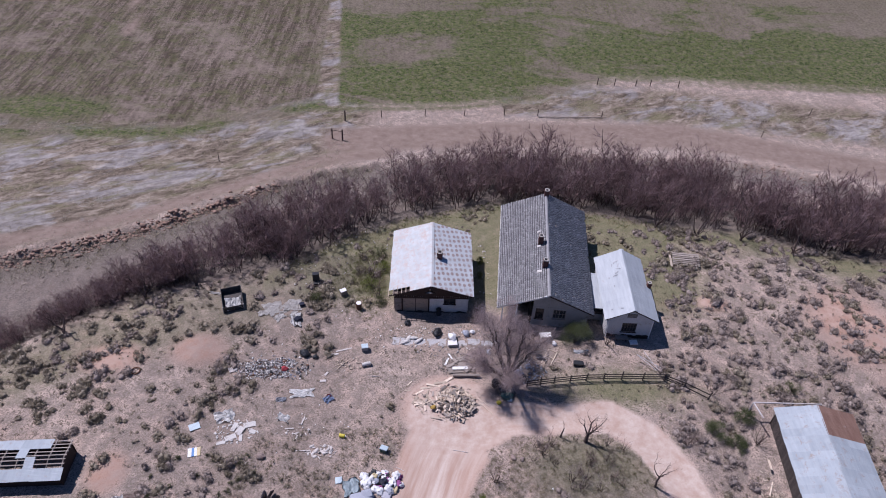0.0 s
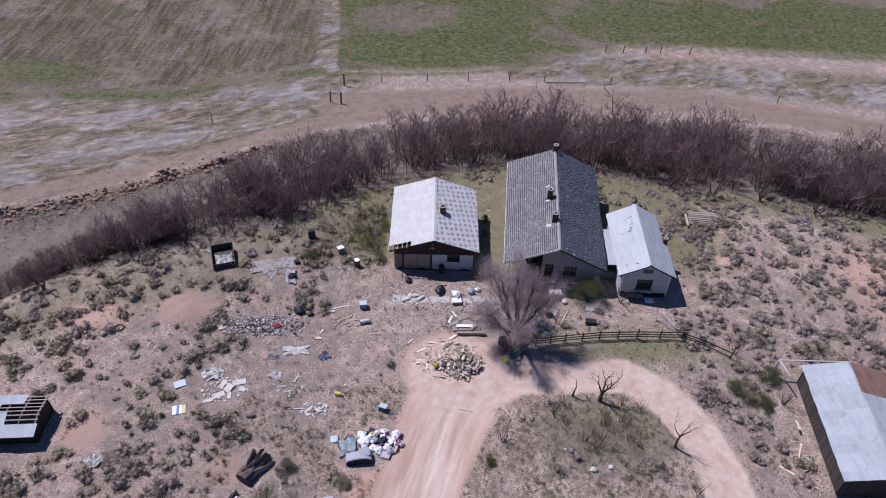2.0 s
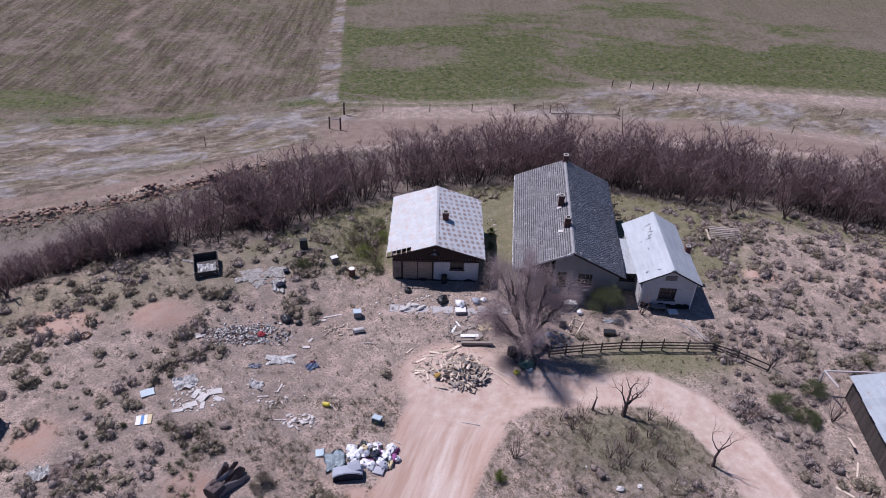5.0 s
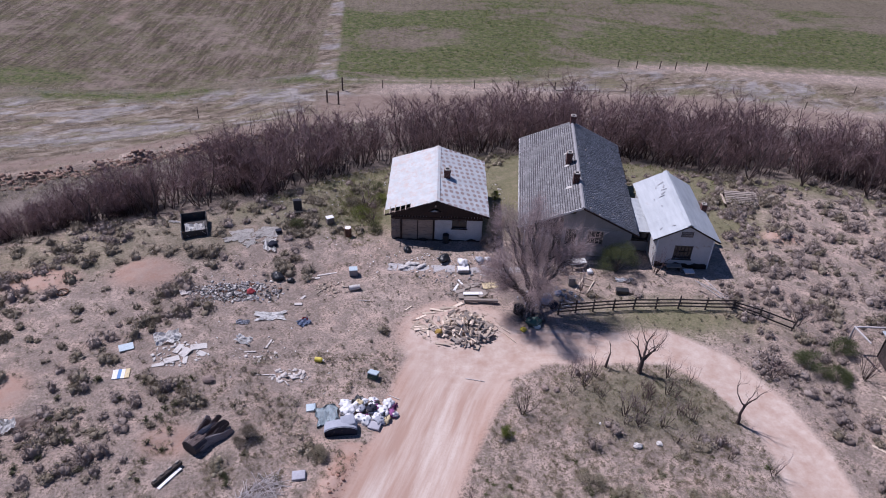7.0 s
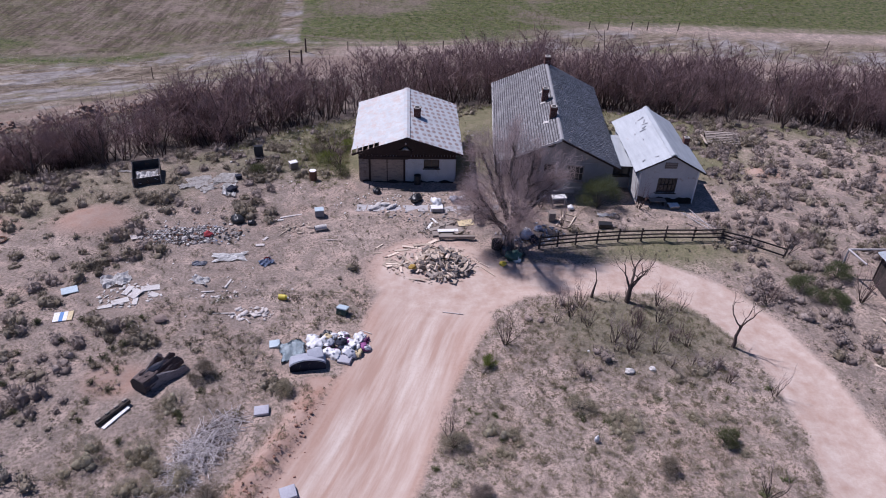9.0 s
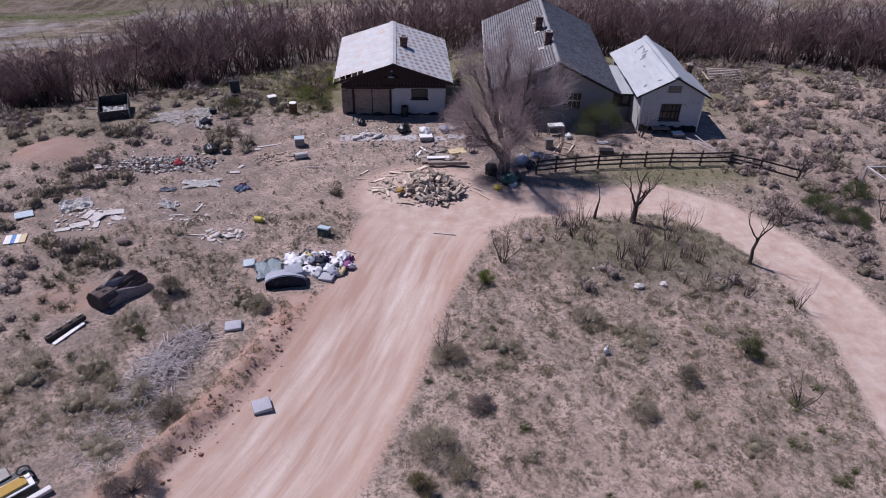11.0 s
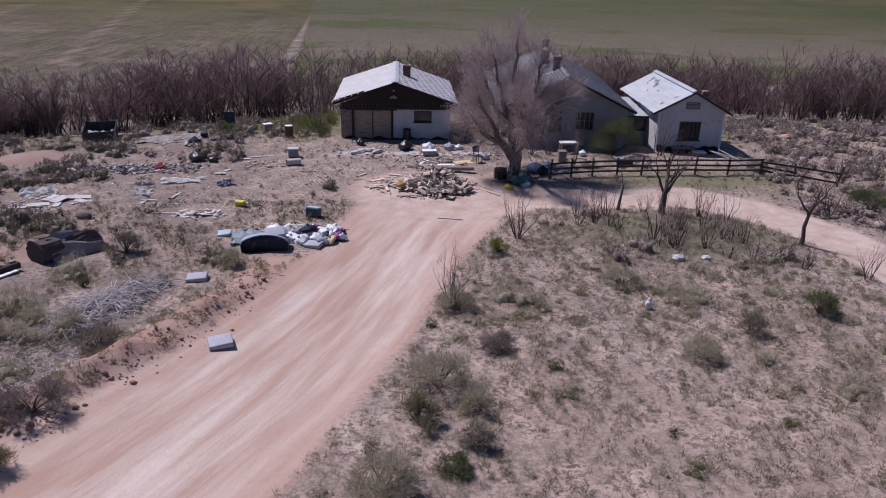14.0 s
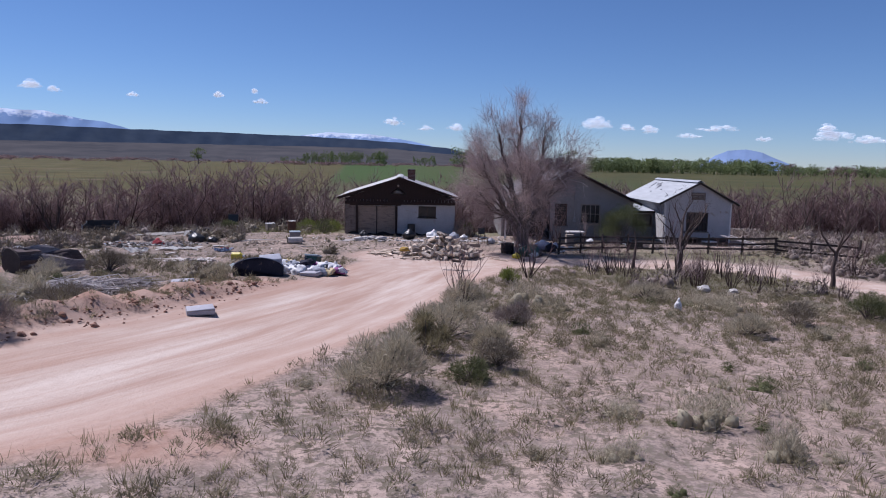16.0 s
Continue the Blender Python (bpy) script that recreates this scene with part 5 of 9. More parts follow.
WILLOWS = [willow_variant(40 + k) for k in range(8)]
SAGES = [sage_variant(60 + k, 150, 0.115, 3, 0.68, 1.7) for k in range(8)]
FINE_SAGES = [sage_variant(160 + k, 1100, 0.09, 6, 0.5, 0.5) for k in range(6)]
MINIS = [sage_variant(200 + k, 34, 0.28, 2, 0, 1.1) for k in range(6)]
FINE_MINIS = [sage_variant(230 + k, 76, 0.24, 4, 0, 0.55) for k in range(6)]
TUFTS = [tuft_variant(90 + k, 14, 0.02) for k in range(8)]
STRAWS = [tuft_variant(140 + k, 9, 0.028) for k in range(6)]
BUILDINGS = ((-4.3, 5.4, 49.6, 61.2), (6.8, 18.5, 48.0, 66.5), (17.5, 24.8, 47.0, 57.5), (31.0, 39.5, 26.0, 38.5), (-41.5, -28.8, 28.0, 33.8))


DEBRIS = ((-14.9, 42.9, 2.4), (-12.0, 43.0, 0.8), (-11.4, 39.8, 1.3), (-8.9, 39.3, 0.8), (-18.0, 36.9, 1.3), (-16.6, 35.2, 2.0), (-20.5, 35.7, 0.9), (-19.8, 33.1, 1.0), (-12.3, 36.4, 1.6), (-8.9, 33.5, 1.7), (-12.6, 28.2, 2.0), (-13.9, 25.0, 1.5), (-4.9, 29.4, 1.9), (-3.3, 30.7, 2.0), (-7.0, 30.7, 0.8),
          (-24.8, 30.2, 1.3), (-26.4, 30.6, 1.2), (-15.6, 50.6, 2.4), (-13.5, 49.2, 1.2), (-9.0, 23.2, 1.9), (-6.8, 25.4, 0.7), (-20.0, 53.0, 1.8), (-6.9, 44.0, 2.0), (-11.6, 16.3, 1.9), (-22.5, 45.0, 2.0))


def free_spot(x, y, margin=0.3):
    if any(math.hypot(x - a, y - b) < r + margin * 0.5 for a, b, r in DEBRIS):
        return False
    if table(LOOK_ROAD, x, y) < margin or math.hypot((x - 2.5) / 1.1, y - 38.4) < 4.2 + margin:
        return False
    return not any(a - margin < x < b + margin and c - margin < y < d + margin for a, b, c, d in BUILDINGS)


def thicket():
    rng = np.random.default_rng(7)
    rows = []
    for _ in range(760):
        x = rng.uniform(-62, 80)
        deep = thicket_depth(x)
        y = thicket_front(x) + deep * rng.beta(1.1, 1.1)
        size = np.interp(x, [-60, -45, -36, -28, -20, 8, 16, 90], [1.8, 2.1, 2.9, 4.9, 6.5, 6.6, 7.2, 7.2]) * rng.choice([0.42, 0.66, 0.86, 1.02, 1.2])
        rows.append((x, y, gz(x, y) - 0.08, rng.uniform(0, 6.28), size * rng.uniform(0.7, 1.0), size, rng.integers(0, 8)))
    for _ in range(150):
        x = rng.uniform(-62, -27)
        y = thicket_front(x) + thicket_depth(x) * rng.uniform(0.0, 0.9)
        size = np.interp(x, [-60, -40, -27], [2.2, 2.8, 4.0]) * rng.uniform(0.7, 1.2)
        rows.append((x, y, gz(x, y) - 0.08, rng.uniform(0, 6.28), size * rng.uniform(0.8, 1.1), size, rng.integers(0, 8)))
    for k, name, mat, label in ((0, "willow_thicket", M_TWIG, "dense thicket of bare purplish-brown willow shrubs along a ditch"), (1, "willow_stems", M_STEM, "dark leaning willow stems of a thicket along a ditch")):
        heap = Heap()
        scatter(heap, [w[k] for w in WILLOWS], rows)
        tagged(heap.mesh(name, mat), label, "shrubs", kind="stuff")


def wild_brush():
    rng = np.random.default_rng(17)
    sage, dry, grass, green, herb, fine, scrub, small, dark = [], [], [], [], [], [], [], [], []
    for _ in range(4000):
        cx, cy = rng.uniform(-58, 75), rng.uniform(8, 72)
        clump = 0.5 + 0.5 * float(wave(cx, cy, 0.45, 5.0))
        west = np.interp(cx, [-20, -13, -7], [0.9, 0.6, 0.06]) * np.interp(cy, [12, 20, 38, 44, 52], [0.7, 1, 0.9, 1.3, 1.5])
        east = np.interp(cx, [22.5, 26], [0.1, 1.2])
        island = 0.1 if 3 < cx < 22 and cy < 34 else 0.0
        back = 0.55 if cy > 52 and -12 < cx < 26 else 0.0
        if rng.random() > max(west, east, island, back, 0.05) * (0.2 + 0.9 * clump):
            continue
        kind = sage if rng.random() < (0.65 if cx < 20 else 0.3) else dry
        for _ in range(rng.integers(1, 6)):
            x, y = cx + rng.normal(0, 0.75), cy + rng.normal(0, 0.6)
            if y > thicket_front(x) - 0.6 or not free_spot(x, y, 0.6):
                continue
            w = 0.4 + 1.2 * rng.random() ** 1.5
            near = -16 < x < 24 and y < 26
            (fine if near else kind).append((x, y, gz(x, y) - 0.04, rng.uniform(0, 6.28), w * rng.uniform(1.0, 1.4), w * rng.uniform(0.55, 0.9), rng.integers(0, 8)))
    for _ in range(27000):
        if rng.random() < 0.4:
            x, y = rng.uniform(-16, 24), rng.uniform(8, 36)
        else:
            x, y = rng.uniform(-50, 58), rng.uniform(16, 66)
        if y > thicket_front(x) - 0.4 or not free_spot(x, y, 0.1):
            continue
        if rng.random() > 0.3 + 0.7 * (0.5 + 0.5 * float(wave(x, y, 0.7, 3.0))):
            continue
        w = (0.14 + 0.4 * rng.random() ** 1.9) if -16 < x < 24 and y < 36 else (0.11 + 0.36 * rng.random() ** 1.8)
        (small if (-16 < x < 24 and y < 27) or (3 < x < 22.5 and y < 36.5) else herb if rng.random() < 0.25 else scrub).append((x, y, gz(x, y) - 0.02, rng.uniform(0, 6.28), w * 1.1, w * rng.uniform(0.5, 0.9), rng.integers(0, 6)))
    for _ in range(30000):
        if rng.random() < 0.62:
            x, y = rng.uniform(-16, 24), rng.uniform(7, 36)
        else:
            x, y = rng.uniform(-50, 60), rng.uniform(14, 68)
        if y > thicket_front(x) - 0.5 or not free_spot(x, y, -0.1 if rng.random() < 0.15 else 0.15):
            continue
        clump = 0.5 + 0.5 * float(wave(x, y, 0.8, 9.0))
        if rng.random() > 0.25 + 0.75 * clump:
            continue
        h = rng.uniform(0.08, 0.26)
        lush = math.hypot((x - 15) / 1.5, y - 33) < 4.5 or (y > 52 and x > -12) or math.hypot((x - 19) / 2.2, y - 42.0) < 2.6
        (green if rng.random() < (0.45 if lush else 0.05) else grass).append((x, y, gz(x, y) - 0.02, rng.uniform(0, 6.28), h * rng.uniform(0.8, 1.5), h, rng.integers(0, 8)))
    for _ in range(2600):
        if rng.random() < 0.5:
            x, y = rng.normal(-6.6, 1.7), rng.normal(56.5, 3.2)
        else:
            x = rng.uniform(-16, 34)
            y = float(thicket_front(x)) - abs(rng.normal(0, 2.2))
        if not free_spot(x, y, 0.1) or y > thicket_front(x) + 0.5:
            continue
        h = rng.uniform(0.16, 0.45)
        (green if rng.random() < 0.6 else grass).append((x, y, gz(x, y) - 0.02, rng.uniform(0, 6.28), h * rng.uniform(0.9, 1.6), h, rng.integers(0, 8)))
    for _ in range(330):
        x, y = rng.uniform(-1, 23), rng.uniform(8, 29)
        if free_spot(x, y, 0.2) and rng.random() < 0.35 + 0.6 * float(wave(x, y, 0.5, 1.5)):
            w = 0.28 + 0.5 * rng.random() ** 2
            (fine if rng.random() < 0.6 else dark).append((x, y, gz(x, y) - 0.03, rng.uniform(0, 6.28), w * 1.2, w * rng.uniform(0.5, 0.8), rng.integers(0, 6)))
    straw = []
    for _ in range(11000):
        if rng.random() < 0.6:
            x = rng.uniform(-66, -12)
            y = rng.uniform(float(bank_line(x)) + 1.0, float(np.interp(x, [-63, -39, -19], [93, 94, 104])))
        else:
            x = rng.uniform(10, 84)
            y = float(np.interp(x, [14, 40, 80], [106, 104, 98])) + rng.normal(0, 4.5)
        if float(wave(x, y, 0.35, 6.0)) < rng.uniform(-0.8, 0.6):
            continue
        h = rng.uniform(0.1, 0.26)
        straw.append((x, y, gz(x, y) - 0.03, rng.uniform(0, 6.28), h * rng.uniform(1.6, 3.4), h, rng.integers(0, 6)))
    for _ in range(2600):
        x = rng.uniform(-66, -8)
        y = float(bank_line(x)) - abs(rng.normal(0.4, 2.6))
        if y < thicket_front(x) + thicket_depth(x) * 0.6:
            continue
        h = rng.uniform(0.15, 0.5)
        straw.append((x, y, gz(x, y) - 0.03, rng.uniform(0, 6.28), h * 2.0, h, rng.integers(0, 6)))
    for name, kinds, rows, mat, label in (
            ("straw_grass", STRAWS, straw, M_STRAW, "flattened straw-coloured grass beyond the ditch"),
            ("sagebrush", SAGES, sage, M_SAGE, "scattered grey-green sagebrush on dry ground"),
            ("dry_brush", SAGES, dry, M_SAGEDRY, "scattered dead grey-brown brush on dry ground"),
            ("fine_brush", FINE_SAGES, fine, M_HERB, "low pale grey brush on the flat beside the road"),
            ("fine_herbs", FINE_MINIS, small, M_TUFT, "small grey-olive tufts dotted over the pinkish flat"),
            ("low_dark_bushes", FINE_SAGES, dark, M_GREENBUSH, "low dark olive bushes dotted over the flat"),
            ("low_herbs", MINIS, herb, M_HERB, "small grey-green herbs dotted over the soil"),
            ("dark_scrub", MINIS, scrub, M_SCRUB, "small dark olive-brown tufts dotted over the soil"),
            ("bunch_grass", TUFTS, grass, M_GRASS, "sparse dry bunch grass on pinkish soil"),
            ("green_grass", TUFTS, green, M_GREENGRASS, "patches of fresh green grass")):
        heap = Heap()
        scatter(heap, kinds, rows)
        tagged(heap.mesh(name, mat), label, "vegetation", kind="stuff")


def bush(name, label, x, y, w, h, mat, seed, blades=900, loose=False, group=""):
    """One larger bush: a few stems and a crown of many short leaves."""
    rng = np.random.default_rng(seed)
    home = thing(name, label, "bush", (x, y, gz(x, y) - 0.03), rng.uniform(0, 360), group)
    stems, crown = Heap(), Heap()
    n = 16
    for i in range(n):
        a, r = rng.uniform(0, 2 * np.pi), np.sqrt(rng.uniform(0.02, 1)) * 0.42
        top = (1 - 0.75 * (r / 0.45) ** 2) * rng.uniform(0.6, 0.95)
        c = np.array([np.cos(a) * r * w, np.sin(a) * r * w, top * h])
        stems.add(*tube([(0, 0, 0), c * (0.4, 0.4, 0.5), c], [0.03, 0.02, 0.008], 4))
        for _ in range(blades // n):
            u = rng.normal(0, 1, 3)
            u /= np.linalg.norm(u)
            p = c + u * np.array([0.2 * w, 0.2 * w, 0.22 * h]) * rng.uniform(0.2, 1.0)
            p[2] = max(0.03, p[2])
            out = u * 0.9 + np.array([0, 0, 0.7 if loose else 0.4]) + rng.normal(0, 0.35, 3)
            out /= np.linalg.norm(out)
            side = np.cross(out, rng.normal(0, 1, 3))
            side /= np.linalg.norm(side) + 1e-6
            ln, wd = rng.uniform(0.05, 0.13) * (1.3 if loose else 1.0), rng.uniform(0.004, 0.01)
            crown.add([p - side * wd, p + side * wd, p + out * ln * 1.1], [(0, 1, 2)])
    stems.mesh("stem", M_BARK, home)
    crown.mesh("crown", mat, home)
    return home


def bare_tree(name, label, x, y, seed, limbs, mat_wood, mat_twig, depth, spread, lift, bend=0.3, trunk=None, split=(2, 3), shrink=0.72, group="", spray=0):
    """A leafless tree: limbs of (start height, direction, length, radius) on a tapered trunk."""
    rng = np.random.default_rng(seed)
    home = thing(name, label, "tree", (x, y, gz(x, y) - 0.1), 0, group)
    wood, twigs = Heap(), Heap()
    if trunk:
        pts, rad = trunk
        wood.add(*tube(pts, rad, 9))
    for p, d, ln, r in limbs:
        grow(rng, p, d, ln, r, depth, wood, twigs, bend, split, spread, lift, shrink, 6, 5)
    if spray:
        v = np.concatenate(twigs.v)
        picks = v[rng.integers(0, len(v), spray)]
        for p in picks:
            d = p - np.array([0.1, 0, 1.2])
            d = d / (np.linalg.norm(d) + 0.01) + rng.normal(0, 0.38, 3)
            d /= np.linalg.norm(d)
            q = p + d * rng.uniform(0.25, 0.8)
            m = (p + q) / 2 + rng.normal(0, 0.035, 3)
            side = rng.normal(0, 1, 3)
            side *= rng.uniform(0.003, 0.007) / np.linalg.norm(side)
            twigs.add([p - side, p + side, m + side * 0.8, m - side * 0.8, q], [(0, 1, 2), (0, 2, 3), (3, 2, 4)])
    wood.mesh("trunk", mat_wood, home)
    tagged(twigs.mesh("crown", mat_twig, home), kind="stuff")
    return home


def elm_tree(x, y):
    """The big bare elm: a forked trunk, long bowed limbs, and bursts of fine whips that hang and spread from them."""
    rng = np.random.default_rng(5)
    home = thing("elm_tree", "large leafless elm with pinkish-grey twigs beside the fence", "tree", (x, y, gz(x, y) - 0.1))
    wood, twigs = Heap(), Heap()
    wood.add(*tube([(0, 0, 0), (0.02, 0, 0.35), (0.05, 0, 0.9), (0.1, 0.03, 1.5), (0.12, 0.05, 2.1)], [0.52, 0.4, 0.35, 0.34, 0.24], 11))
    limbs = [((0.0, 0, 1.1), (-0.9, 0, 2.2), (-1.9, 0.1, 2.8), (-2.7, 0.1, 3.9), 0.17), ((0.08, 0, 1.7), (-0.5, 0.3, 3.3), (-0.9, 0.8, 5.0), (-1.4, 1.0, 6.9), 0.2),
             ((0.12, 0, 1.9), (0.15, 0.0, 3.9), (-0.15, 0.3, 5.9), (-0.3, 0.6, 7.8), 0.22), ((0.12, 0, 1.8), (0.8, 0.2, 3.4), (1.1, 0.5, 5.1), (1.3, 0.7, 6.9), 0.19),
             ((0.12, 0, 1.6), (1.1, 0.2, 2.9), (2.1, 0.6, 4.2), (3.2, 0.9, 5.4), 0.15), ((0.1, -0.05, 1.6), (0.2, -1.0, 2.8), (0.0, -1.7, 3.9), (-0.2, -2.2, 4.8), 0.14),
             ((0.1, 0.05, 1.6), (0.3, 1.4, 3.0), (0.4, 2.7, 4.3), (0.4, 3.8, 5.8), 0.16), ((0.1, 0.05, 1.7), (-0.7, 1.3, 3.3), (-1.4, 2.4, 4.8), (-1.9, 3.0, 6.0), 0.15),
             ((0.0, 0, 1.4), (-1.1, -0.4, 2.7), (-1.9, -0.6, 4.0), (-2.5, -0.8, 5.2), 0.14)]
    tips = []
    for a, b, c, d, r in limbs:
        pts = np.array([a, b, c, d], float)
        k = np.linspace(0, 3, 11)
        line = np.stack([np.interp(k, range(4), pts[:, i]) for i in range(3)], 1)
        line[1:] += rng.normal(0, 0.06, (10, 3))
        wood.add(*tube(line, r * 1.25 * (1 - 0.78 * k / 3), 7))
        for j in range(3, 11):
            for _ in range(2):
                out = line[j] - np.array([0.1, 0, line[j][2] * 0.55 + 0.8])
                e = out / (np.linalg.norm(out) + 0.01) + rng.normal(0, 0.42, 3) + np.array([0, 0, 0.35])
                e /= np.linalg.norm(e)
                ln = rng.uniform(0.9, 1.7) * (1 - 0.03 * j)
                before = len(twigs.v)
                grow(rng, line[j], e, ln * 0.62, r * (1 - 0.075 * j) * 0.42, 3, wood, twigs, 0.3, (2, 3), 0.5, 0.12, 0.7, 4, 3)
                tips += [v[rng.integers(0, len(v))] for v in twigs.v[before:]]
        tips += [line[rng.integers(3, 11)] + rng.normal(0, 0.3, 3) for _ in range(30)]
    for _ in range(170):
        a = rng.uniform(0, 6.28)
        tips.append(np.array([0.1 + math.cos(a) * rng.uniform(0.5, 1.9), math.sin(a) * rng.uniform(0.5, 1.7), rng.uniform(1.5, 3.2)]))
    tips = np.array(tips)
    for c in tips[rng.integers(0, len(tips), 2700)]:
        out = c - np.array([0.0, 0, 2.4])
        out /= np.linalg.norm(out) + 0.1
        hang = 0.7 if c[2] < 4.4 else 0.12
        for _ in range(9):
            d = out * 0.75 + rng.normal(0, 0.55, 3) + np.array([0, 0, 0.25 - hang * 0.6])
            d /= np.linalg.norm(d)
            ln = rng.uniform(0.35, 1.15)
            o = c + rng.normal(0, 0.22, 3)
            m = o + d * ln * 0.5 + rng.normal(0, 0.03, 3)
            q = m + d * ln * 0.5 - np.array([0, 0, hang * ln * 0.35])
            side = rng.normal(0, 1, 3)
            side *= rng.uniform(0.004, 0.008) / np.linalg.norm(side)
            twigs.add([o - side, o + side, m + side * 0.8, m - side * 0.8, q], [(0, 1, 2), (0, 2, 3), (3, 2, 4)])
    wood.mesh("trunk", M_BARK, home)
    tagged(twigs.mesh("crown", M_ELM, home), kind="stuff")
    bleached = Heap()
    for _ in range(9):
        a = np.array([2.3, 0.2, 4.4]) + rng.normal(0, 0.25, 3)
        grow(rng, a, np.array([0.7, -0.1, 0.45]) + rng.normal(0, 0.35, 3), 0.85, 0.03, 3, bleached, bleached, 0.35, (2, 3), 0.5, 0.05, 0.72, 4, 3)
    tagged(bleached.mesh("dead_limb", M_GREYTWIG, home), "bleached dead limb with bare side twigs")
    return home


def yard_trees():
    elm_tree(7.7, 41.3)
    bare_tree("dead_tree", "small dead tree with dark upswept limbs by the drive", 14.75, 35.3, 12,
              [((0.02, 0, 1.1), (-0.5, 0, 1), 1.1, 0.09), ((0.05, 0, 1.35), (0.1, 0.1, 1), 1.2, 0.1), ((0.05, 0, 1.2), (0.7, -0.1, 0.9), 1.2, 0.09), ((0.03, 0, 1.3), (-0.15, -0.3, 1), 1.1, 0.07), ((0.03, 0, 1.0), (0.3, 0.5, 1), 1.1, 0.07)],
              M_DARKTWIG, M_DARKTWIG, 5, 0.42, 0.22, 0.3, ([(0, 0, 0), (0.0, 0, 0.6), (0.05, 0, 1.4)], [0.2, 0.16, 0.13]), (2, 3), 0.68, "dead trees")
    bare_tree("dead_tree", "thin dead tree with crooked bleached-tipped limbs beside the drive", 20.1, 31.0, 23,
              [((0.04, 0, 1.55), (-0.42, 0, 1), 1.15, 0.06), ((0.08, 0, 1.75), (0.3, 0.1, 1), 1.0, 0.055), ((0.05, 0, 1.6), (0.62, 0.1, 1), 0.9, 0.045), ((0.05, 0, 1.65), (-0.15, -0.3, 1), 0.8, 0.04)],
              M_DARKTWIG, M_DARKTWIG, 4, 0.36, 0.22, 0.34, ([(0, 0, 0), (0.03, 0, 0.5), (-0.05, 0, 1.0), (0.08, 0, 1.8)], [0.14, 0.1, 0.09, 0.075]), (2, 2), 0.7, "dead trees")
    bare_tree("dead_stump", "short dead snag with a splintered tip", 12.5, 35.7, 31, [((0.1, 0, 0.9), (0.25, 0, 1), 0.8, 0.05)], M_DARKTWIG, M_DARKTWIG, 1, 0.3, 0.2, 0.3,
              ([(0, 0, 0), (0.05, 0, 0.6), (0.15, 0, 1.5)], [0.1, 0.08, 0.04]), (1, 2))
    for k, (x, y, h) in enumerate(((33.5, 66.0, 2.6), (39.0, 65.5, 2.9), (44.5, 63.0, 2.4), (29.0, 68.0, 2.7), (-30.5, 53.0, 2.2), (-37.0, 47.5, 1.9), (-25.5, 55.0, 2.3))):
        bare_tree("willow_tree", "bare dark willow tree at the edge of the thicket", x, y, 60 + k,
                  [((0, 0, 0.4), (-0.5, 0.1, 1), h * 0.75, 0.1), ((0.05, 0, 0.5), (0.1, 0.2, 1), h * 0.8, 0.11), ((0.05, 0, 0.4), (0.6, -0.1, 0.9), h * 0.7, 0.09), ((0, 0.05, 0.3), (0.1, -0.6, 0.9), h * 0.65, 0.08)],
                  M_DARKTWIG, M_TWIG, 4, 0.42, 0.18, 0.3, ([(0, 0, 0), (0, 0, 0.3), (0.03, 0, 0.6)], [0.2, 0.17, 0.13]), (2, 3), 0.66, "willow trees")
    shrubs = ((6.35, 31.0, 2.1, 10, 1), (2.8, 23.6, 1.7, 9, 2), (17.6, 20.3, 1.9, 7, 3), (10.8, 33.8, 1.9, 8, 4), (11.6, 34.8, 1.6, 7, 5), (12.9, 31.3, 2.0, 8, 6), (16.2, 33.4, 1.5, 7, 7),
              (14.3, 31.6, 1.5, 7, 8), (15.2, 30.4, 1.4, 8, 9), (17.3, 31.0, 1.4, 7, 10), (16.6, 34.9, 1.6, 7, 11), (20.9, 27.0, 1.5, 7, 12), (24.0, 35.3, 1.7, 8, 13), (27.9, 40.8, 1.9, 8, 14),
              (12.0, 44.2, 1.7, 7, 15), (18.6, 46.8, 1.9, 8, 16), (-5.2, 52.8, 2.2, 9, 17), (-6.0, 55.8, 2.4, 9, 18), (5.6, 49.6, 1.6, 9, 19), (30.6, 35.6, 2.3, 10, 20), (30.8, 38.9, 1.8, 9, 21),
              (9.6, 46.4, 2.2, 10, 22), (10.9, 46.9, 2.0, 10, 23), (8.4, 47.2, 2.6, 10, 24))
    pick = np.random.default_rng(91)
    while len(shrubs) < 52:
        x, y = pick.normal(14.6, 3.8), pick.normal(32.0, 2.0)
        if free_spot(x, y, 0.2) and y < 36.3:
            shrubs += ((x, y, pick.uniform(0.7, 1.25), int(pick.integers(4, 8)), 40 + len(shrubs)),)
    for x, y, h, n, seed in shrubs:
        h, n = h * 1.35, n + 2
        rng = np.random.default_rng(300 + seed)
        limbs = []
        for k in range(n):
            a = rng.uniform(0, 6.28)
            s = rng.uniform(0.15, 0.5)
            limbs.append(((0.08 * math.cos(a), 0.08 * math.sin(a), 0), (s * math.cos(a), s * math.sin(a), 1), h * rng.uniform(0.35, 0.6), 0.011 + 0.004 * h))
        bare_tree("bare_shrub", "leafless many-stemmed shrub on dry grass", x, y, 400 + seed, limbs, M_STEM, M_TWIG if seed % 3 else M_ELM, 2, 0.4, 0.3, 0.25, None, (2, 3), 0.6, "bare shrubs")


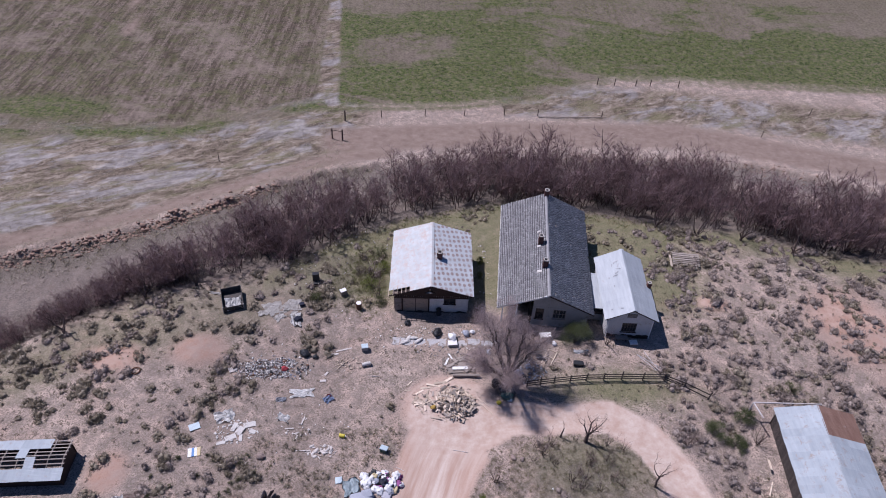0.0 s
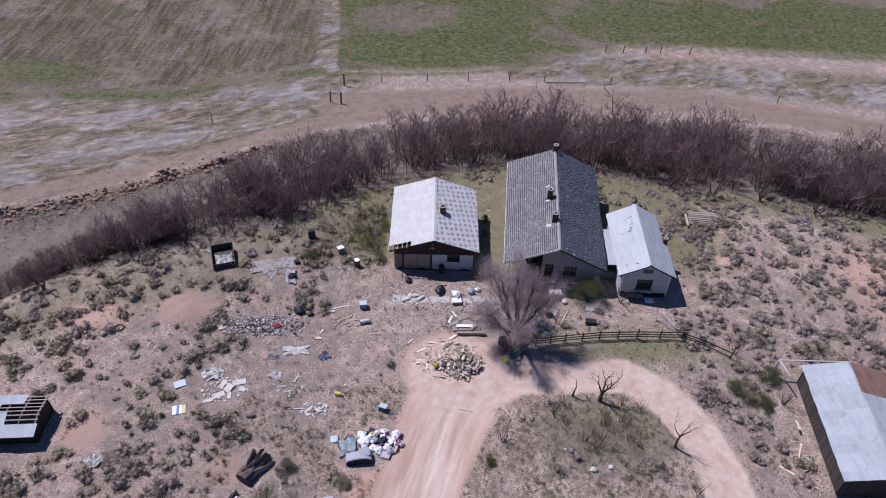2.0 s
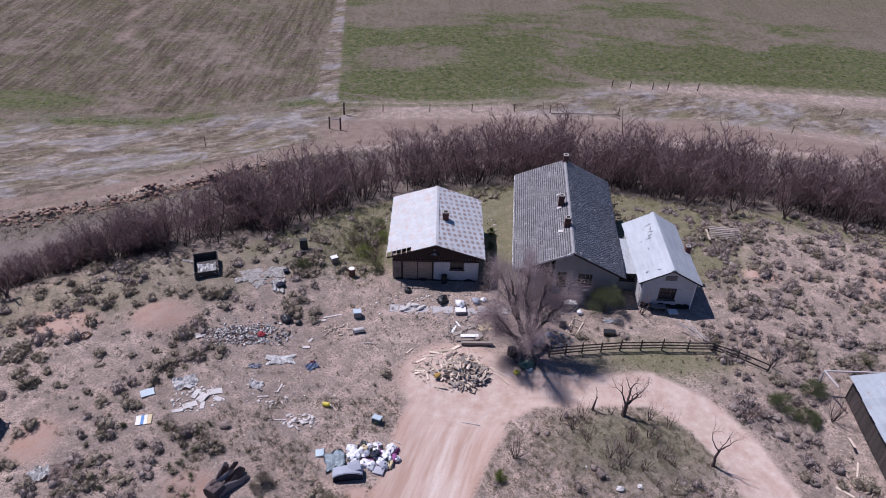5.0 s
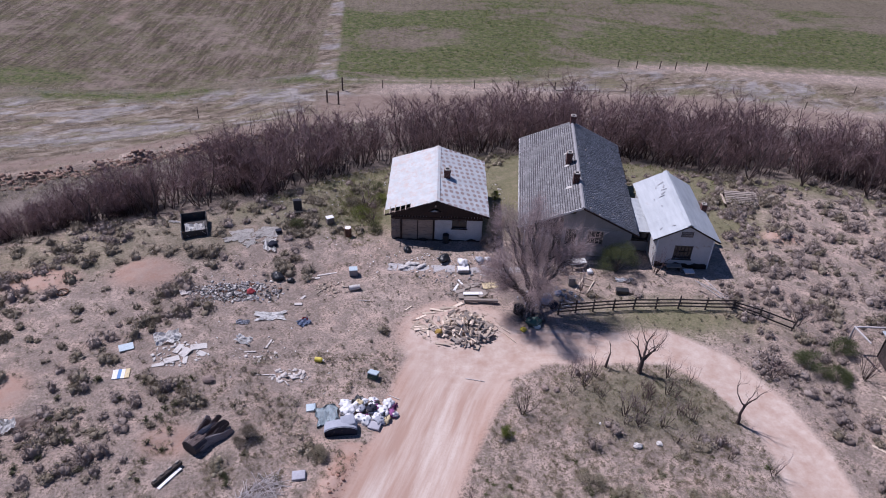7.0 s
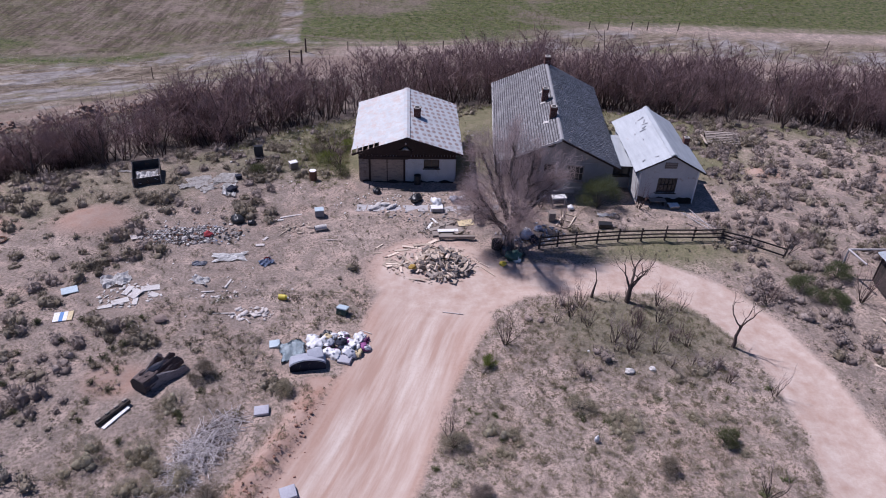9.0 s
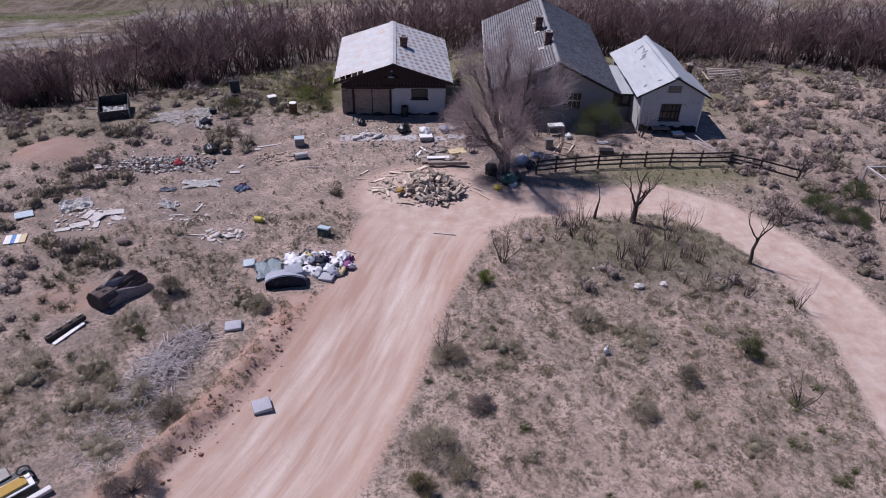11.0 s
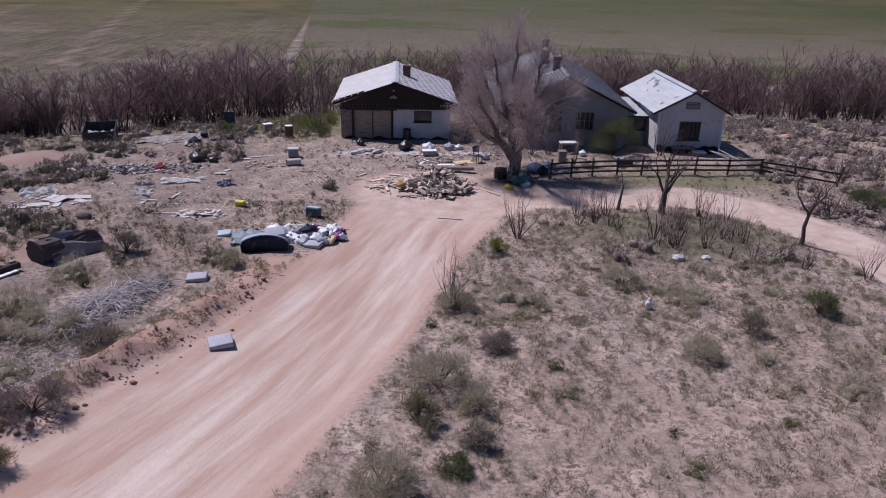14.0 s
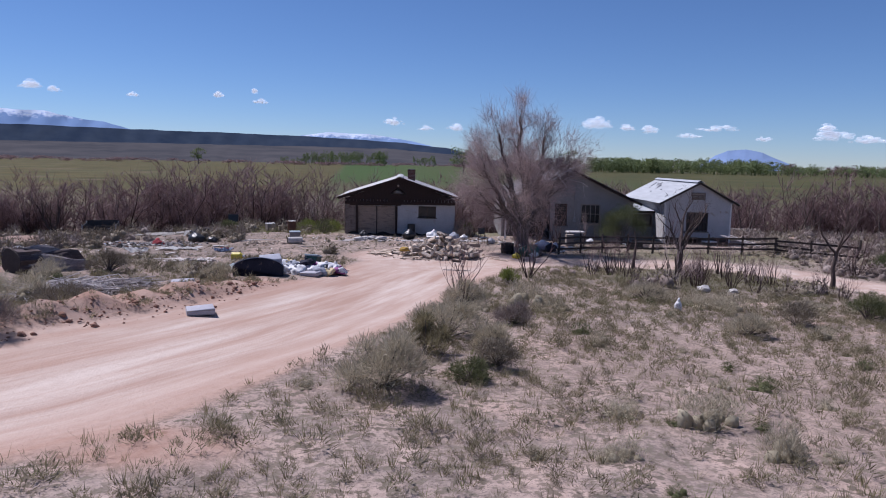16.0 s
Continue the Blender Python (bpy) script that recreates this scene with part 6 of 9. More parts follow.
def yard_bushes():
    rows = (("juniper_bush", "olive-green feathery bush against the house front", 15.4, 46.9, 3.8, 3.5, M_JUNIPER, 6500, True),
            ("green_bush", "bright green bush at the road edge", 5.2, 29.2, 1.1, 0.95, M_FRESH, 800, True),
            ("green_bush", "dark green bush beyond the drive", 27.1, 36.4, 3.0, 1.5, M_JUNIPER, 3800, False),
            ("green_bush", "dark green bush beyond the drive", 28.6, 35.3, 2.4, 1.3, M_JUNIPER, 3500, False),
            ("green_bush", "dark green bush beside the shed path", 30.2, 38.1, 2.5, 1.6, M_JUNIPER, 3500, False),
            ("green_bush", "dark green bush beside the shed", 35.9, 41.4, 2.2, 1.5, M_GREENBUSH, 1300, False),
            ("sage_bush", "broad pale grey sagebrush at the road edge", 2.0, 17.9, 2.5, 1.25, M_HERB, 2400, True),
            ("sage_bush", "tall dry yellowish sagebrush at the road edge", 1.4, 16.0, 1.4, 1.1, M_GRASS, 1500, True),
            ("sage_bush", "large grey sagebrush with dark hollow beneath", 0.6, 13.4, 2.1, 1.3, M_HERB, 2400, True),
            ("sage_bush", "grey-green sagebrush on the flat", 2.9, 15.3, 1.2, 0.8, M_SAGE, 1100, False),
            ("sage_bush", "grey-green sagebrush on the flat", 3.1, 16.9, 1.4, 0.9, M_HERB, 1200, True),
            ("sage_bush", "grey-green sagebrush on the flat", 2.2, 14.2, 1.0, 0.7, M_GREENBUSH, 900, False),
            ("sage_bush", "pale sagebrush below a bare shrub", 2.9, 23.2, 1.8, 1.0, M_HERB, 1500, True),
            ("sage_bush", "dark round bush on the flat", 16.8, 23.7, 1.6, 1.2, M_GREENBUSH, 1500, True),
            ("sage_bush", "pale green sagebrush on the flat", 9.8, 25.9, 2.0, 0.9, M_HERB, 1500, True),
            ("sage_bush", "grey sagebrush on the flat", 10.7, 19.9, 1.6, 0.8, M_HERB, 1200, True),
            ("sage_bush", "grey sagebrush on the flat", 13.2, 21.8, 1.7, 0.85, M_SAGE, 1200, True),
            ("sage_bush", "pale dry sagebrush on the flat", 4.0, 20.3, 1.5, 0.7, M_SAGEDRY, 1100, True),
            ("sage_bush", "grey sagebrush above the road bank", -8.2, 19.8, 1.9, 1.1, M_SAGE, 1700, True),
            ("sage_bush", "pale dry sagebrush above the road bank", -8.5, 16.3, 2.0, 1.2, M_SAGEDRY, 1700, True),
            ("sage_bush", "yellowish rabbitbrush above the road bank", -8.4, 14.1, 1.3, 0.9, M_GRASS, 1100, True),
            ("sage_bush", "green-grey bush beside the fallen trunk", -10.3, 27.9, 1.7, 1.1, M_SAGE, 1600, True),
            ("sage_bush", "pale sagebrush beside the rubbish heap", -5.9, 26.9, 1.4, 0.8, M_HERB, 1200, True),
            ("yucca_bush", "dark spiky bush on bare ground", -11.7, 52.2, 1.9, 1.3, M_GREENBUSH, 1500, True),
            ("sage_bush", "grey sagebrush on bare ground", -10.9, 47.0, 1.4, 0.8, M_SAGE, 1000, False),
            ("green_bush", "fresh green growth beside the outbuilding", -6.2, 54.5, 2.6, 1.2, M_FRESH, 1300, True),
            ("green_bush", "fresh green growth beside the outbuilding", -5.0, 57.5, 2.4, 1.3, M_FRESH, 1300, True),
            ("green_bush", "olive green brush beside the outbuilding", -4.9, 51.9, 1.7, 1.3, M_GREENBUSH, 1000, True),
            ("green_bush", "olive green brush beside the outbuilding", -5.6, 60.2, 2.3, 1.3, M_GREENBUSH, 1100, True),
            ("green_bush", "olive green brush behind the outbuilding", -7.4, 57.0, 1.8, 1.0, M_SAGE, 1000, True),
            ("green_bush", "olive green brush between the houses", 5.9, 56.4, 1.0, 1.2, M_GREENBUSH, 800, True),
            ("green_bush", "olive green brush between the houses", 6.1, 59.2, 1.1, 1.0, M_FRESH, 800, True),
            ("sage_bush", "dry brush against the outbuilding corner", 4.9, 49.9, 1.7, 1.5, M_SAGEDRY, 1300, True))
    for k, (name, label, x, y, w, h, mat, n, loose) in enumerate(rows):
        bush(name, label, x, y, w * 0.85, h * 0.82, mat, 700 + k, int(n * 2.6), loose)
    rng = np.random.default_rng(77)
    for k in range(52):
        x, y = (-13.0 + rng.uniform(-2.6, 3.6), 24.6 + rng.uniform(-1.8, 2.2)) if k < 16 else (rng.uniform(-23, -13.6), rng.uniform(24.5, 33.5))
        if not free_spot(x, y, 0.3):
            continue
        if math.hypot(x + 12.6, (y - 28) * 0.6) < 1.0 or x > -9.9:
            continue
        bush("cushion_bush", "small round dark green bush", x, y, rng.uniform(0.35, 0.65), rng.uniform(0.3, 0.45), M_GREENBUSH, 800 + k, 260, False, "small round bushes")


thicket()
wild_brush()
yard_trees()
yard_bushes()


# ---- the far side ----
# Distance haze is put into the colours; glow adds emission for its brightness.
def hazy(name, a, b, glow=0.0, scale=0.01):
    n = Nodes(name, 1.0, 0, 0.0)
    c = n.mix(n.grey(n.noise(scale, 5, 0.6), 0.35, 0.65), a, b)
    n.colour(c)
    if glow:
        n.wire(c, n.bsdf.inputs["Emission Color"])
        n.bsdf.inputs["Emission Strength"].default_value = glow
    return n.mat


def ridge(name, label, dist, profile, mat, deep=60.0, base=-12.0, seed=0.0, rough=4.0, snow=None):
    """A far hill range as a ridged strip: profile of (bearing in degrees to the right of ahead, height)."""
    b = np.linspace(profile[0][0], profile[-1][0], 260)
    h = np.interp(b, [p[0] for p in profile], [p[1] for p in profile])
    h = h + rough * np.array([noise.fractal(Vector((v * 0.45 + seed, seed, 0)), 0.8, 2.1, 5) for v in b]) * np.clip(h / 60, 0, 1)
    rows = []
    for k, (fall, back) in enumerate(((0.0, -1.0), (0.45, -0.55), (0.8, -0.2), (1.0, 0.0))):
        d = dist + deep * back
        wob = np.array([noise.noise(Vector((v * 0.9 + seed, k * 3.1, 1.0))) for v in b]) * deep * 0.1
        rows.append(np.stack([np.sin(np.radians(b)) * (d + wob), np.cos(np.radians(b)) * (d + wob), base + (h - base) * fall], 1))
    v = np.concatenate(rows)
    n = len(b)
    i = (np.arange(3)[:, None] * n + np.arange(n - 1)[None, :]).ravel()
    t = np.concatenate([np.stack([i, i + 1, i + 1 + n], 1), np.stack([i, i + 1 + n, i + n], 1)])
    ob = quick_mesh(name, v, t, mat)
    return tagged(ob, label, "hills", kind="structure")


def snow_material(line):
    n = Nodes("hazed_snowy_range", 1.0, 0, 0.0)
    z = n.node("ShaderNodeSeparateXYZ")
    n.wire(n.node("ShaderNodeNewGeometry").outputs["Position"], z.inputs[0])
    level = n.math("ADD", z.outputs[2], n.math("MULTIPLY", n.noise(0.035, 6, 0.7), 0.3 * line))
    # bluish rock and snow colours, plus emission, carry the distance haze
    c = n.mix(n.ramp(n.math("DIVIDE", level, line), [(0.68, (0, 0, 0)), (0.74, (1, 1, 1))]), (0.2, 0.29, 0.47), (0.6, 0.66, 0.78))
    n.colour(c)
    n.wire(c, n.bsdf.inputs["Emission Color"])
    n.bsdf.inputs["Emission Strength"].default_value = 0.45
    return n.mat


def cloud_material():
    n = Nodes("cloud", 1.0, 0, 0.0)
    n.colour((0.85, 0.85, 0.87))
    # added emission stands in for sunlight scattered inside the cloud
    n.bsdf.inputs["Emission Color"].default_value = (0.7, 0.76, 0.86, 1)
    n.bsdf.inputs["Emission Strength"].default_value = 0.5
    clear, both = n.node("ShaderNodeBsdfTransparent"), n.node("ShaderNodeMixShader")
    both.inputs[0].default_value = 0.84
    n.wire(n.bsdf.outputs[0], both.inputs[1])
    n.wire(clear.outputs[0], both.inputs[2])
    n.wire(both.outputs[0], n.tree.nodes["Material Output"].inputs[0])
    return n.mat


def far_land():
    mesa = hazy("hazed_mesa", (0.024, 0.035, 0.058), (0.036, 0.048, 0.07), 0.3)
    plain = hazy("hazed_sage_plain", (0.05, 0.051, 0.058), (0.075, 0.072, 0.076), 0.16, 0.004)
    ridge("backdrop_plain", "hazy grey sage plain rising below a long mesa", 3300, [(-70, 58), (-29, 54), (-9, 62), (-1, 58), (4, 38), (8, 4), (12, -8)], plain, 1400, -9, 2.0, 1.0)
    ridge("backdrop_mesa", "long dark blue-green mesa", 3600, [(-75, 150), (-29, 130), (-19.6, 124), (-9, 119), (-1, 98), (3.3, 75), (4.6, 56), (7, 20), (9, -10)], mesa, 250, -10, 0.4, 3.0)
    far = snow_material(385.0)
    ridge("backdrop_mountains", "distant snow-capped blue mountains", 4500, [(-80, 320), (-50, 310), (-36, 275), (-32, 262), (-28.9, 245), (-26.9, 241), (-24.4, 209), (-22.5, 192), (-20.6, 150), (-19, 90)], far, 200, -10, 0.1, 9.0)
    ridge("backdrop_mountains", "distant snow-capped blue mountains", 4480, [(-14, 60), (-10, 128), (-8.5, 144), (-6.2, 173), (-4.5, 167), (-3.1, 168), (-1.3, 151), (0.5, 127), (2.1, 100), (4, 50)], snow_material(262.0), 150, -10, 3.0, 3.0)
    ridge("backdrop_hill", "distant lone blue hill", 4400, [(22.4, -8), (23.3, 30), (24, 72), (24.9, 101), (26.1, 110), (27.3, 93), (28.5, 52), (29.4, 20), (30.2, -10)], hazy("hazed_hill", (0.14, 0.2, 0.33), (0.16, 0.22, 0.35), 0.4), 180, -10, 5.0, 3.0)
    white = cloud_material()
    rng = random.Random(9)
    for bearing, up, wide, tall in ((15.2, 2.9, 3.0, 0.8), (17.4, 2.75, 1.4, 0.45), (19.2, 2.55, 1.7, 0.5), (24.5, 2.7, 4.2, 0.45), (27.3, 2.0, 1.5, 0.3), (31.3, 2.75, 1.3, 0.4), (31.8, 2.1, 3.4, 0.7), (34.0, 1.9, 2.6, 0.5), (36.2, 2.5, 1.3, 0.35),
                                    (-27.0, 4.5, 1.6, 0.5), (-25.6, 4.35, 1.3, 0.3), (-20.5, 4.3, 0.9, 0.28), (-14.5, 4.55, 0.9, 0.4), (-11.8, 4.95, 0.6, 0.3), (-11.4, 4.2, 1.2, 0.35), (-1.0, 2.85, 1.9, 0.55), (4.0, 2.55, 1.6, 0.5), (1.6, 2.5, 1.3, 0.35), (-34, 5.6, 1.8, 0.4), (9.0, 2.4, 1.5, 0.3), (22.0, 2.2, 2.2, 0.35)):
        d = 4650.0
        k = d * math.pi / 180
        bm = bmesh.new()
        for i in range(30):
            u = rng.uniform(-0.5, 0.5) * rng.uniform(0.3, 1.0)
            puff = tall * k * rng.uniform(0.12, 0.34) * (1.15 - 1.4 * abs(u))
            lump(bm, (u * wide * k, rng.uniform(-30, 30), 0.12 * tall * k + (0.95 - 1.6 * abs(u)) * tall * k * rng.random() ** 1.6), (max(puff * rng.uniform(1.0, 2.2), wide * k * 0.05), 40, puff * 0.8), 0.4, rng.randint(0, 99), 3)
        ob = part("backdrop_cloud", bm, white, None, "", True)
        ob.matrix_basis = pose(math.sin(radians(bearing)) * d, math.cos(radians(bearing)) * d, 5 + d * math.tan(radians(up)), 0, 0, -bearing)
        tagged(ob, "small white cloud low over the horizon", "cloud", kind="structure")


def leafy_tree(x, y, h, w, seed, name="cottonwood_tree", label="green leafy cottonwood tree at a field edge"):
    """A far leafy tree: trunk, limbs, and a crown of leaf clumps with gaps."""
    rng = np.random.default_rng(seed)
    home = thing(name, label, "tree", (x, y, gz(x, y) - 0.3), 0, "far cottonwoods")
    wood, crown = Heap(), Heap()
    wood.add(*tube([(0, 0, 0), (0.02 * h, 0, 0.25 * h), (0, 0, 0.6 * h)], [0.03 * h, 0.024 * h, 0.01 * h], 7))
    for k in range(16):
        a, s = rng.uniform(0, 6.28), rng.uniform(0.15, 0.5)
        c = np.array([math.cos(a) * s * w, math.sin(a) * s * w, h * rng.uniform(0.4, 0.95)])
        wood.add(*tube([(0, 0, h * 0.3), c * (0.5, 0.5, 0.8), c], [0.012 * h, 0.008 * h, 0.003 * h], 4))
        for _ in range(40):
            u = rng.normal(0, 1, 3)
            u /= np.linalg.norm(u)
            p = c + u * np.array([0.2 * w, 0.2 * w, 0.13 * h]) * rng.uniform(0.3, 1)
            q = rng.normal(0, 1, (3, 3)) * h * 0.028
            crown.add(p + q, [(0, 1, 2)])
    wood.mesh("trunk", M_BARK, home)
    crown.mesh("crown", M_FARLEAF, home)


def far_trees():
    leafy_tree(58, 700, 27, 22, 1)
    leafy_tree(100, 900, 24, 20, 2)
    leafy_tree(-330, 1150, 26, 20, 3)
    leafy_tree(240, 1050, 32, 34, 4)
    rng = np.random.default_rng(3)
    variants = []
    for k in range(5):
        heap = Heap()
        heap.add(*tube([(0, 0, 0), (0.02, 0, 0.3), (0, 0, 0.6)], [0.03, 0.024, 0.01], 4))
        for j in range(13):
            a, s = rng.uniform(0, 6.28), rng.uniform(0.05, 0.42)
            c = np.array([math.cos(a) * s, math.sin(a) * s, rng.uniform(0.2, 0.95)])
            for _ in range(26):
                u = rng.normal(0, 1, 3)
                u /= np.linalg.norm(u)
                p = c + u * 0.17 * rng.uniform(0.3, 1)
                heap.add(p + rng.normal(0, 1, (3, 3)) * 0.036, [(0, 1, 2)])
        variants.append(heap.arrays())
    green, dull = [], []
    for _ in range(330):
        b = rng.uniform(13.5, 40)
        d = rng.uniform(1150, 1450) + (b - 20) * 6
        x, y = math.sin(radians(b)) * d, math.cos(radians(b)) * d
        h = rng.uniform(14, 25) * np.interp(b, [13.5, 15, 27, 30, 40], [0.6, 1, 1, 0.75, 0.8])
        (green if rng.random() < np.interp(b, [15, 26, 30, 40], [1.0, 0.98, 0.8, 0.8]) else dull).append((x, y, -6.6, rng.uniform(0, 6.28), h * 1.3, h, rng.integers(0, 5)))
    for _ in range(60):
        b = rng.uniform(7.5, 14)
        d = rng.uniform(1350, 1600)
        (dull if rng.random() < 0.6 else green).append((math.sin(radians(b)) * d, math.cos(radians(b)) * d, -6.6, 0, 16, rng.uniform(9, 22), rng.integers(0, 5)))
    for a, c, n, lo, hi in ((-8.0, -1.5, 46, 16, 30), (-10, -6.0, 20, 8, 16), (-33.5, -29, 14, 14, 24), (0.5, 2.5, 8, 18, 26)):
        for _ in range(n):
            b = rng.uniform(a, c)
            d = rng.uniform(1450, 1650)
            h = rng.uniform(lo, hi)
            green.append((math.sin(radians(b)) * d, math.cos(radians(b)) * d, -6.6, rng.uniform(0, 6.28), h * 0.6, h, rng.integers(0, 5)))
    for _ in range(200):
        b = rng.uniform(-40, 12)
        d = rng.uniform(1250, 2300)
        h = rng.uniform(3, 8)
        dull.append((math.sin(radians(b)) * d, math.cos(radians(b)) * d, -6.7, 0, h * 5, h, rng.integers(0, 5)))
    for rows, mat, label in ((green, M_FARLEAF, "far row of green cottonwoods along a river"), (dull, M_TWIG, "far bare brown trees and brush lines")):
        heap = Heap()
        scatter(heap, variants, rows)
        tagged(heap.mesh("far_woods", mat), label, "trees", kind="stuff")


def field_crop():
    """A darker green hay strip at the far end of the field and hedge lines."""
    rng = np.random.default_rng(8)
    heap = Heap()
    rows = []
    for _ in range(11000):
        x = rng.uniform(-15, 75)
        y = rng.uniform(103, 150)
        if x < -15 - 0.078 * (y - 100) or y < np.interp(x, [-17, 5, 18, 34, 54, 82], [103, 105, 109, 117, 116, 115]):
            continue
        if float(wave(x, y, 0.16, 4.0)) < rng.uniform(-0.5, 0.3):
            continue
        rows.append((x, y, gz(x, y) - 0.03, rng.uniform(0, 6.28), rng.uniform(0.4, 0.9), rng.uniform(0.15, 0.35), rng.integers(0, 8)))
    for _ in range(2600):
        x, y = rng.uniform(-85, -20), rng.uniform(94, 150)
        if float(wave(x, y, 0.12, 2.0)) < rng.uniform(-0.3, 0.6):
            continue
        rows.append((x, y, gz(x, y) - 0.03, rng.uniform(0, 6.28), 0.45, rng.uniform(0.1, 0.25), rng.integers(0, 8)))
    scatter(heap, STRAWS, rows)
    tagged(heap.mesh("field_grass", M_GREENGRASS), "low green grass coming up in the field", "grass", kind="stuff")


far_land()
far_trees()
field_crop()


# ---- yard things ----
def solo(name, label, category, bm, mat, x, y, up=0.0, rz=0.0, tilt=(0, 0), group="", smooth=False):
    ob = part(name, bm, mat, None, "", smooth)
    ob.matrix_basis = pose(x, y, gz(x, y) + up, tilt[0], tilt[1], rz)
    return tagged(ob, label, category, group)


def colour_mat(name, c, rough=0.7, spec=0.3, vary=0.25):
    return weathered(name, tuple(v * (1 - vary) for v in c), c, 4, rough, spec=spec, stain=(0.28, 0.22, 0.18), amount=0.12, fine=30)


M_NAVY = colour_mat("navy_cloth", (0.03, 0.032, 0.05), 0.95)
M_GREYCLOTH = colour_mat("grey_upholstery", (0.36, 0.37, 0.42), 0.95)
M_WHITEBAG = colour_mat("white_plastic_bag", (0.75, 0.74, 0.75), 0.45, 0.5)
M_YELLOW = colour_mat("yellow_plastic", (0.62, 0.5, 0.05), 0.45, 0.5)
M_ORANGE = colour_mat("orange_plastic", (0.6, 0.16, 0.04), 0.5, 0.5)
M_PURPLE = colour_mat("purple_cloth", (0.28, 0.09, 0.24), 0.8)
M_TEAL = colour_mat("dark_green_plastic", (0.025, 0.075, 0.062), 0.4, 0.5)
M_BLUE = colour_mat("faded_blue_cloth", (0.24, 0.29, 0.42), 0.8)
M_PALEBLUE = colour_mat("pale_blue_plastic", (0.44, 0.52, 0.56), 0.5, 0.4)
M_RED = colour_mat("red_cloth", (0.36, 0.05, 0.06), 0.85)
M_LAVENDER = colour_mat("faded_grey_cushion", (0.42, 0.41, 0.45), 0.9)
M_CREAM = colour_mat("cream_board", (0.62, 0.5, 0.3), 0.7)
M_OCHRE = colour_mat("ochre_foam", (0.42, 0.27, 0.07), 0.9)
M_STRIPEBLUE = colour_mat("blue_paint", (0.12, 0.25, 0.5), 0.6)
M_OLDTRUNK = weathered("dark_weathered_trunk", (0.05, 0.034, 0.032), (0.14, 0.105, 0.1), 5, 0.9, stain=(0.3, 0.26, 0.25), amount=0.3, fine=30, stretch=(0.25, 3, 3), bump=0.8)
M_ROOTGREY = weathered("silver_grey_root_wood", (0.2, 0.165, 0.16), (0.38, 0.335, 0.33), 5, 0.9, stain=(0.1, 0.075, 0.07), amount=0.35, fine=30, stretch=(0.25, 3, 3), bump=0.8)
M_DARKSTEEL = weathered("dark_steel_plate", (0.035, 0.032, 0.033), (0.08, 0.072, 0.07), 3, 0.7, 0.3, stain=(0.14, 0.08, 0.055), amount=0.25)
M_SLATE = colour_mat("grey_roofing_felt", (0.27, 0.25, 0.25), 0.9)


def crumple(w, d, h, seed, nx=12, ny=8, lift=0.0):
    """A crumpled sheet with thickness."""
    bm = bmesh.new()
    grid = [[None] * (nx + 1) for _ in range(ny + 1)]
    for j in range(ny + 1):
        for i in range(nx + 1):
            u, v = i / nx - 0.5, j / ny - 0.5
            p = Vector((u * 3 + seed, v * 3 - seed, seed * 0.7))
            edge = 1 + 0.45 * noise.noise(Vector((math.cos(math.atan2(v, u)) * 2.2, math.sin(math.atan2(v, u)) * 2.2, seed)))
            z = h * (0.5 + noise.noise(p * 1.3) * 0.9 + 0.45 * noise.noise(p * 3.1))
            grid[j][i] = bm.verts.new((u * w * edge, v * d * edge, max(0.012, z) + lift))
    for j in range(ny):
        for i in range(nx):
            bm.faces.new((grid[j][i], grid[j][i + 1], grid[j + 1][i + 1], grid[j + 1][i]))
    bmesh.ops.solidify(bm, geom=bm.faces[:], thickness=-0.012)
    return bm


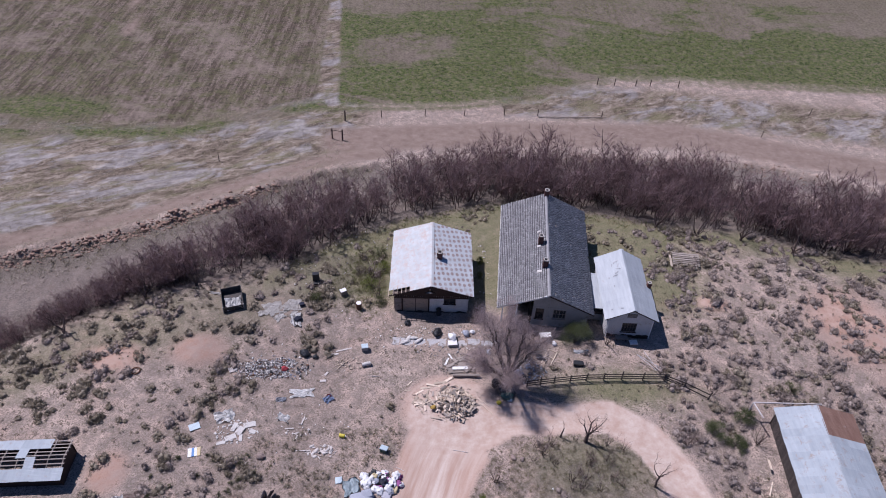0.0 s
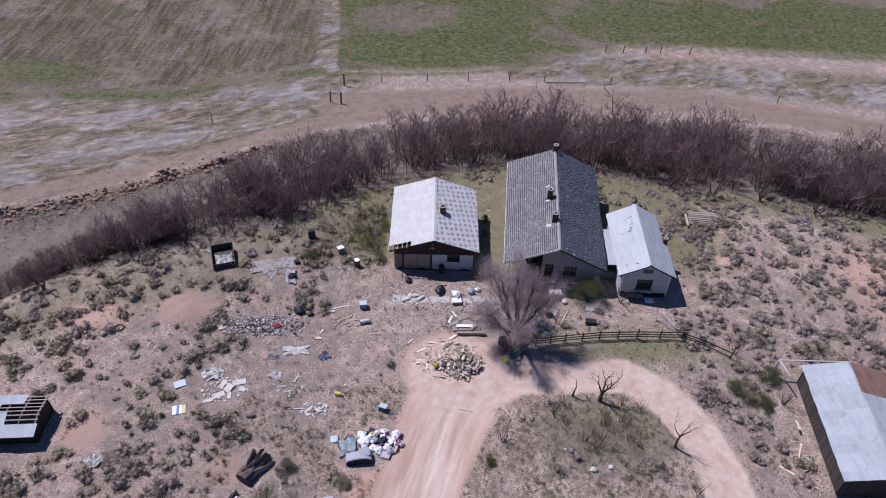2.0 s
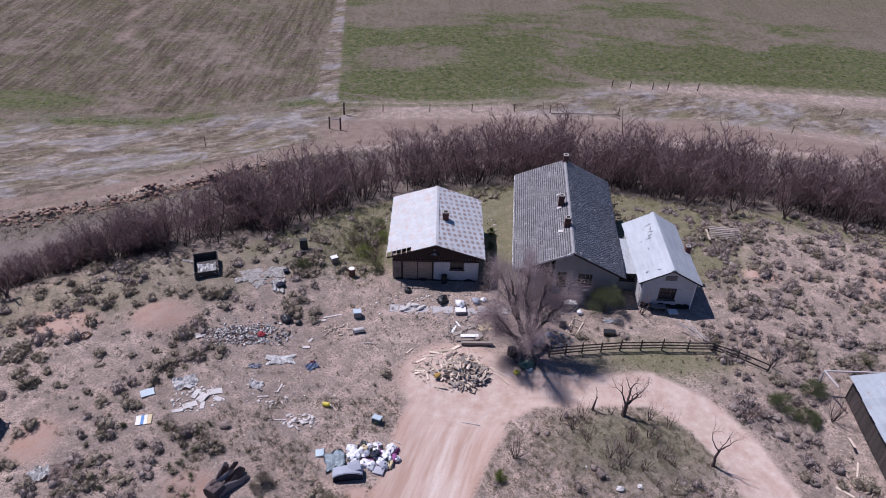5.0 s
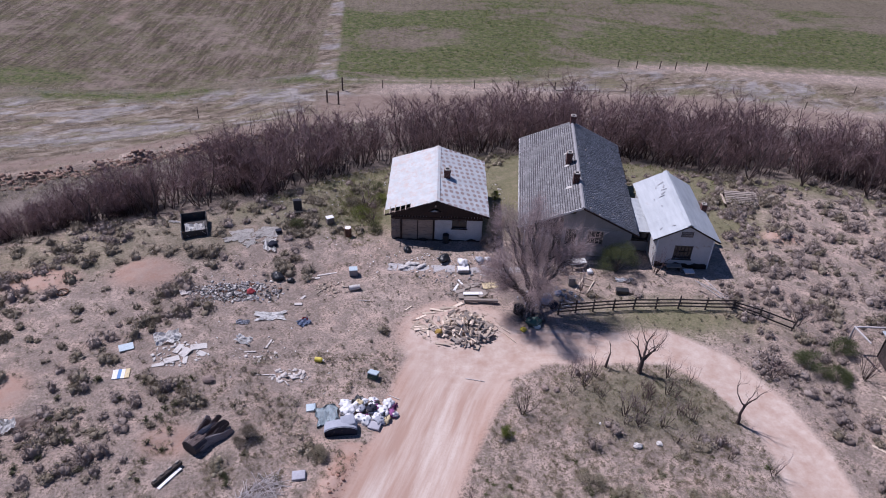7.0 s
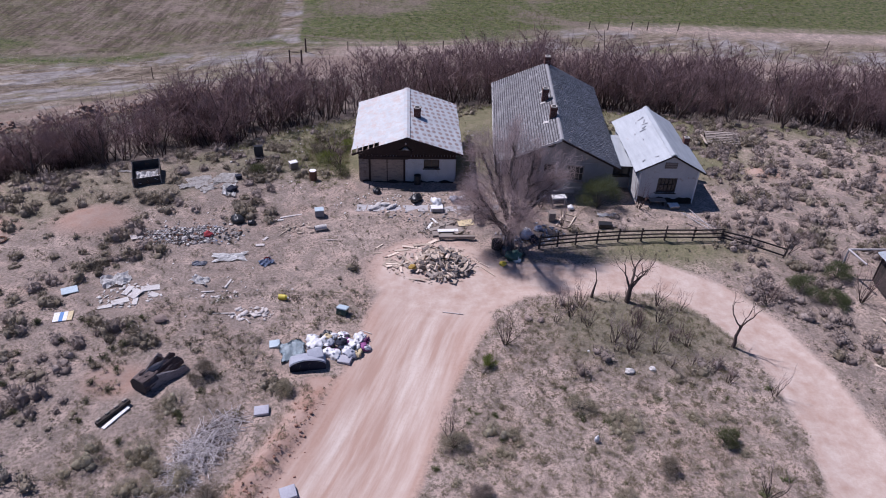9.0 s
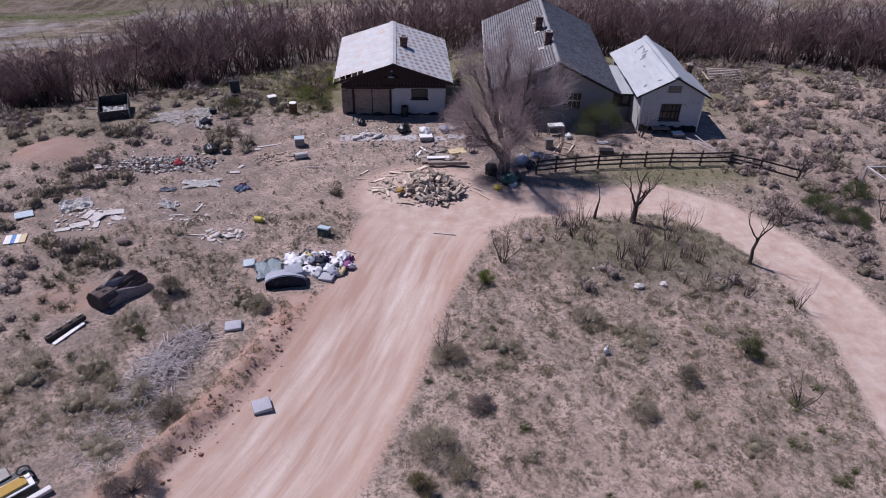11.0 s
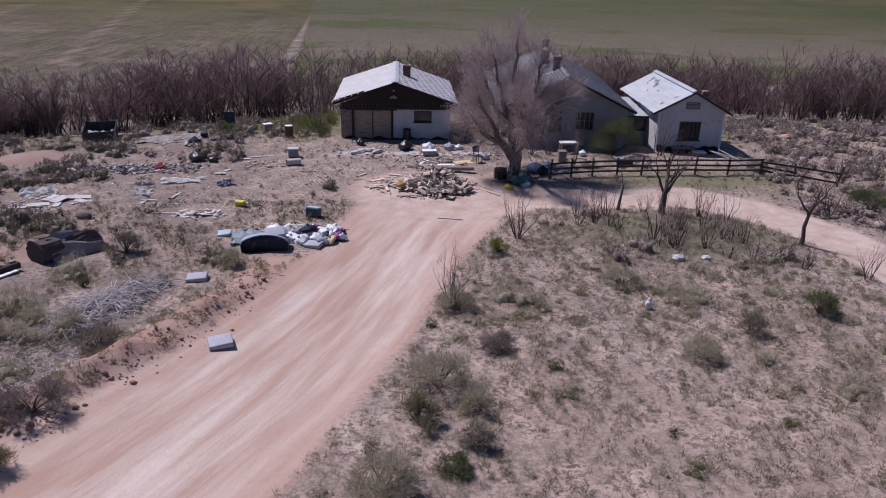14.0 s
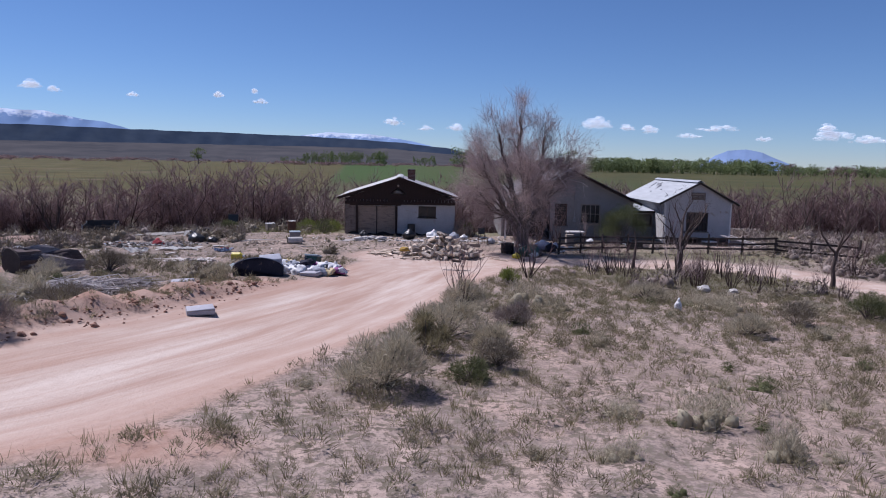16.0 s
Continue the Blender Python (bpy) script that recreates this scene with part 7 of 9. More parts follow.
def overturned_sofa(x, y):
    home = thing("sofa", "overturned grey sofa with dark underside, dumped on the ground", "sofa", (x, y, gz(x, y)), 8.0)
    bm = bmesh.new()
    n = 16
    front, back = [], []
    for k in range(n + 1):
        u = k / n
        px = -1.0 + 2.0 * u
        pz = 0.42 + 0.36 * math.sin(math.pi * u) ** 0.6
        front.append(bm.verts.new((px, -0.45, pz)))
        back.append(bm.verts.new((px, 0.4, pz * 0.72)))
    low_f = [bm.verts.new((-0.95, -0.42, 0)), bm.verts.new((0.95, -0.42, 0))]
    low_b = [bm.verts.new((-0.95, 0.42, 0)), bm.verts.new((0.95, 0.42, 0))]
    for k in range(n):
        bm.faces.new((front[k], front[k + 1], back[k + 1], back[k]))
    bm.faces.new((low_b[0], *back, low_b[1]))
    bm.faces.new((low_f[0], front[0], back[0], low_b[0]))
    bm.faces.new((low_f[1], low_b[1], back[n], front[n]))
    bm.faces.new((low_f[1], *front[::-1], low_f[0]))
    bmesh.ops.recalc_face_normals(bm, faces=bm.faces)
    bmesh.ops.bevel(bm, geom=[e for e in bm.edges if e.calc_face_angle(0) > 0.6], offset=0.05, segments=3, affect="EDGES")
    part("frame", bm, M_GREYCLOTH, home)
    bm = bmesh.new()
    face = [bm.verts.new((-0.97, -0.475, 0.02))] + [bm.verts.new((-0.98 + 1.96 * k / 12, -0.477, 0.4 + 0.35 * math.sin(math.pi * k / 12) ** 0.6)) for k in range(13)] + [bm.verts.new((0.97, -0.475, 0.02))]
    f = bm.faces.new(face)
    bmesh.ops.solidify(bm, geom=[f], thickness=0.03)
    part("base_cloth", bm, M_NAVY, home, "dark cloth stretched over the underside")
    bm = bmesh.new()
    box(bm, (0, 0, 0), (0.85, 0.7, 0.2), bevel=0.07)
    c = part("cushion", bm, M_GREYCLOTH, home, "grey seat cushion", True)
    c.matrix_basis = pose(0.45, 0.15, 0.62, 12, -4, 8)
    bm = crumple(1.3, 1.4, 0.25, 2.2)
    ob = part("cover", bm, M_PALEBLUE, home, "grey-blue loose cover spread on the ground", True)
    ob.matrix_basis = pose(-0.85, 1.25, 0.02, 0, 0, 15)


def bag_heap(x, y):
    rng = random.Random(31)
    mats = [M_WHITEBAG] * 12 + [M_BLACK, M_BLACK, M_BLACK, M_SLATE, M_TEAL, M_ORANGE, M_PURPLE, M_CREAM, M_GREYCLOTH, M_GREYCLOTH, M_NAVY]
    words = {M_SLATE: "dark grey", M_WHITEBAG: "white", M_BLACK: "black", M_TEAL: "dark green", M_ORANGE: "orange", M_PURPLE: "purple", M_CREAM: "cream", M_GREYCLOTH: "grey", M_BLUE: "blue", M_NAVY: "navy"}
    for k in range(64):
        a, r = rng.uniform(0, 6.28), math.sqrt(rng.random())
        px, py = x + math.cos(a) * r * 1.75, y + math.sin(a) * r * 1.0
        up = 0.5 * (1 - r) * rng.uniform(0.2, 1.0)
        s = rng.uniform(0.14, 0.33)
        bm = bmesh.new()
        lump(bm, (0, 0, s * 0.5), (s * rng.uniform(0.9, 1.4), s, s * rng.uniform(0.5, 0.75)), 0.45, k + 3, 3, 0.35)
        rod(bm, (0, 0, s * 0.9), (s * 0.15, 0.02, s * 1.35), s * 0.12, s * 0.22, 6)
        mat = rng.choice(mats)
        solo("rubbish_bag", f"{words[mat]} stuffed rubbish bag on a dumped heap", "bag", bm, mat, px, py, up, rng.uniform(0, 360), (rng.uniform(-25, 25), rng.uniform(-25, 25)), "heap of rubbish bags", True)


def slab_cushion(label, x, y, w, d, h, rz, mat):
    home = thing("cushion", label, "cushion", (x, y, gz(x, y) + 0.01), rz)
    bm = bmesh.new()
    box(bm, (0, 0, h / 2), (w, d, h), bevel=0.035)
    for v in bm.verts:
        v.co.z += 0.03 * math.sin(v.co.x * 4 + 1) * (v.co.z / h)
    part("body", bm, mat, home, "", True)
    bm = bmesh.new()
    for z in (0.03, h - 0.03):
        for a, b in (((-w / 2, -d / 2), (w / 2, -d / 2)), ((w / 2, -d / 2), (w / 2, d / 2)), ((w / 2, d / 2), (-w / 2, d / 2)), ((-w / 2, d / 2), (-w / 2, -d / 2))):
            rod(bm, (a[0] * 0.985, a[1] * 0.985, z), (b[0] * 0.985, b[1] * 0.985, z), 0.012, sides=5)
    part("piping", bm, M_SLATE, home)


def fallen_trunk():
    """The big sawn trunk whose butt spreads into deep, splayed root ridges."""
    a, b = Vector((-13.25, 26.75, 0)), Vector((-11.7, 29.7, 0))
    home = thing("fallen_tree", "weathered fallen tree trunk with sawn end and splayed silver-grey roots", "log", (a.x, a.y, gz(-12.6, 28) - 0.04), math.degrees(math.atan2(b.y - a.y, b.x - a.x)))
    n, rings = 30, 7
    rng = random.Random(3)
    bm = bmesh.new()
    rows = []
    for j in range(rings + 1):
        x = 1.15 * j / rings
        row = []
        for k in range(n):
            t = 2 * math.pi * k / n
            r = 0.5 + 0.05 * math.sin(3 * t + 1) + 0.08 * noise.noise(Vector((math.cos(t) * 2, math.sin(t) * 2, x * 1.2))) + 0.03 * math.sin(t * 9 + x)
            r *= 1.0 if j < rings - 1 else 0.6
            row.append(bm.verts.new((x, r * math.cos(t) * (1 + 0.25 * x / 1.5), max(0.01, 0.5 + r * math.sin(t) * (1 - 0.25 * x / 1.5)))))
        rows.append(row)
    for p, q in zip(rows, rows[1:]):
        for k in range(n):
            bm.faces.new((p[k], q[k], q[(k + 1) % n], p[(k + 1) % n]))
    bm.faces.new(rows[0][::-1])
    bm.faces.new(rows[-1])
    bmesh.ops.recalc_face_normals(bm, faces=bm.faces)
    part("trunk", bm, M_OLDTRUNK, home)
    # root slabs that fan out of the butt, with hollows between them
    for k in range(7):
        y0 = -0.5 + k / 6
        far = (2.5, 2.05, 2.75, 2.3, 2.9, 2.2, 2.6)[k]
        bm = bmesh.new()
        last = None
        for i in range(9):
            u = i / 8
            x = 0.35 + (far - 0.35) * u
            y = y0 * (0.75 + 1.25 * u ** 1.3) + 0.05 * math.sin(k * 2.1 + u * 7)
            top = (0.98 - 0.5 * abs(y0)) * (1 - 0.3 * u) + 0.1 * math.sin(u * 6 + k * 1.7) - (0.32 if i == 8 else 0.0) + 0.1 * (k % 2)
            w = (0.07, 0.09, 0.1, 0.1, 0.095, 0.085, 0.07, 0.05, 0.025)[i]
            low = 0.02 + 0.12 * u * (k % 3 == 1)
            ring = [bm.verts.new((x + rng.uniform(-0.03, 0.03), y + dy * w + rng.uniform(-0.02, 0.02), low + (top - low) * h)) for dy, h in ((-1.25, 0.0), (-0.9, 0.55), (-0.45, 0.92), (0.1, 1.0), (0.55, 0.85), (0.9, 0.5), (1.2, 0.0))]
            if last:
                for m in range(7):
                    bm.faces.new((last[m], last[(m + 1) % 7], ring[(m + 1) % 7], ring[m]))
            else:
                bm.faces.new(ring[::-1])
            last = ring
        bm.faces.new(last)
        bmesh.ops.recalc_face_normals(bm, faces=bm.faces)
        part("root", bm, M_OLDTRUNK if k % 3 else M_ROOTGREY, home, "splayed weathered root slab")
    bm = bmesh.new()
    bmesh.ops.create_cone(bm, cap_ends=True, segments=28, radius1=0.5, radius2=0.5, depth=0.03, matrix=Matrix.Translation((-0.02, 0, 0.52)) @ Matrix.Rotation(radians(90), 4, "Y"))
    for v in bm.verts:
        v.co += Vector((0, 0.04 * math.sin(v.co.z * 7), 0.03 * math.sin(v.co.y * 6)))
    part("cut_face", bm, M_FENCE, home, "dark weathered cut face")


def stick_heap(name, label, cx, cy, rx, ry, n, mat, seed, long=(0.4, 1.5), tall=0.35, r=0.012, kind="stuff", turn=0.0):
    rng = np.random.default_rng(seed)
    heap = Heap()
    c, s = math.cos(turn), math.sin(turn)
    for _ in range(n):
        a, k = rng.uniform(0, 6.28), math.sqrt(rng.random())
        u, w = math.cos(a) * k * rx, math.sin(a) * k * ry
        x, y = cx + c * u - s * w, cy + s * u + c * w
        ln, b = rng.uniform(*long), rng.uniform(0, 6.28)
        z = gz(x, y) + rng.uniform(0.01, tall) * (1.1 - k)
        d = np.array([math.cos(b), math.sin(b), rng.uniform(-0.12, 0.3)]) * ln / 2
        p = np.array([x, y, z])
        heap.add(*tube([p - d, p + rng.normal(0, 0.05, 3) * ln, p + d], [r * rng.uniform(0.7, 1.6), r, r * 0.4], 4))
    tagged(heap.mesh(name, mat), label, "branches", kind=kind)


def log_mesh(k):
    """A split log or short board with uneven faces."""
    rng = random.Random(100 + k)
    bm = bmesh.new()
    ln = rng.uniform(0.4, 0.85)
    if k % 3 == 2:
        ln *= 1.3
        box(bm, (0, 0, 0), (ln, rng.uniform(0.1, 0.2), 0.035))
    else:
        r = rng.uniform(0.08, 0.16)
        sides = 5 if k % 2 else 6
        for x in (-ln / 2, ln / 2):
            for i in range(sides):
                t = 2 * math.pi * i / sides
                rr = r * (1.15 if i % 2 else 0.75) * rng.uniform(0.85, 1.15)
                bm.verts.new((x + rng.uniform(-0.02, 0.02), rr * math.cos(t), rr * math.sin(t) * 0.8))
        v = list(bm.verts)
        for i in range(sides):
            j = (i + 1) % sides
            bm.faces.new((v[i], v[j], v[sides + j], v[sides + i]))
        bm.faces.new(v[:sides][::-1])
        bm.faces.new(v[sides:])
        bmesh.ops.recalc_face_normals(bm, faces=bm.faces)
    me = bpy.data.meshes.new("log")
    bm.to_mesh(me)
    bm.free()
    me.materials.append(M_PALEWOOD if k % 4 else M_OLDWOOD)
    return me


def firewood():
    rng = random.Random(8)
    meshes = [log_mesh(k) for k in range(14)]
    home = thing("firewood_pile", "heap of pale split firewood and boards dumped on bare dirt", "woodpile", (2.4, 39.0, 0))
    for k in range(250):
        a, r = rng.uniform(0, 6.28), math.sqrt(rng.random())
        if rng.random() < 0.28:
            px, py = math.cos(a) * r * 2.5 - 0.3, math.sin(a) * r * 1.9
        else:
            px, py = 0.6 + math.cos(a) * r * 1.8, -0.15 + math.sin(a) * r * 1.4
        high = max(0.05, 1.05 * math.exp(-((px - 0.7) / 1.4) ** 2 - ((py + 0.1) / 1.1) ** 2))
        flat = px < -0.9
        me = meshes[rng.choice([2, 5, 8, 11]) if flat and rng.random() < 0.7 else rng.randrange(14)]
        ob = new("log", me)
        ob.parent = home
        ob.matrix_basis = pose(px, py, gz(2.4 + px, 39.0 + py) + rng.uniform(0.25, 1.0) * high + 0.04, rng.uniform(-180, 180) if not flat else rng.uniform(-12, 12), rng.uniform(-28, 28) if not flat else rng.uniform(-8, 8), rng.uniform(0, 360))


def boards(name, label, rows, mat, group="scattered boards"):
    for x, y, ln, w, h, rz, up, tilt in rows:
        bm = bmesh.new()
        box(bm, (0, 0, h / 2), (ln, w, h), bevel=min(0.008, h * 0.2))
        solo(name, label, "board", bm, mat, x, y, up, rz, (0, tilt), group)


def bits(name, label, cx, cy, rx, ry, n, mat, seed, size=(0.05, 0.25), thin=0.3, turn=0.0, tall=0.12, slim=(0.2, 0.8)):
    """A spread of small broken flat pieces, too many to count."""
    rng = np.random.default_rng(seed)
    heap = Heap()
    tri = np.array([(0, 1, 2), (0, 2, 3), (4, 6, 5), (4, 7, 6), (0, 4, 5), (0, 5, 1), (1, 5, 6), (1, 6, 2), (2, 6, 7), (2, 7, 3), (3, 7, 4), (3, 4, 0)])
    c, s = math.cos(turn), math.sin(turn)
    for _ in range(n):
        a, k = rng.uniform(0, 6.28), math.sqrt(rng.random())
        u, w = math.cos(a) * k * rx, math.sin(a) * k * ry
        x, y = cx + c * u - s * w, cy + s * u + c * w
        l = size[0] + (size[1] - size[0]) * rng.random() ** 1.6
        d, h = l * rng.uniform(*slim), max(0.008, rng.uniform(*size) * thin * 0.7)
        m = np.array(Euler((rng.normal(0, 0.22), rng.normal(0, 0.22), rng.uniform(0, 6.28))).to_matrix())
        v = np.array([(-1, -1, -1), (1, -1, -1), (1, 1, -1), (-1, 1, -1), (-1, -1, 1), (1, -1, 1), (1, 1, 1), (-1, 1, 1)], float) * (l / 2, d / 2, h / 2) * np.tile(rng.uniform(0.45, 1.2, (4, 3)) * (1, 1, 0) + (0, 0, 1), (2, 1))
        z = gz(x, y) + rng.uniform(0.0, tall) * (1 - k) + 0.03
        heap.add(v @ m.T + (x, y, z), tri)
    return tagged(heap.mesh(name, mat), label, "debris", kind="stuff")


def steel_box():
    """The rusty open box of an old trailer, half full of white rubbish."""
    home = thing("trailer_box", "dark grey open-topped trailer box holding white rubbish", "trailer", (-20.7, 51.9, gz(-20.7, 51.9)), 18.0)
    w, d, h = 2.1, 2.8, 0.8
    for c, s in (((0, -d / 2, h / 2), (w, 0.05, h)), ((0, d / 2, h * 0.6), (w, 0.05, h * 1.2)), ((-w / 2, 0, h / 2), (0.05, d - 0.06, h)), ((w / 2, 0, h / 2), (0.05, d - 0.06, h))):
        bm = bmesh.new()
        box(bm, c, s, bevel=0.01)
        part("side_panel", bm, M_DARKSTEEL, home)
    bm = bmesh.new()
    box(bm, (0, 0, 0.2), (w - 0.06, d - 0.06, 0.06))
    part("floor_plate", bm, M_DARKSTEEL, home)
    for x in (-w / 2, w / 2):
        for y in (-d / 2, d / 2):
            bm = bmesh.new()
            box(bm, (x, y, h * 0.55), (0.09, 0.09, h * 1.12))
            part("corner_post", bm, M_GREYMETAL, home)
    bm = crumple(1.6, 1.6, 0.4, 4.1, lift=0.24)
    part("load", bm, M_WHITEPAINT, home, "white rubbish inside").matrix_basis = pose(0.1, -0.6, 0)


def wood_fence():
    """The low three-rail fence in front of the houses, its end sagging towards the drive."""
    home = thing("fence", "low dark weathered three-rail wooden fence, sagging at one end", "fence", (0, 0, 0))
    line = [(9.9, 41.2), (12.6, 41.6), (15.8, 42.1), (19.3, 42.3), (23.5, 42.3), (25.3, 41.5), (27.3, 40.2)]
    rng = random.Random(2)
    for (x0, y0), (x1, y1) in zip(line, line[1:]):
        n = max(1, round(math.hypot(x1 - x0, y1 - y0) / 1.7))
        low = x0 > 23
        for k in range(n):
            px, py = x0 + (x1 - x0) * k / n, y0 + (y1 - y0) * k / n
            qx, qy = x0 + (x1 - x0) * (k + 1) / n, y0 + (y1 - y0) * (k + 1) / n
            h = rng.uniform(1.05, 1.25) * (0.85 if low else 1)
            bm = bmesh.new()
            rod(bm, (px, py, gz(px, py) - 0.1), (px + rng.uniform(-0.06, 0.06), py + rng.uniform(-0.08, 0.08), gz(px, py) + h), 0.07, 0.06, 7)
            part("post", bm, M_FENCE, home)
            for z in (0.32, 0.62, 0.95):
                if low and rng.random() < 0.3:
                    continue
                bm = bmesh.new()
                drop = rng.uniform(-0.14, 0.02) if low else rng.uniform(-0.03, 0.03)
                a = Vector((px, py - 0.06, gz(px, py) + z * (0.85 if low else 1)))
                b = Vector((qx, qy - 0.06, gz(qx, qy) + z * (0.85 if low else 1) + drop))
                box(bm, (a + b) / 2, ((b - a).length + 0.2, 0.045, 0.11), (b - a).to_track_quat("X", "Z").to_matrix())
                part("rail", bm, M_FENCE, home)
    bm = bmesh.new()
    rod(bm, (27.3, 40.2, gz(27.3, 40.2) - 0.1), (27.4, 40.1, gz(27.3, 40.2) + 1.25), 0.08, 0.06, 7)
    part("post", bm, M_FENCE, home)


def field_posts():
    """Wire-fence posts along the far track, and the gate posts."""
    line = [(-7.9, 97.6), (-0.9, 98.5), (5.5, 99.1), (12.0, 99.7), (17.5, 99.7), (28.1, 100.0)]
    more = [(29.4, 111.8), (32.4, 111.6), (36.2, 111.6), (38.8, 111.7), (43.8, 111.6)]
    for x, y, h, r in [(*p, 1.25, 0.07) for p in line] + [(*p, 1.3, 0.08) for p in more] + [(-13.2, 89.5, 1.9, 0.13), (-14.8, 90.0, 1.8, 0.11), (-13.5, 95.9, 1.9, 0.13), (-30.0, 82.6, 1.5, 0.05), (52.6, 94.5, 1.2, 0.06), (64, 103, 1.2, 0.06)]:
        bm = bmesh.new()
        rod(bm, (0, 0, -0.2), (0.04, 0.02, h), r, r * 0.85, 7)
        solo("fence_post", "weathered wooden fence post at the field edge", "post", bm, M_DARKTWIG, x, y, group="field fence posts")
    for pts, label in ((line, "thin fence wire between posts"), (more, "thin fence wire between posts")):
        heap = Heap()
        for (x0, y0), (x1, y1) in zip(pts, pts[1:]):
            for z in (0.45, 0.8, 1.1):
                heap.add(*tube([(x0, y0, gz(x0, y0) + z), ((x0 + x1) / 2, (y0 + y1) / 2, gz((x0 + x1) / 2, (y0 + y1) / 2) + z - 0.05), (x1, y1, gz(x1, y1) + z)], [0.006] * 3, 3))
        tagged(heap.mesh("fence_wire", M_GREYMETAL), label, "wire")
    bm = bmesh.new()
    rod(bm, (0, 0, 0.15), (10.4, 0.3, 0.22), 0.09, 0.07, 7)
    solo("fallen_pole", "long fallen pole along the field fence", "pole", bm, M_OLDWOOD, 17.6, 99.2)
    bm = bmesh.new()
    rod(bm, (0, 0, 1.55), (-1.7, 0.5, 1.5), 0.05, 0.05, 6)
    solo("gate_bar", "wooden bar between two gate posts", "gate", bm, M_DARKTWIG, -13.2, 89.5)


def slat_rack():
    home = thing("hay_rack", "grey slatted wooden hay rack leaning on the ground", "rack", (30.4, 60.2, gz(30.4, 60.2)), -6.0)
    for k in range(7):
        bm = bmesh.new()
        box(bm, (0, -0.75 + k * 0.25, 0.45 + k * 0.06), (3.1, 0.2, 0.035), bevel=0.005)
        part("slat", bm, M_OLDWOOD, home)
    for x in (-1.45, -0.3, 0.6, 1.45):
        bm = bmesh.new()
        box(bm, (x, 0, 0.57), (0.1, 1.8, 0.1), Matrix.Rotation(radians(13.5), 3, "X"))
        part("bearer", bm, M_OLDWOOD, home)
        for y, h in ((-0.8, 0.36), (0.8, 0.74)):
            bm = bmesh.new()
            box(bm, (x, y, h / 2), (0.09, 0.09, h))
            part("leg", bm, M_FENCE, home)
    bm = bmesh.new()
    box(bm, (-1.75, -0.3, 0.5), (0.3, 1.9, 0.04), Matrix.Rotation(radians(25), 3, "Y"))
    part("side_board", bm, M_PALEWOOD, home)


def drum(label, x, y, r, h, mat, rz=0, lying=False, lid=None, name="barrel"):
    home = thing(name, label, "barrel", (x, y, gz(x, y) + (r if lying else 0)), rz, tilt=(90, 0) if lying else (0, 0))
    bm = bmesh.new()
    z0 = -h / 2 if lying else 0
    rod(bm, (0, 0, z0), (0, 0, z0 + h), r, sides=20)
    part("body", bm, mat, home, "", False)
    for k in (0.02, 0.35, 0.65, 0.98):
        bm = bmesh.new()
        rod(bm, (0, 0, z0 + h * k - 0.015), (0, 0, z0 + h * k + 0.015), r * 1.04, sides=20)
        part("hoop", bm, mat, home)
    # without a lid colour, the disc is near-black like a shaded opening
    bm = bmesh.new()
    rod(bm, (0, 0, z0 + h), (0, 0, z0 + h + 0.012), r * 0.92, sides=20)
    part("lid", bm, lid or M_INSHADE, home)


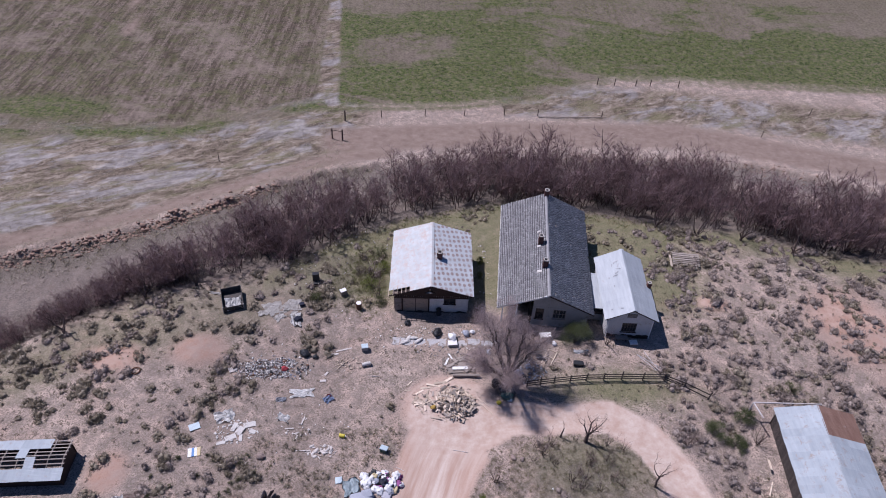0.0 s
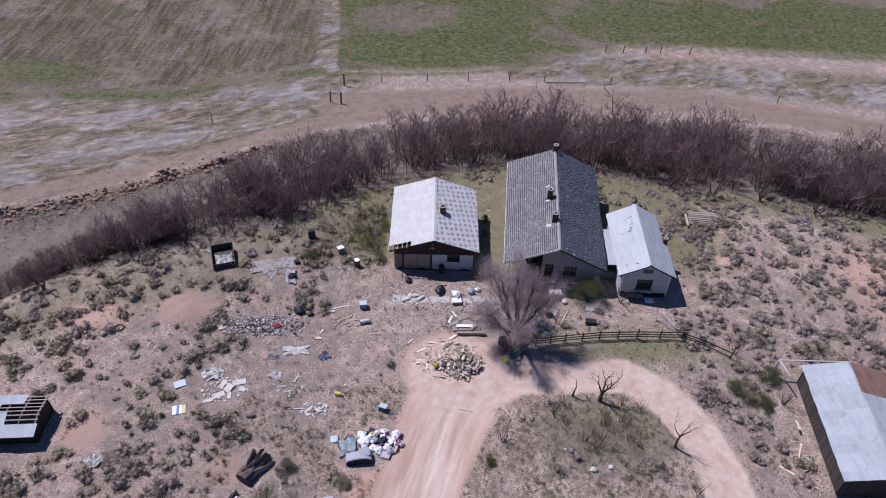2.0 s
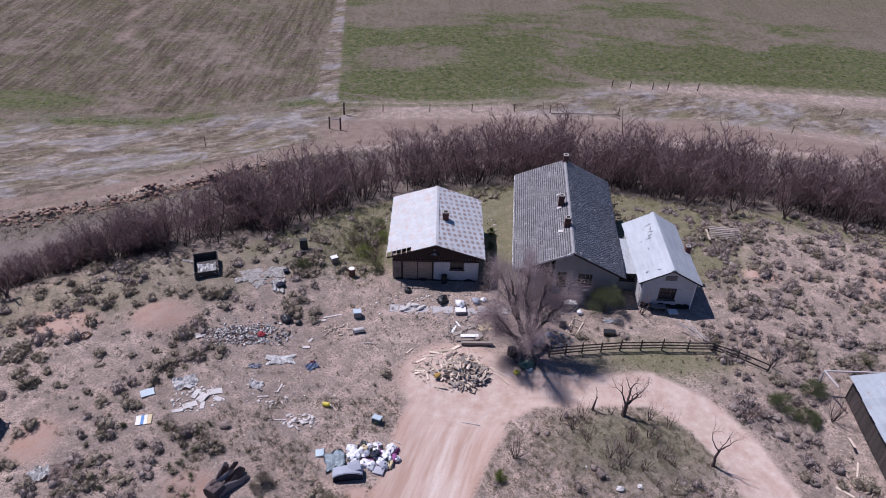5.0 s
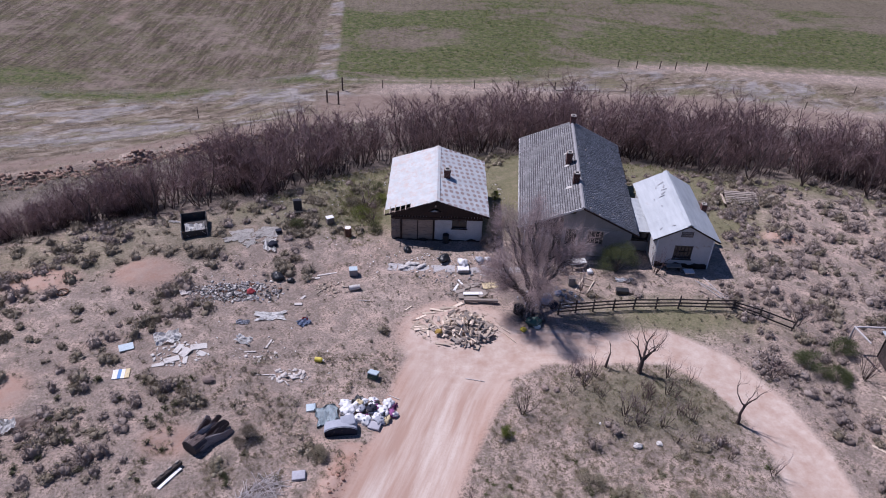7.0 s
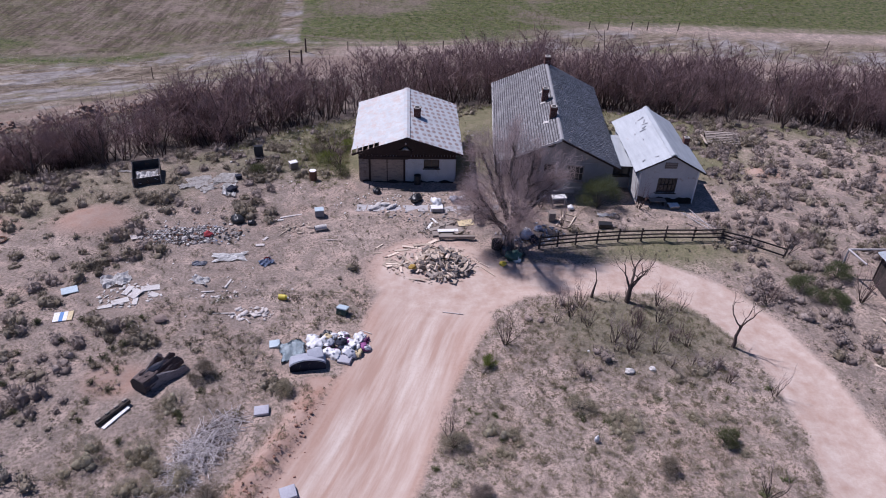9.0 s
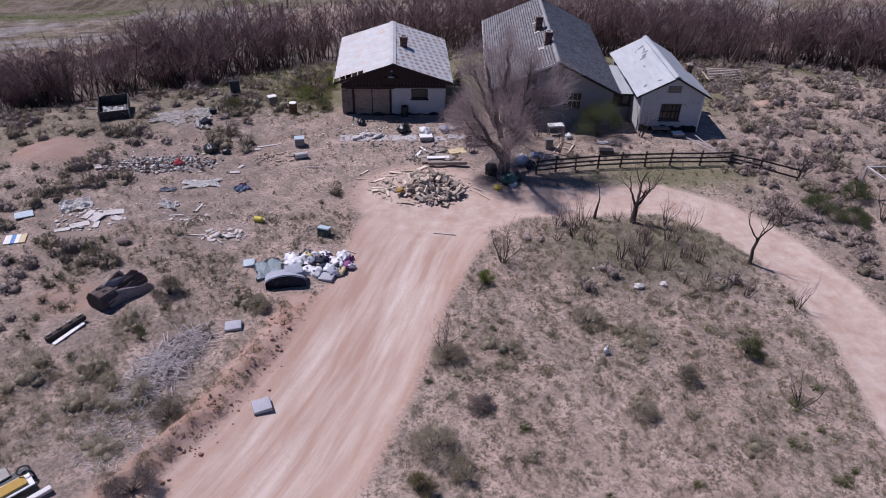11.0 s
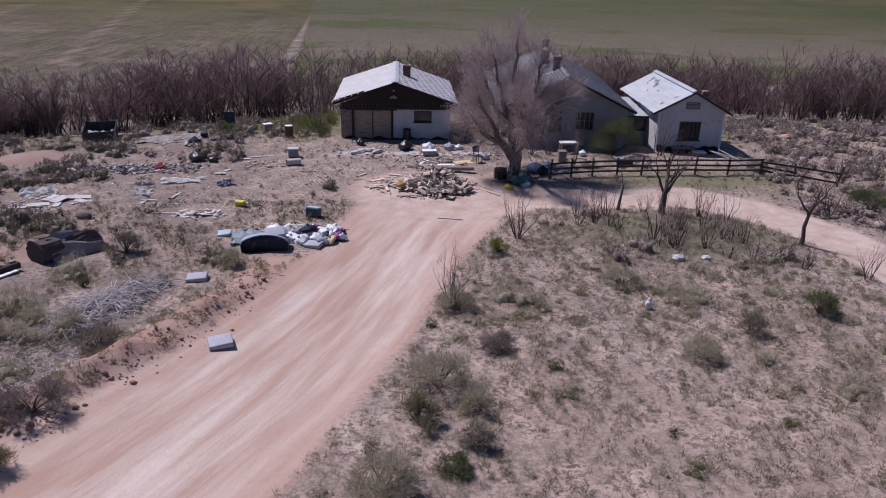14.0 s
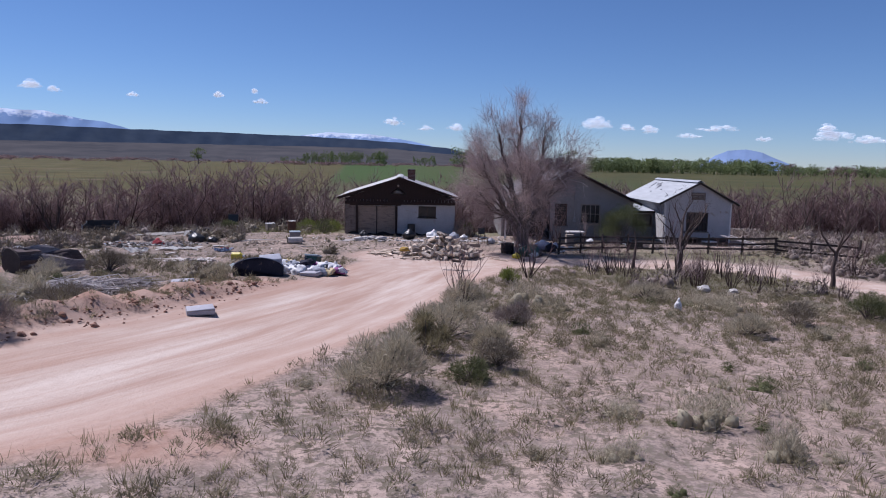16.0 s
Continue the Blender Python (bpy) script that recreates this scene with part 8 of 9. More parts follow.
def yard_things():
    overturned_sofa(-4.9, 29.0)
    bag_heap(-3.3, 30.7)
    slab_cushion("grey cushion lying flat on dry ground", -6.8, 25.4, 0.75, 0.6, 0.16, 8, M_LAVENDER)
    slab_cushion("faded grey seat cushion at the road edge", -4.75, 20.4, 0.74, 0.68, 0.17, 20, M_LAVENDER)
    slab_cushion("square grey cushion beside the dumped sofa", -7.0, 30.7, 0.6, 0.6, 0.12, 10, M_PALEBLUE)
    slab_cushion("grey cushion at the foot of the rubbish heap", -2.9, 29.4, 0.75, 0.6, 0.16, -15, M_LAVENDER)
    # the cool box, the yellow can
    home = thing("cool_box", "pale blue-white cool box tipped on the ground", "box", (-3.4, 33.7, gz(-3.4, 33.7)), -20, tilt=(-14, 0))
    bm = bmesh.new()
    box(bm, (0, 0, 0.22), (0.64, 0.48, 0.38), bevel=0.04)
    part("body", bm, M_TEAL, home, "dark green body")
    bm = bmesh.new()
    box(bm, (0, 0, 0.45), (0.69, 0.53, 0.09), bevel=0.03)
    part("lid", bm, M_PALEBLUE, home, "pale blue lid")
    home = thing("fuel_can", "yellow plastic can lying on dry ground", "can", (-7.2, 35.1, gz(-7.2, 35.1) + 0.16), 80, tilt=(90, 0))
    bm = bmesh.new()
    rod(bm, (0, 0, -0.25), (0, 0, 0.18), 0.17, sides=16)
    rod(bm, (0, 0, 0.18), (0, 0, 0.3), 0.17, 0.08, sides=16)
    part("body", bm, M_YELLOW, home)
    bm = bmesh.new()
    rod(bm, (0, 0, 0.3), (0, 0, 0.38), 0.07, sides=10)
    part("cap", bm, M_WHITEBAG, home, "white cap")
    fallen_trunk()
    home = thing("broken_beam", "dark notched wooden beam with a white strip beside it", "beam", (-13.9, 25.0, gz(-13.9, 25.0)), 56)
    bm = bmesh.new()
    box(bm, (0, 0.1, 0.14), (1.9, 0.24, 0.24), bevel=0.04)
    part("beam", bm, M_FENCE, home)
    for k in range(4):
        bm = bmesh.new()
        box(bm, (-0.75 + k * 0.5, 0.16, 0.29), (0.22, 0.12, 0.1), bevel=0.02)
        part("block", bm, M_OLDWOOD, home)
    bm = bmesh.new()
    box(bm, (-0.1, -0.22, 0.05), (1.6, 0.2, 0.05), Matrix.Rotation(0.08, 3, "Z"), bevel=0.01)
    part("strip", bm, M_WHITEPAINT, home, "white painted strip")
    stick_heap("brush_pile", "long heap of bleached grey dead branches", -9.1, 22.9, 1.0, 2.6, 430, M_GREYTWIG, 3, (0.5, 2.0), tall=0.55, r=0.014, turn=-0.4)
    stick_heap("brush_pile", "dark broken branches under a heap of bleached ones", -9.1, 22.9, 1.1, 2.5, 170, M_DARKTWIG, 33, (0.3, 1.2), tall=0.3, r=0.012, turn=-0.4)
    stick_heap("wood_chips", "spread of bleached sticks and bark chips", -9.9, 19.4, 1.7, 2.3, 600, M_GREYTWIG, 4, (0.12, 0.5), 0.08, 0.011)
    stick_heap("twig_litter", "small broken sticks by the roadside", -7.6, 22.5, 1.2, 2.5, 160, M_OLDWOOD, 5, (0.1, 0.4), 0.05, 0.009)
    firewood()
    bm = bmesh.new()
    lump(bm, (0, 0, 0.12), (0.26, 0.2, 0.14), 0.5, 5, 3, 0.3)
    solo("feed_sack", "torn ochre-yellow sack at the woodpile", "sack", bm, M_OCHRE, 0.9, 38.3, 0.2, 20, smooth=True)
    boards("board", "pale sawn board lying by the woodpile", [(0.2, 40.7, 1.1, 0.2, 0.03, 10, 0.02, 0), (-0.4, 40.2, 0.9, 0.18, 0.03, 35, 0.02, 0), (0.9, 41.0, 1.4, 0.2, 0.03, -8, 0.03, 3), (1.6, 41.3, 1.3, 0.22, 0.03, 12, 0.05, 4), (-0.8, 39.3, 1.0, 0.25, 0.03, 60, 0.02, 0),
        (-0.5, 38.8, 0.8, 0.2, 0.03, 20, 0.05, 5), (2.2, 41.6, 1.2, 0.25, 0.04, 40, 0.05, 0), (-1.4, 41.2, 0.7, 0.1, 0.03, 50, 0.01, 0), (-1.5, 40.4, 0.7, 0.12, 0.03, 5, 0.01, 0), (5.9, 38.6, 1.7, 0.06, 0.05, -50, 0.01, 0), (5.6, 39.3, 1.3, 0.06, 0.05, -40, 0.01, 0), (3.6, 37.2, 0.55, 0.45, 0.05, 70, 0.05, 4)], M_PALEWOOD)
    boards("panel", "grey weathered board panel behind the woodpile", [(3.1, 42.9, 1.5, 0.6, 0.04, 6, 0.08, 2), (3.9, 43.5, 1.2, 0.7, 0.04, -14, 0.05, 0), (2.7, 43.6, 1.3, 0.35, 0.04, 30, 0.04, 3), (3.4, 44.3, 1.3, 0.5, 0.04, 18, 0.03, 0), (4.3, 43.0, 0.9, 0.3, 0.04, 50, 0.12, 6)], M_OLDWOOD)
    boards("plank", "white painted plank behind the woodpile", [(3.5, 43.1, 1.5, 0.35, 0.04, 3, 0.17, 0), (2.2, 44.0, 1.0, 0.2, 0.03, 70, 0.03, 0), (2.6, 44.6, 0.9, 0.15, 0.03, 120, 0.03, 0)], M_WHITEPAINT)
    boards("beam", "long grey-brown beam behind the woodpile", [(4.1, 42.2, 2.6, 0.22, 0.2, 1, 0.12, 0)], M_OLDWOOD)
    boards("board", "yellow plywood sheet on the ground", [(4.9, 44.4, 1.2, 0.8, 0.03, 10, 0.02, 0)], M_CREAM)
    # the broken chair beside the plywood
    home = thing("chair", "dark broken metal chair standing among rubbish", "chair", (5.8, 44.2, gz(5.8, 44.2)), 25)
    bm = bmesh.new()
    box(bm, (0, 0, 0.45), (0.5, 0.5, 0.06), bevel=0.02)
    part("seat", bm, M_BLACK, home)
    bm = bmesh.new()
    box(bm, (0, 0.26, 0.85), (0.46, 0.05, 0.4), Matrix.Rotation(radians(-12), 3, "X"), bevel=0.02)
    part("backrest", bm, M_BLACK, home)
    for px in (-0.2, 0.2):
        for py in (-0.2, 0.22):
            bm = bmesh.new()
            rod(bm, (px, py, 0), (px, py, 0.45 if py < 0 else 0.75), 0.02, sides=6)
            part("leg", bm, M_RUST, home)
    for k, (x, y, s, mat, word) in enumerate(((7.9, 39.9, 0.55, M_TEAL, "dark green"), (8.3, 40.4, 0.5, M_BLACK, "black"), (7.5, 40.5, 0.45, M_BLACK, "black"), (8.1, 39.6, 0.3, M_PALEBLUE, "pale blue"), (9.2, 42.6, 0.5, M_BLUE, "faded blue"), (9.6, 42.1, 0.4, M_NAVY, "dark blue"), (9.3, 43.2, 0.35, M_WHITEBAG, "white"),
                                              (-11.9, 44.6, 0.5, M_BLACK, "black"), (-10.8, 44.2, 0.3, M_BLACK, "black"), (1.2, 47.6, 0.5, M_BLACK, "black"), (2.8, 46.9, 0.5, M_WHITEBAG, "white"), (-13.6, 42.7, 0.35, M_RED, "dark red"), (-13.3, 49.3, 0.4, M_NAVY, "dark blue"), (-1.9, 49.0, 0.35, M_BLACK, "black"), (13.2, 46.6, 0.3, M_WHITEBAG, "white"), (7.1, 39.2, 0.25, M_YELLOW, "yellow"), (10.2, 43.6, 0.3, M_BLUE, "blue"), (6.4, 45.2, 0.3, M_GREYCLOTH, "grey"), (4.2, 47.6, 0.4, M_GREYCLOTH, "grey"), (4.9, 47.9, 0.3, M_WHITEBAG, "white"))):
        bm = bmesh.new()
        lump(bm, (0, 0, s * 0.6), (s, s * 0.8, s * 0.75), 0.4, k + 50, 3, 0.3)
        for v in bm.verts:
            if v.co.z > s:
                v.co.x *= 0.6
                v.co.y *= 0.6
        solo("sack", f"{word} stuffed plastic sack dumped in the yard", "sack", bm, mat, x, y, -0.03, k * 47, group="yard sacks", smooth=True)
    steel_box()
    wood_fence()
    field_posts()
    slat_rack()
    drum("rusty steel barrel standing beside green brush", -7.1, 51.0, 0.3, 0.85, M_RUST, lid=M_WHITEPAINT)
    drum("dark wooden half barrel at the elm's foot", 6.9, 41.3, 0.38, 0.6, M_FENCE)
    drum("old pale water heater lying on its side", -5.7, 43.3, 0.2, 0.85, M_CONCRETE, -70, True, name="water_heater")
    drum("dark bucket against the plaster wall", 1.35, 50.4, 0.27, 0.8, M_BLACK)
    for x, y, w, d, h, rz, body, top, label in ((-6.0, 45.3, 0.65, 0.55, 0.55, 10, M_SLATE, M_PALEBLUE, "small grey appliance with pale top"), (-9.0, 53.2, 0.65, 0.5, 0.6, 30, M_OLDWOOD, M_WHITEPAINT, "small white-topped cabinet in dry grass"),
                                                (2.8, 46.2, 0.9, 0.6, 0.32, 5, M_GREYMETAL, M_WHITEPAINT, "grey metal case on the path"), (15.3, 44.0, 0.95, 0.5, 0.35, -5, M_BLACK, M_BLACK, "dark box behind the fence"), (21.4, 46.9, 0.8, 0.6, 0.28, 4, M_OLDWOOD, M_WHITEPAINT, "low white box in front of the cottage"),
                                                (-13.2, 51.4, 0.5, 0.4, 0.3, 20, M_NAVY, M_NAVY, "dark blue crate by the concrete slabs"), (11.4, 44.9, 0.5, 0.5, 0.7, 0, M_OLDWOOD, M_OLDWOOD, "small grey cupboard by the fence")):
        home = thing("crate", label, "box", (x, y, gz(x, y)), rz)
        bm = bmesh.new()
        box(bm, (0, 0, h / 2), (w, d, h - 0.06), bevel=0.02)
        part("body", bm, body, home)
        bm = bmesh.new()
        box(bm, (0, 0, h), (w * 1.03, d * 1.03, 0.06), bevel=0.015)
        part("lid", bm, top, home)
    home = thing("table", "old white-topped table in front of the house", "table", (12.3, 47.2, gz(12.3, 47.2)), 6)
    bm = bmesh.new()
    box(bm, (0, 0, 0.78), (1.15, 0.6, 0.1), bevel=0.02)
    part("tabletop", bm, M_WHITEPAINT, home)
    for px in (-0.5, 0.5):
        for py in (-0.22, 0.22):
            bm = bmesh.new()
            box(bm, (px, py, 0.37), (0.06, 0.06, 0.74))
            part("leg", bm, M_OLDWOOD, home)
    home = thing("bench", "weathered low bench against the cottage wall", "bench", (20.2, 47.3, gz(20.2, 47.3)), 0)
    for y in (-0.14, 0.05, 0.24):
        bm = bmesh.new()
        box(bm, (0, y, 0.42), (1.3, 0.16, 0.04))
        part("slat", bm, M_OLDWOOD, home)
    for x in (-0.5, 0.5):
        bm = bmesh.new()
        box(bm, (x, 0.05, 0.2), (0.06, 0.4, 0.4))
        part("leg", bm, M_FENCE, home)
    home = thing("door_frame", "pale wooden door frame lying on the ground", "frame", (12.5, 44.8, gz(12.5, 44.8) + 0.06), -28)
    for c, s in (((-0.45, 0, 0), (0.09, 2.0, 0.06)), ((0.45, 0, 0), (0.09, 2.0, 0.06)), ((0, 1.0, 0), (0.98, 0.09, 0.06)), ((0, -1.0, 0), (0.98, 0.09, 0.06)), ((0, 0.1, 0), (0.85, 0.06, 0.04))):
        bm = bmesh.new()
        box(bm, c, s)
        part("rail", bm, M_PALEWOOD, home)
    sheets = [(-11.4, 39.8, 2.1, 0.9, 0.14, 6, M_WHITEPAINT, "crumpled white plastic sheet on the ground"), (-8.9, 39.2, 0.9, 0.7, 0.2, 40, M_BLUE, "crumpled blue and pink rag"), (-18.0, 36.9, 1.6, 1.2, 0.35, 20, M_WHITEPAINT, "crumpled white sheet among sagebrush"),
              (-12.7, 36.9, 1.1, 0.7, 0.25, -20, M_WHITEPAINT, "broken white plasterboard on the ground"), (-13.5, 49.2, 1.0, 1.9, 0.35, 10, M_WHITEPAINT, "crumpled white sheet by the slabs"), (15.8, 45.6, 1.3, 0.45, 0.15, 0, M_WHITEBAG, "white plastic sheet on dry grass"),
              (-23.3, 28.5, 1.6, 1.3, 0.22, 10, M_STONE, "brown-grey old carpet among brush"), (-24.6, 28.2, 1.2, 1.0, 0.3, 40, M_WHITEPAINT, "crumpled white sheet among brush"), (-13.3, 39.0, 0.9, 0.5, 0.15, 0, M_GREYCLOTH, "grey cloth on the ground"), (-1.9, 31.2, 0.6, 0.45, 0.25, 0, M_PURPLE, "purple cloth at the rubbish heap"), (-8.9, 39.6, 0.4, 0.3, 0.2, 0, M_RED, "small pink-red cloth on the ground")]
    for k, (x, y, w, d, h, rz, mat, label) in enumerate(sheets):
        solo("crumpled_sheet", label, "sheet", crumple(w, d, h, 1.3 + k * 2.7), mat, x, y, 0.01, rz, group="crumpled sheets")
    boards("felt_slab", "pale broken slab of old roofing on the ground", [(-17.0, 34.7, 1.0, 0.5, 0.04, 30, 0.03, 4), (-16.3, 35.4, 0.8, 0.6, 0.04, 62, 0.06, -5), (-15.6, 36.1, 1.1, 0.55, 0.04, 20, 0.05, 6), (-17.7, 34.1, 0.8, 0.3, 0.04, 15, 0.02, 0), (-16.1, 34.7, 0.7, 0.3, 0.04, 100, 0.03, 3), (-15.2, 35.4, 0.6, 0.4, 0.04, -20, 0.03, 5), (-16.9, 35.8, 0.9, 0.4, 0.04, 75, 0.04, 0)], M_CONCRETE, "roofing slabs")
    bits("slab_crumbs", "crumbled pale roofing scraps among brush", -16.6, 35.3, 1.9, 1.3, 90, M_CONCRETE, 21, (0.05, 0.4), 0.06, tall=0.05)
    boards("board", "pale blue board on the ground", [(-20.4, 35.7, 0.95, 0.7, 0.05, 28, 0.1, 3)], M_PALEBLUE)
    home = thing("striped_board", "cream board with a blue stripe, lying on the ground", "board", (-19.8, 33.1, gz(-19.8, 33.1) + 0.05), 12)
    for k, (mat, w) in enumerate(((M_WHITEPAINT, 0.45), (M_STRIPEBLUE, 0.28), (M_WHITEPAINT, 0.3), (M_CREAM, 0.4))):
        bm = bmesh.new()
        box(bm, (0.72 * (-0.65 + (0.22, 0.6, 0.9, 1.27)[k]), 0, 0.03), (0.72 * w, 0.85, 0.05))
        part("stripe", bm, mat, home)
    for k, (x, y, w, d, rz) in enumerate(((-16.2, 50.9, 2.0, 1.8, 20), (-14.2, 51.3, 1.9, 1.5, 12), (-15.3, 49.6, 1.2, 0.9, 45), (-13.9, 50.0, 0.9, 0.6, 70), (-17.3, 50.2, 0.8, 0.7, 30), (-22.9, 53.4, 1.3, 0.4, -10))):
        solo("concrete_slab", "broken pale concrete slab lying on the ground", "slab", crumple(w, d, 0.07, 40 + k * 3.1, 14, 12, 0.05), M_CONCRETE, x, y, 0.0, rz, group="concrete slabs")
    rng = random.Random(14)
    path = []
    for k in range(16):
        path.append((-2.9 + k * 0.68 + rng.uniform(-0.1, 0.1), 46.5 + rng.uniform(-0.2, 0.2), rng.uniform(0.6, 0.85), rng.uniform(0.7, 1.0), 0.07, rng.uniform(-9, 9), -0.045, rng.uniform(-1, 1)))
    boards("paving_slab", "broken pale concrete path slab", path, M_ASHPATH, "path slabs")
    for x, y, h in ((23.1, 43.3, 30), (23.4, 43.5, 55), (22.9, 43.2, 44)):
        bm = bmesh.new()
        rod(bm, (0, 0, 0.02), (-1.3 - h * 0.01, 1.6, 0.5), 0.04, 0.03, 6)
        solo("pole", "bleached pole leaning on the fence corner", "pole", bm, M_GREYTWIG, x, y, 0.3, h - 44)
    # fire ring
    bm = bmesh.new()
    for k in range(28):
        t0, t1 = 2 * math.pi * k / 28, 2 * math.pi * (k + 1) / 28
        rod(bm, (0.4 * math.cos(t0), 0.4 * math.sin(t0), 0.1), (0.4 * math.cos(t1), 0.4 * math.sin(t1), 0.1), 0.06, sides=8)
    solo("fire_ring", "small rusty steel fire ring on dry ground", "ring", bm, M_RUST, -27.9, 42.3, 0, smooth=True)
    bm = bmesh.new()
    box(bm, (0, 0, 0.6), (0.75, 0.55, 1.15), Matrix.Rotation(radians(-9), 3, "X"), bevel=0.04)
    box(bm, (0.05, -0.45, 0.18), (0.7, 0.55, 0.3), bevel=0.05)
    solo("car_seat", "black old car seat standing on bare ground", "seat", bm, M_BLACK, -12.2, 55.2, 0, 12)
    bm = bmesh.new()
    lump(bm, (0, 0, 0.14), (0.13, 0.13, 0.22), 0.15, 3, 2, 0.4)
    rod(bm, (0, 0, 0.3), (0.02, 0, 0.45), 0.06, 0.03)
    solo("plastic_jug", "white plastic jug on the grassy flat", "jug", bm, M_WHITEBAG, 10.1, 23.6, smooth=True)
    for k, (x, y, s, mat, label) in enumerate(((13.2, 28.7, 0.3, M_CONCRETE, "pale stone in dry grass"), (8.8, 33.3, 0.26, M_STONE, "dark stone at the drive edge"), (8.0, 33.4, 0.3, M_STONE, "dark stone at the drive edge"), (-14.0, 32.8, 0.4, M_STONE, "dark brown clod on the ground"), (11.2, 30.5, 0.1, M_WHITEPAINT, "small white stone in dry grass"), (14.6, 29.0, 0.22, M_CONCRETE, "pale stone in dry grass"))):
        bm = bmesh.new()
        lump(bm, (0, 0, s * 0.4), (s, s * 0.75, s * 0.6), 0.4, k + 9, 2, 0.3)
        solo("stone", label, "stone", bm, mat, x, y, -0.02, k * 60, group="stones")
    # the broken boat-like shell at the corner of the flat
    home = thing("broken_shell", "broken white fibreglass shell with ochre foam panels", "wreck", (-12.6, 16.2, gz(-12.6, 16.2)), 42)
    for k, (c, s, mat) in enumerate((((0.2, 0, 0.32), (1.0, 0.55, 0.08), M_OCHRE), ((0.25, -0.02, 0.26), (1.25, 0.75, 0.05), M_WHITEPAINT), ((-0.9, -0.15, 0.3), (0.8, 0.55, 0.08), M_OCHRE), ((-0.9, -0.15, 0.24), (1.0, 0.75, 0.05), M_WHITEPAINT), ((-0.5, 0.75, 0.3), (1.8, 0.5, 0.1), M_BLACK), ((0.0, -0.75, 0.12), (2.4, 0.18, 0.2), M_WHITEPAINT), ((-0.3, 0.4, 0.12), (2.6, 0.5, 0.2), M_BLACK))):
        bm = bmesh.new()
        box(bm, c, s, Matrix.Rotation(radians(k * 5 - 12), 3, "X"), bevel=0.03)
        part("panel", bm, mat, home)
    bm = bmesh.new()
    for k in range(14):
        t0, t1 = 2 * math.pi * k / 14, 2 * math.pi * (k + 1) / 14
        rod(bm, (0.75 + 0.2 * math.cos(t0), 0.35 + 0.2 * math.sin(t0), 0.42), (0.75 + 0.2 * math.cos(t1), 0.35 + 0.2 * math.sin(t1), 0.42), 0.03, sides=6)
    part("hose", bm, M_BLACK, home)
    boards("plank", "loose grey plank beside the shed", [(30.3, 31.0, 1.8, 0.12, 0.04, 60, 0.1, 8), (30.6, 29.4, 1.5, 0.12, 0.04, 20, 0.1, 4), (30.0, 28.0, 1.3, 0.15, 0.04, -30, 0.05, 0), (29.4, 30.3, 1.4, 0.1, 0.04, 100, 0.06, 5), (31.0, 33.4, 1.6, 0.2, 0.04, 75, 0.2, 20), (28.6, 29.2, 1.2, 0.2, 0.04, 140, 0.03, 0), (29.2, 28.4, 1.5, 0.1, 0.04, 125, 0.05, 3), (30.4, 30.2, 1.0, 0.6, 0.04, 35, 0.15, 12)], M_PALEWOOD, "planks by the shed")
    home = thing("pole_shelter", "frame of bleached poles at the end of the shed", "frame", (32.3, 38.5, gz(32.3, 38.5)), -3)
    for a, b in (((-1.7, 0, 0), (-1.7, 0, 2.0)), ((-1.7, 0, 2.0), (4.6, 0.2, 2.1)), ((4.6, 0.2, 0), (4.6, 0.2, 2.1)), ((-1.7, 0, 2.0), (-1.2, -1.6, 1.9))):
        bm = bmesh.new()
        rod(bm, a, b, 0.07, 0.06, 7)
        part("pole", bm, M_GREYTWIG, home)
    # litter
    for word, n, mat, size in (("burnt grey", 190, M_SLATE, (0.04, 0.36)), ("pale grey", 130, M_CONCRETE, (0.03, 0.34)), ("white", 70, M_WHITEPAINT, (0.03, 0.36)), ("rusty", 70, M_RUST, (0.04, 0.36)), ("blue", 12, M_BLUE, (0.04, 0.25)), ("black", 60, M_BLACK, (0.04, 0.36))):
        for cx, cy, rx, ry, share in ((-15.6, 43.0, 2.2, 1.0, 1.0), (-13.9, 43.4, 1.4, 0.8, 0.9), (-14.6, 42.1, 1.7, 0.6, 0.7), (-17.0, 42.6, 1.6, 1.2, 0.4), (-12.6, 42.6, 1.5, 1.2, 0.3), (-15.0, 43.0, 4.2, 2.2, 0.35)):
            bits("rubble", f"{word} broken rubbish on an ash heap", cx, cy, rx, ry, int(n * share), mat, n + int(share * 100), size, 0.1, tall=0.28)
    bits("white_litter", "white plasterboard scraps", -8.8, 33.5, 1.3, 0.7, 60, M_PLASTERBOARD, 3, (0.08, 0.6), 0.03, tall=0.05)
    bits("white_litter", "white plasterboard scraps and slivers", -11.5, 36.0, 1.9, 1.5, 40, M_PLASTERBOARD, 4, (0.06, 0.4), 0.04, tall=0.03)
    bits("wood_scraps", "small scraps of broken wood", -7.4, 43.3, 1.4, 1.0, 70, M_PALEWOOD, 5, (0.08, 0.5), 0.2, slim=(0.08, 0.3))
    bits("wood_scraps", "splinters round the woodpile", 2.2, 39.4, 3.4, 2.5, 420, M_PALEWOOD, 6, (0.05, 0.3), 0.25, tall=0.05, slim=(0.08, 0.3))
    bits("wood_scraps", "grey scraps behind the woodpile", 3.2, 43.6, 2.0, 1.6, 170, M_OLDWOOD, 7, (0.08, 0.5), 0.2, slim=(0.08, 0.3))
    bits("yard_litter", "scattered pale litter in front of the buildings", 3.0, 47.3, 9.0, 1.8, 150, M_WHITEPAINT, 8, (0.04, 0.22), 0.2)
    bits("yard_litter", "scattered dark litter in front of the buildings", 5.0, 46.6, 9.0, 2.2, 220, M_SLATE, 9, (0.05, 0.3), 0.4)
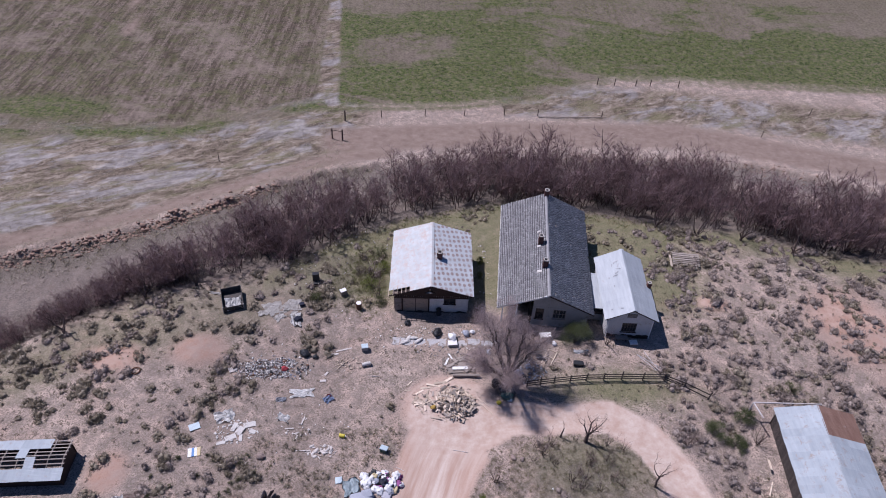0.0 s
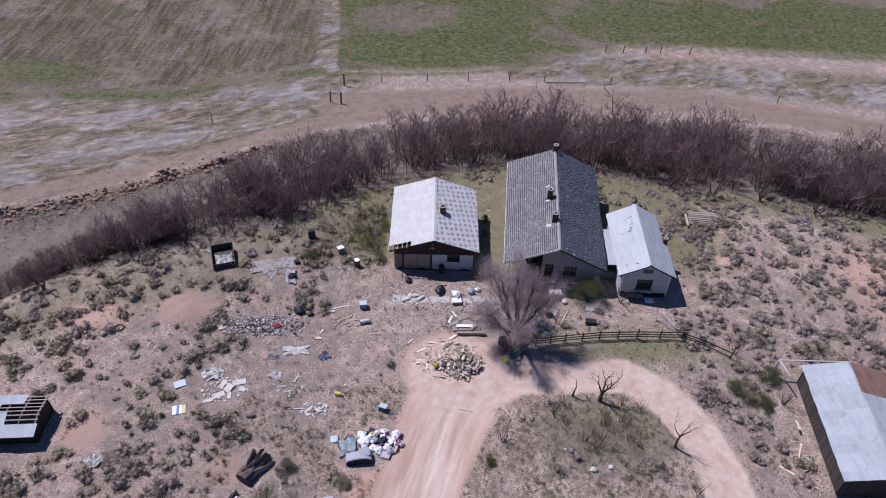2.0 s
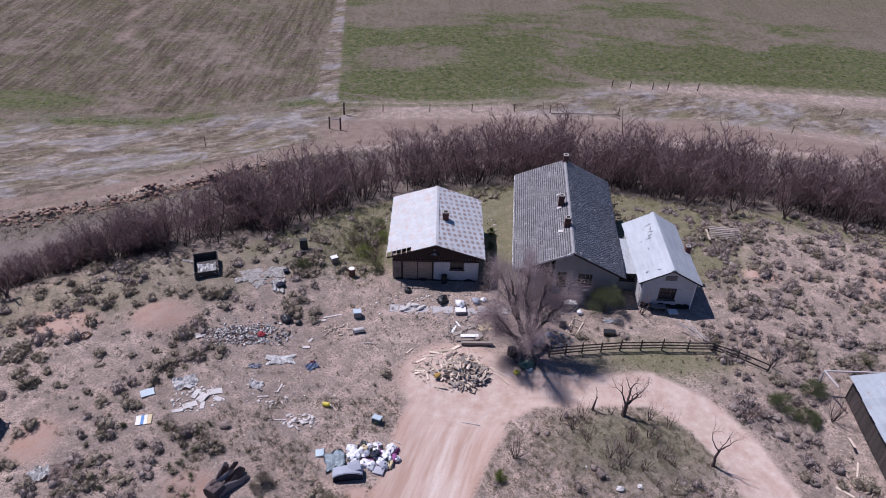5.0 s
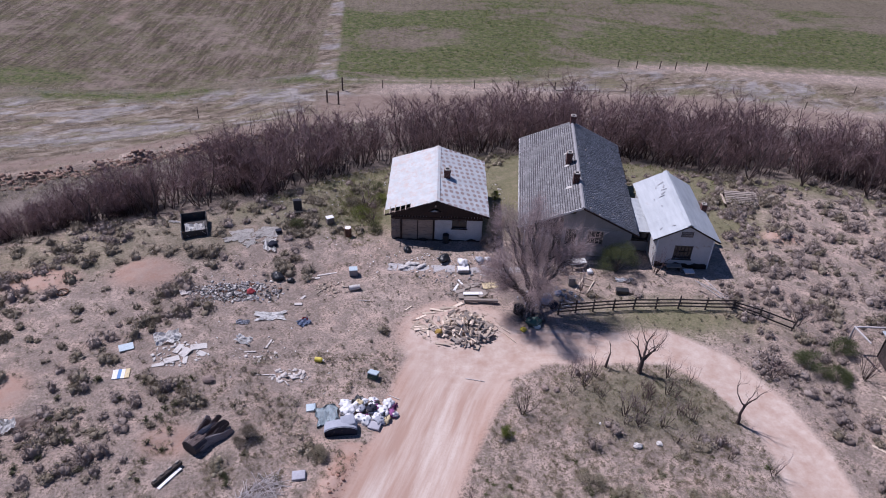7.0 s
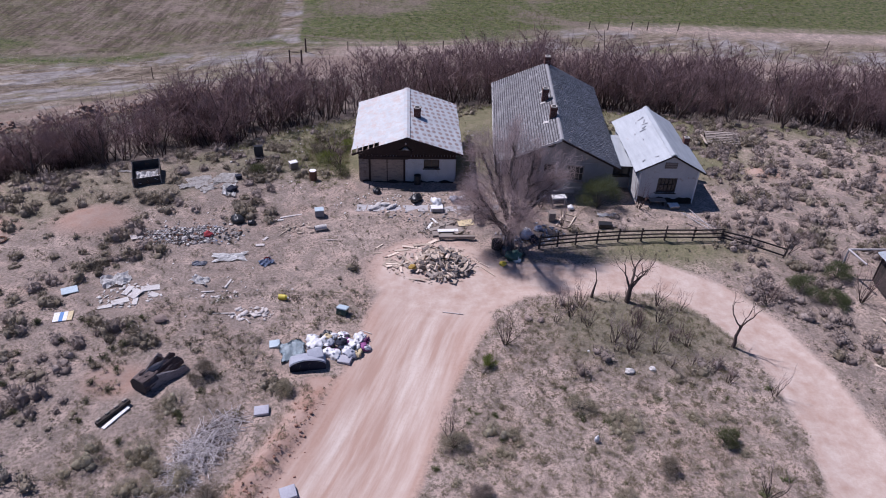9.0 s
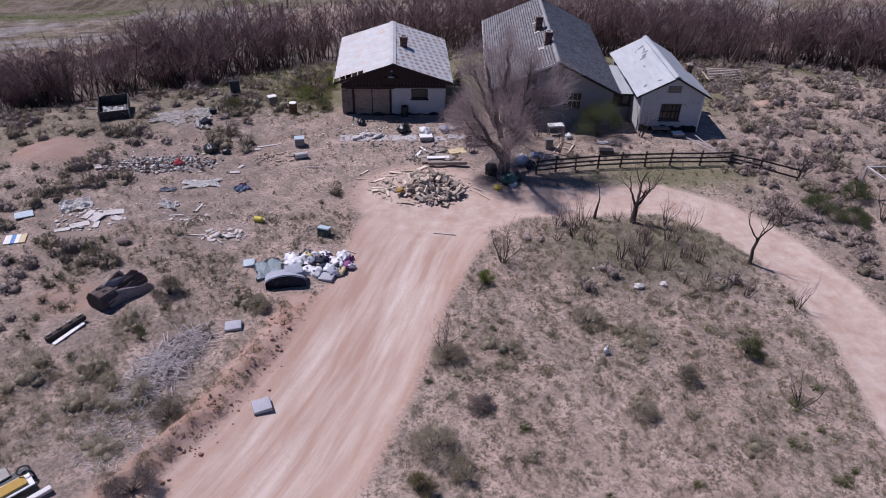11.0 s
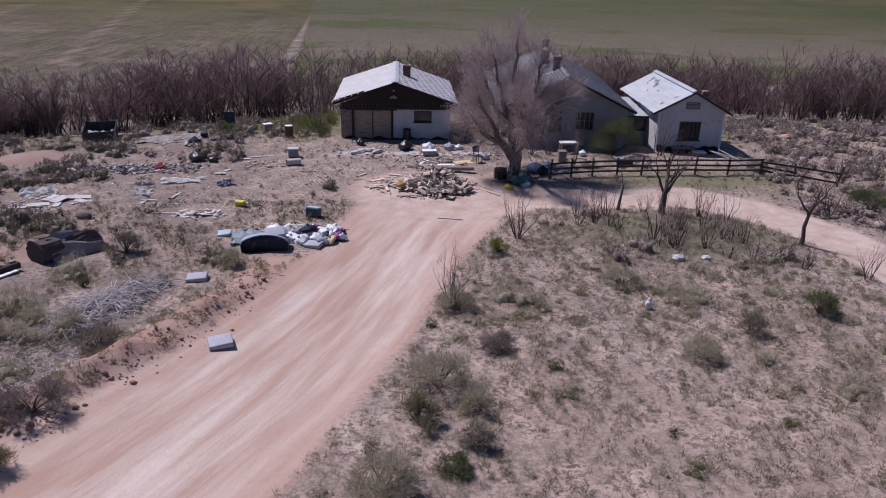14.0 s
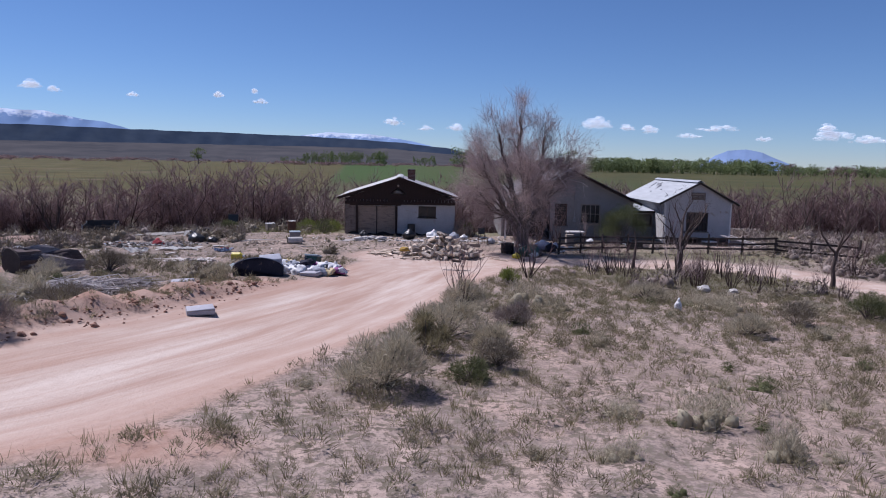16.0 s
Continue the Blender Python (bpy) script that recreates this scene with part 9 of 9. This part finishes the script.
    bits("yard_litter", "scattered pale litter on the west ground", -10.5, 42.0, 9.0, 12.0, 110, M_WHITEPAINT, 10, (0.03, 0.16), 0.15, tall=0.02)
    bits("yard_litter", "scattered pale litter behind the outbuilding", -9.0, 60.0, 8.0, 4.0, 70, M_CONCRETE, 11, (0.06, 0.35), 0.5, turn=0.7, tall=0.05)
    bits("yard_litter", "pale rubbish between the houses", 6.3, 56.0, 0.9, 7.0, 34, M_CONCRETE, 12, (0.05, 0.3), 0.3, tall=0.1)
    bits("yard_litter", "litter and broken boards beside the shed", 30.3, 29.6, 1.1, 3.2, 200, M_PALEWOOD, 13, (0.05, 0.45), 0.12, tall=0.15, slim=(0.08, 0.3))
    bits("yard_litter", "litter beside the fence under the elm", 9.5, 43.0, 2.6, 1.4, 130, M_GREYCLOTH, 14, (0.06, 0.35), 0.5, tall=0.15)
    for k, (x, y) in enumerate(((-1.2, 46.9), (-2.0, 46.4), (-0.6, 46.6), (-1.7, 46.8))):
        bm = bmesh.new()
        lump(bm, (0, 0, 0.1), (0.5, 0.2, 0.13), 0.4, k + 70, 2, 0.2)
        solo("rubble_lump", "pale lump of broken concrete on the path", "rubble", bm, M_CONCRETE, x, y, 0.02, k * 21)
    boards("board", "short pale board lying on dry ground", [(-8.1, 45.2, 1.6, 0.15, 0.04, 18, 0.02, 0), (-9.0, 44.6, 0.9, 0.2, 0.08, 10, 0.02, 0), (-9.5, 42.2, 0.5, 0.2, 0.03, 60, 0.02, 0), (-9.7, 41.3, 0.6, 0.25, 0.06, 5, 0.02, 0), (-10.9, 36.7, 0.9, 0.12, 0.03, 75, 0.02, 0), (-12.0, 35.8, 0.8, 0.1, 0.03, 5, 0.02, 0), (-11.2, 34.9, 0.5, 0.15, 0.03, 80, 0.02, 0), (-10.6, 33.5, 1.6, 0.08, 0.03, 2, 0.02, 0), (-18.6, 42.6, 0.8, 0.6, 0.03, 30, 0.08, 8), (-1.9, 32.0, 0.8, 0.05, 0.04, -25, 0.01, 0), (-5.0, 42.0, 1.2, 0.05, 0.04, 0, 0.01, 0), (3.4, 34.0, 1.3, 0.05, 0.04, -10, 0.01, 0)], M_PLASTERBOARD)
    # clods along the raw bank and the road's edge
    rng2 = np.random.default_rng(12)
    bm = bmesh.new()
    bmesh.ops.create_icosphere(bm, subdivisions=1, radius=1)
    base = np.array([v.co for v in bm.verts])
    tri = np.array([[v.index for v in f.verts] for f in bm.faces])
    bm.free()
    bank_heap, road_heap = Heap(), Heap()
    for k in range(1700):
        west = rng2.random() < 0.72
        x = rng2.uniform(-66, -20) if west else rng2.uniform(20, 78)
        y = float(bank_line(x)) + rng2.normal(-0.5, 0.7)
        s = rng2.uniform(0.06, 0.22) * (2.0 if rng2.random() < 0.18 else 1.0) * (1.0 if west else 0.7)
        bank_heap.add(base * rng2.uniform(0.5, 1.35, (len(base), 1)) * (s * rng2.uniform(0.7, 1.5), s * 0.8, s * 0.7) + (x, y, gz(x, y) + s * 0.1), tri)
    for k in range(800):
        y = rng2.uniform(9, 26)
        x0 = np.interp(y, [8, 13, 18, 22.5, 28], [-10.5, -6.0, -3.4, -1.6, 0.1])
        x = x0 - rng2.normal(4.1 if y < 20 else 3.9, 0.45)
        s = rng2.uniform(0.012, 0.05) * (2.6 if rng2.random() < 0.08 else 1)
        road_heap.add(base * rng2.uniform(0.6, 1.25, (len(base), 1)) * (s, s * 0.8, s * 0.65) + (x, y, gz(x, y) + s * 0.25), tri)
    tagged(bank_heap.mesh("bank_clods", M_CLOD), "crumbling earth clods along the raw ditch bank", "earth", kind="stuff")
    tagged(road_heap.mesh("road_clods", M_REDCLOD), "reddish clods thrown up along the road edge", "earth", kind="stuff")


yard_things()
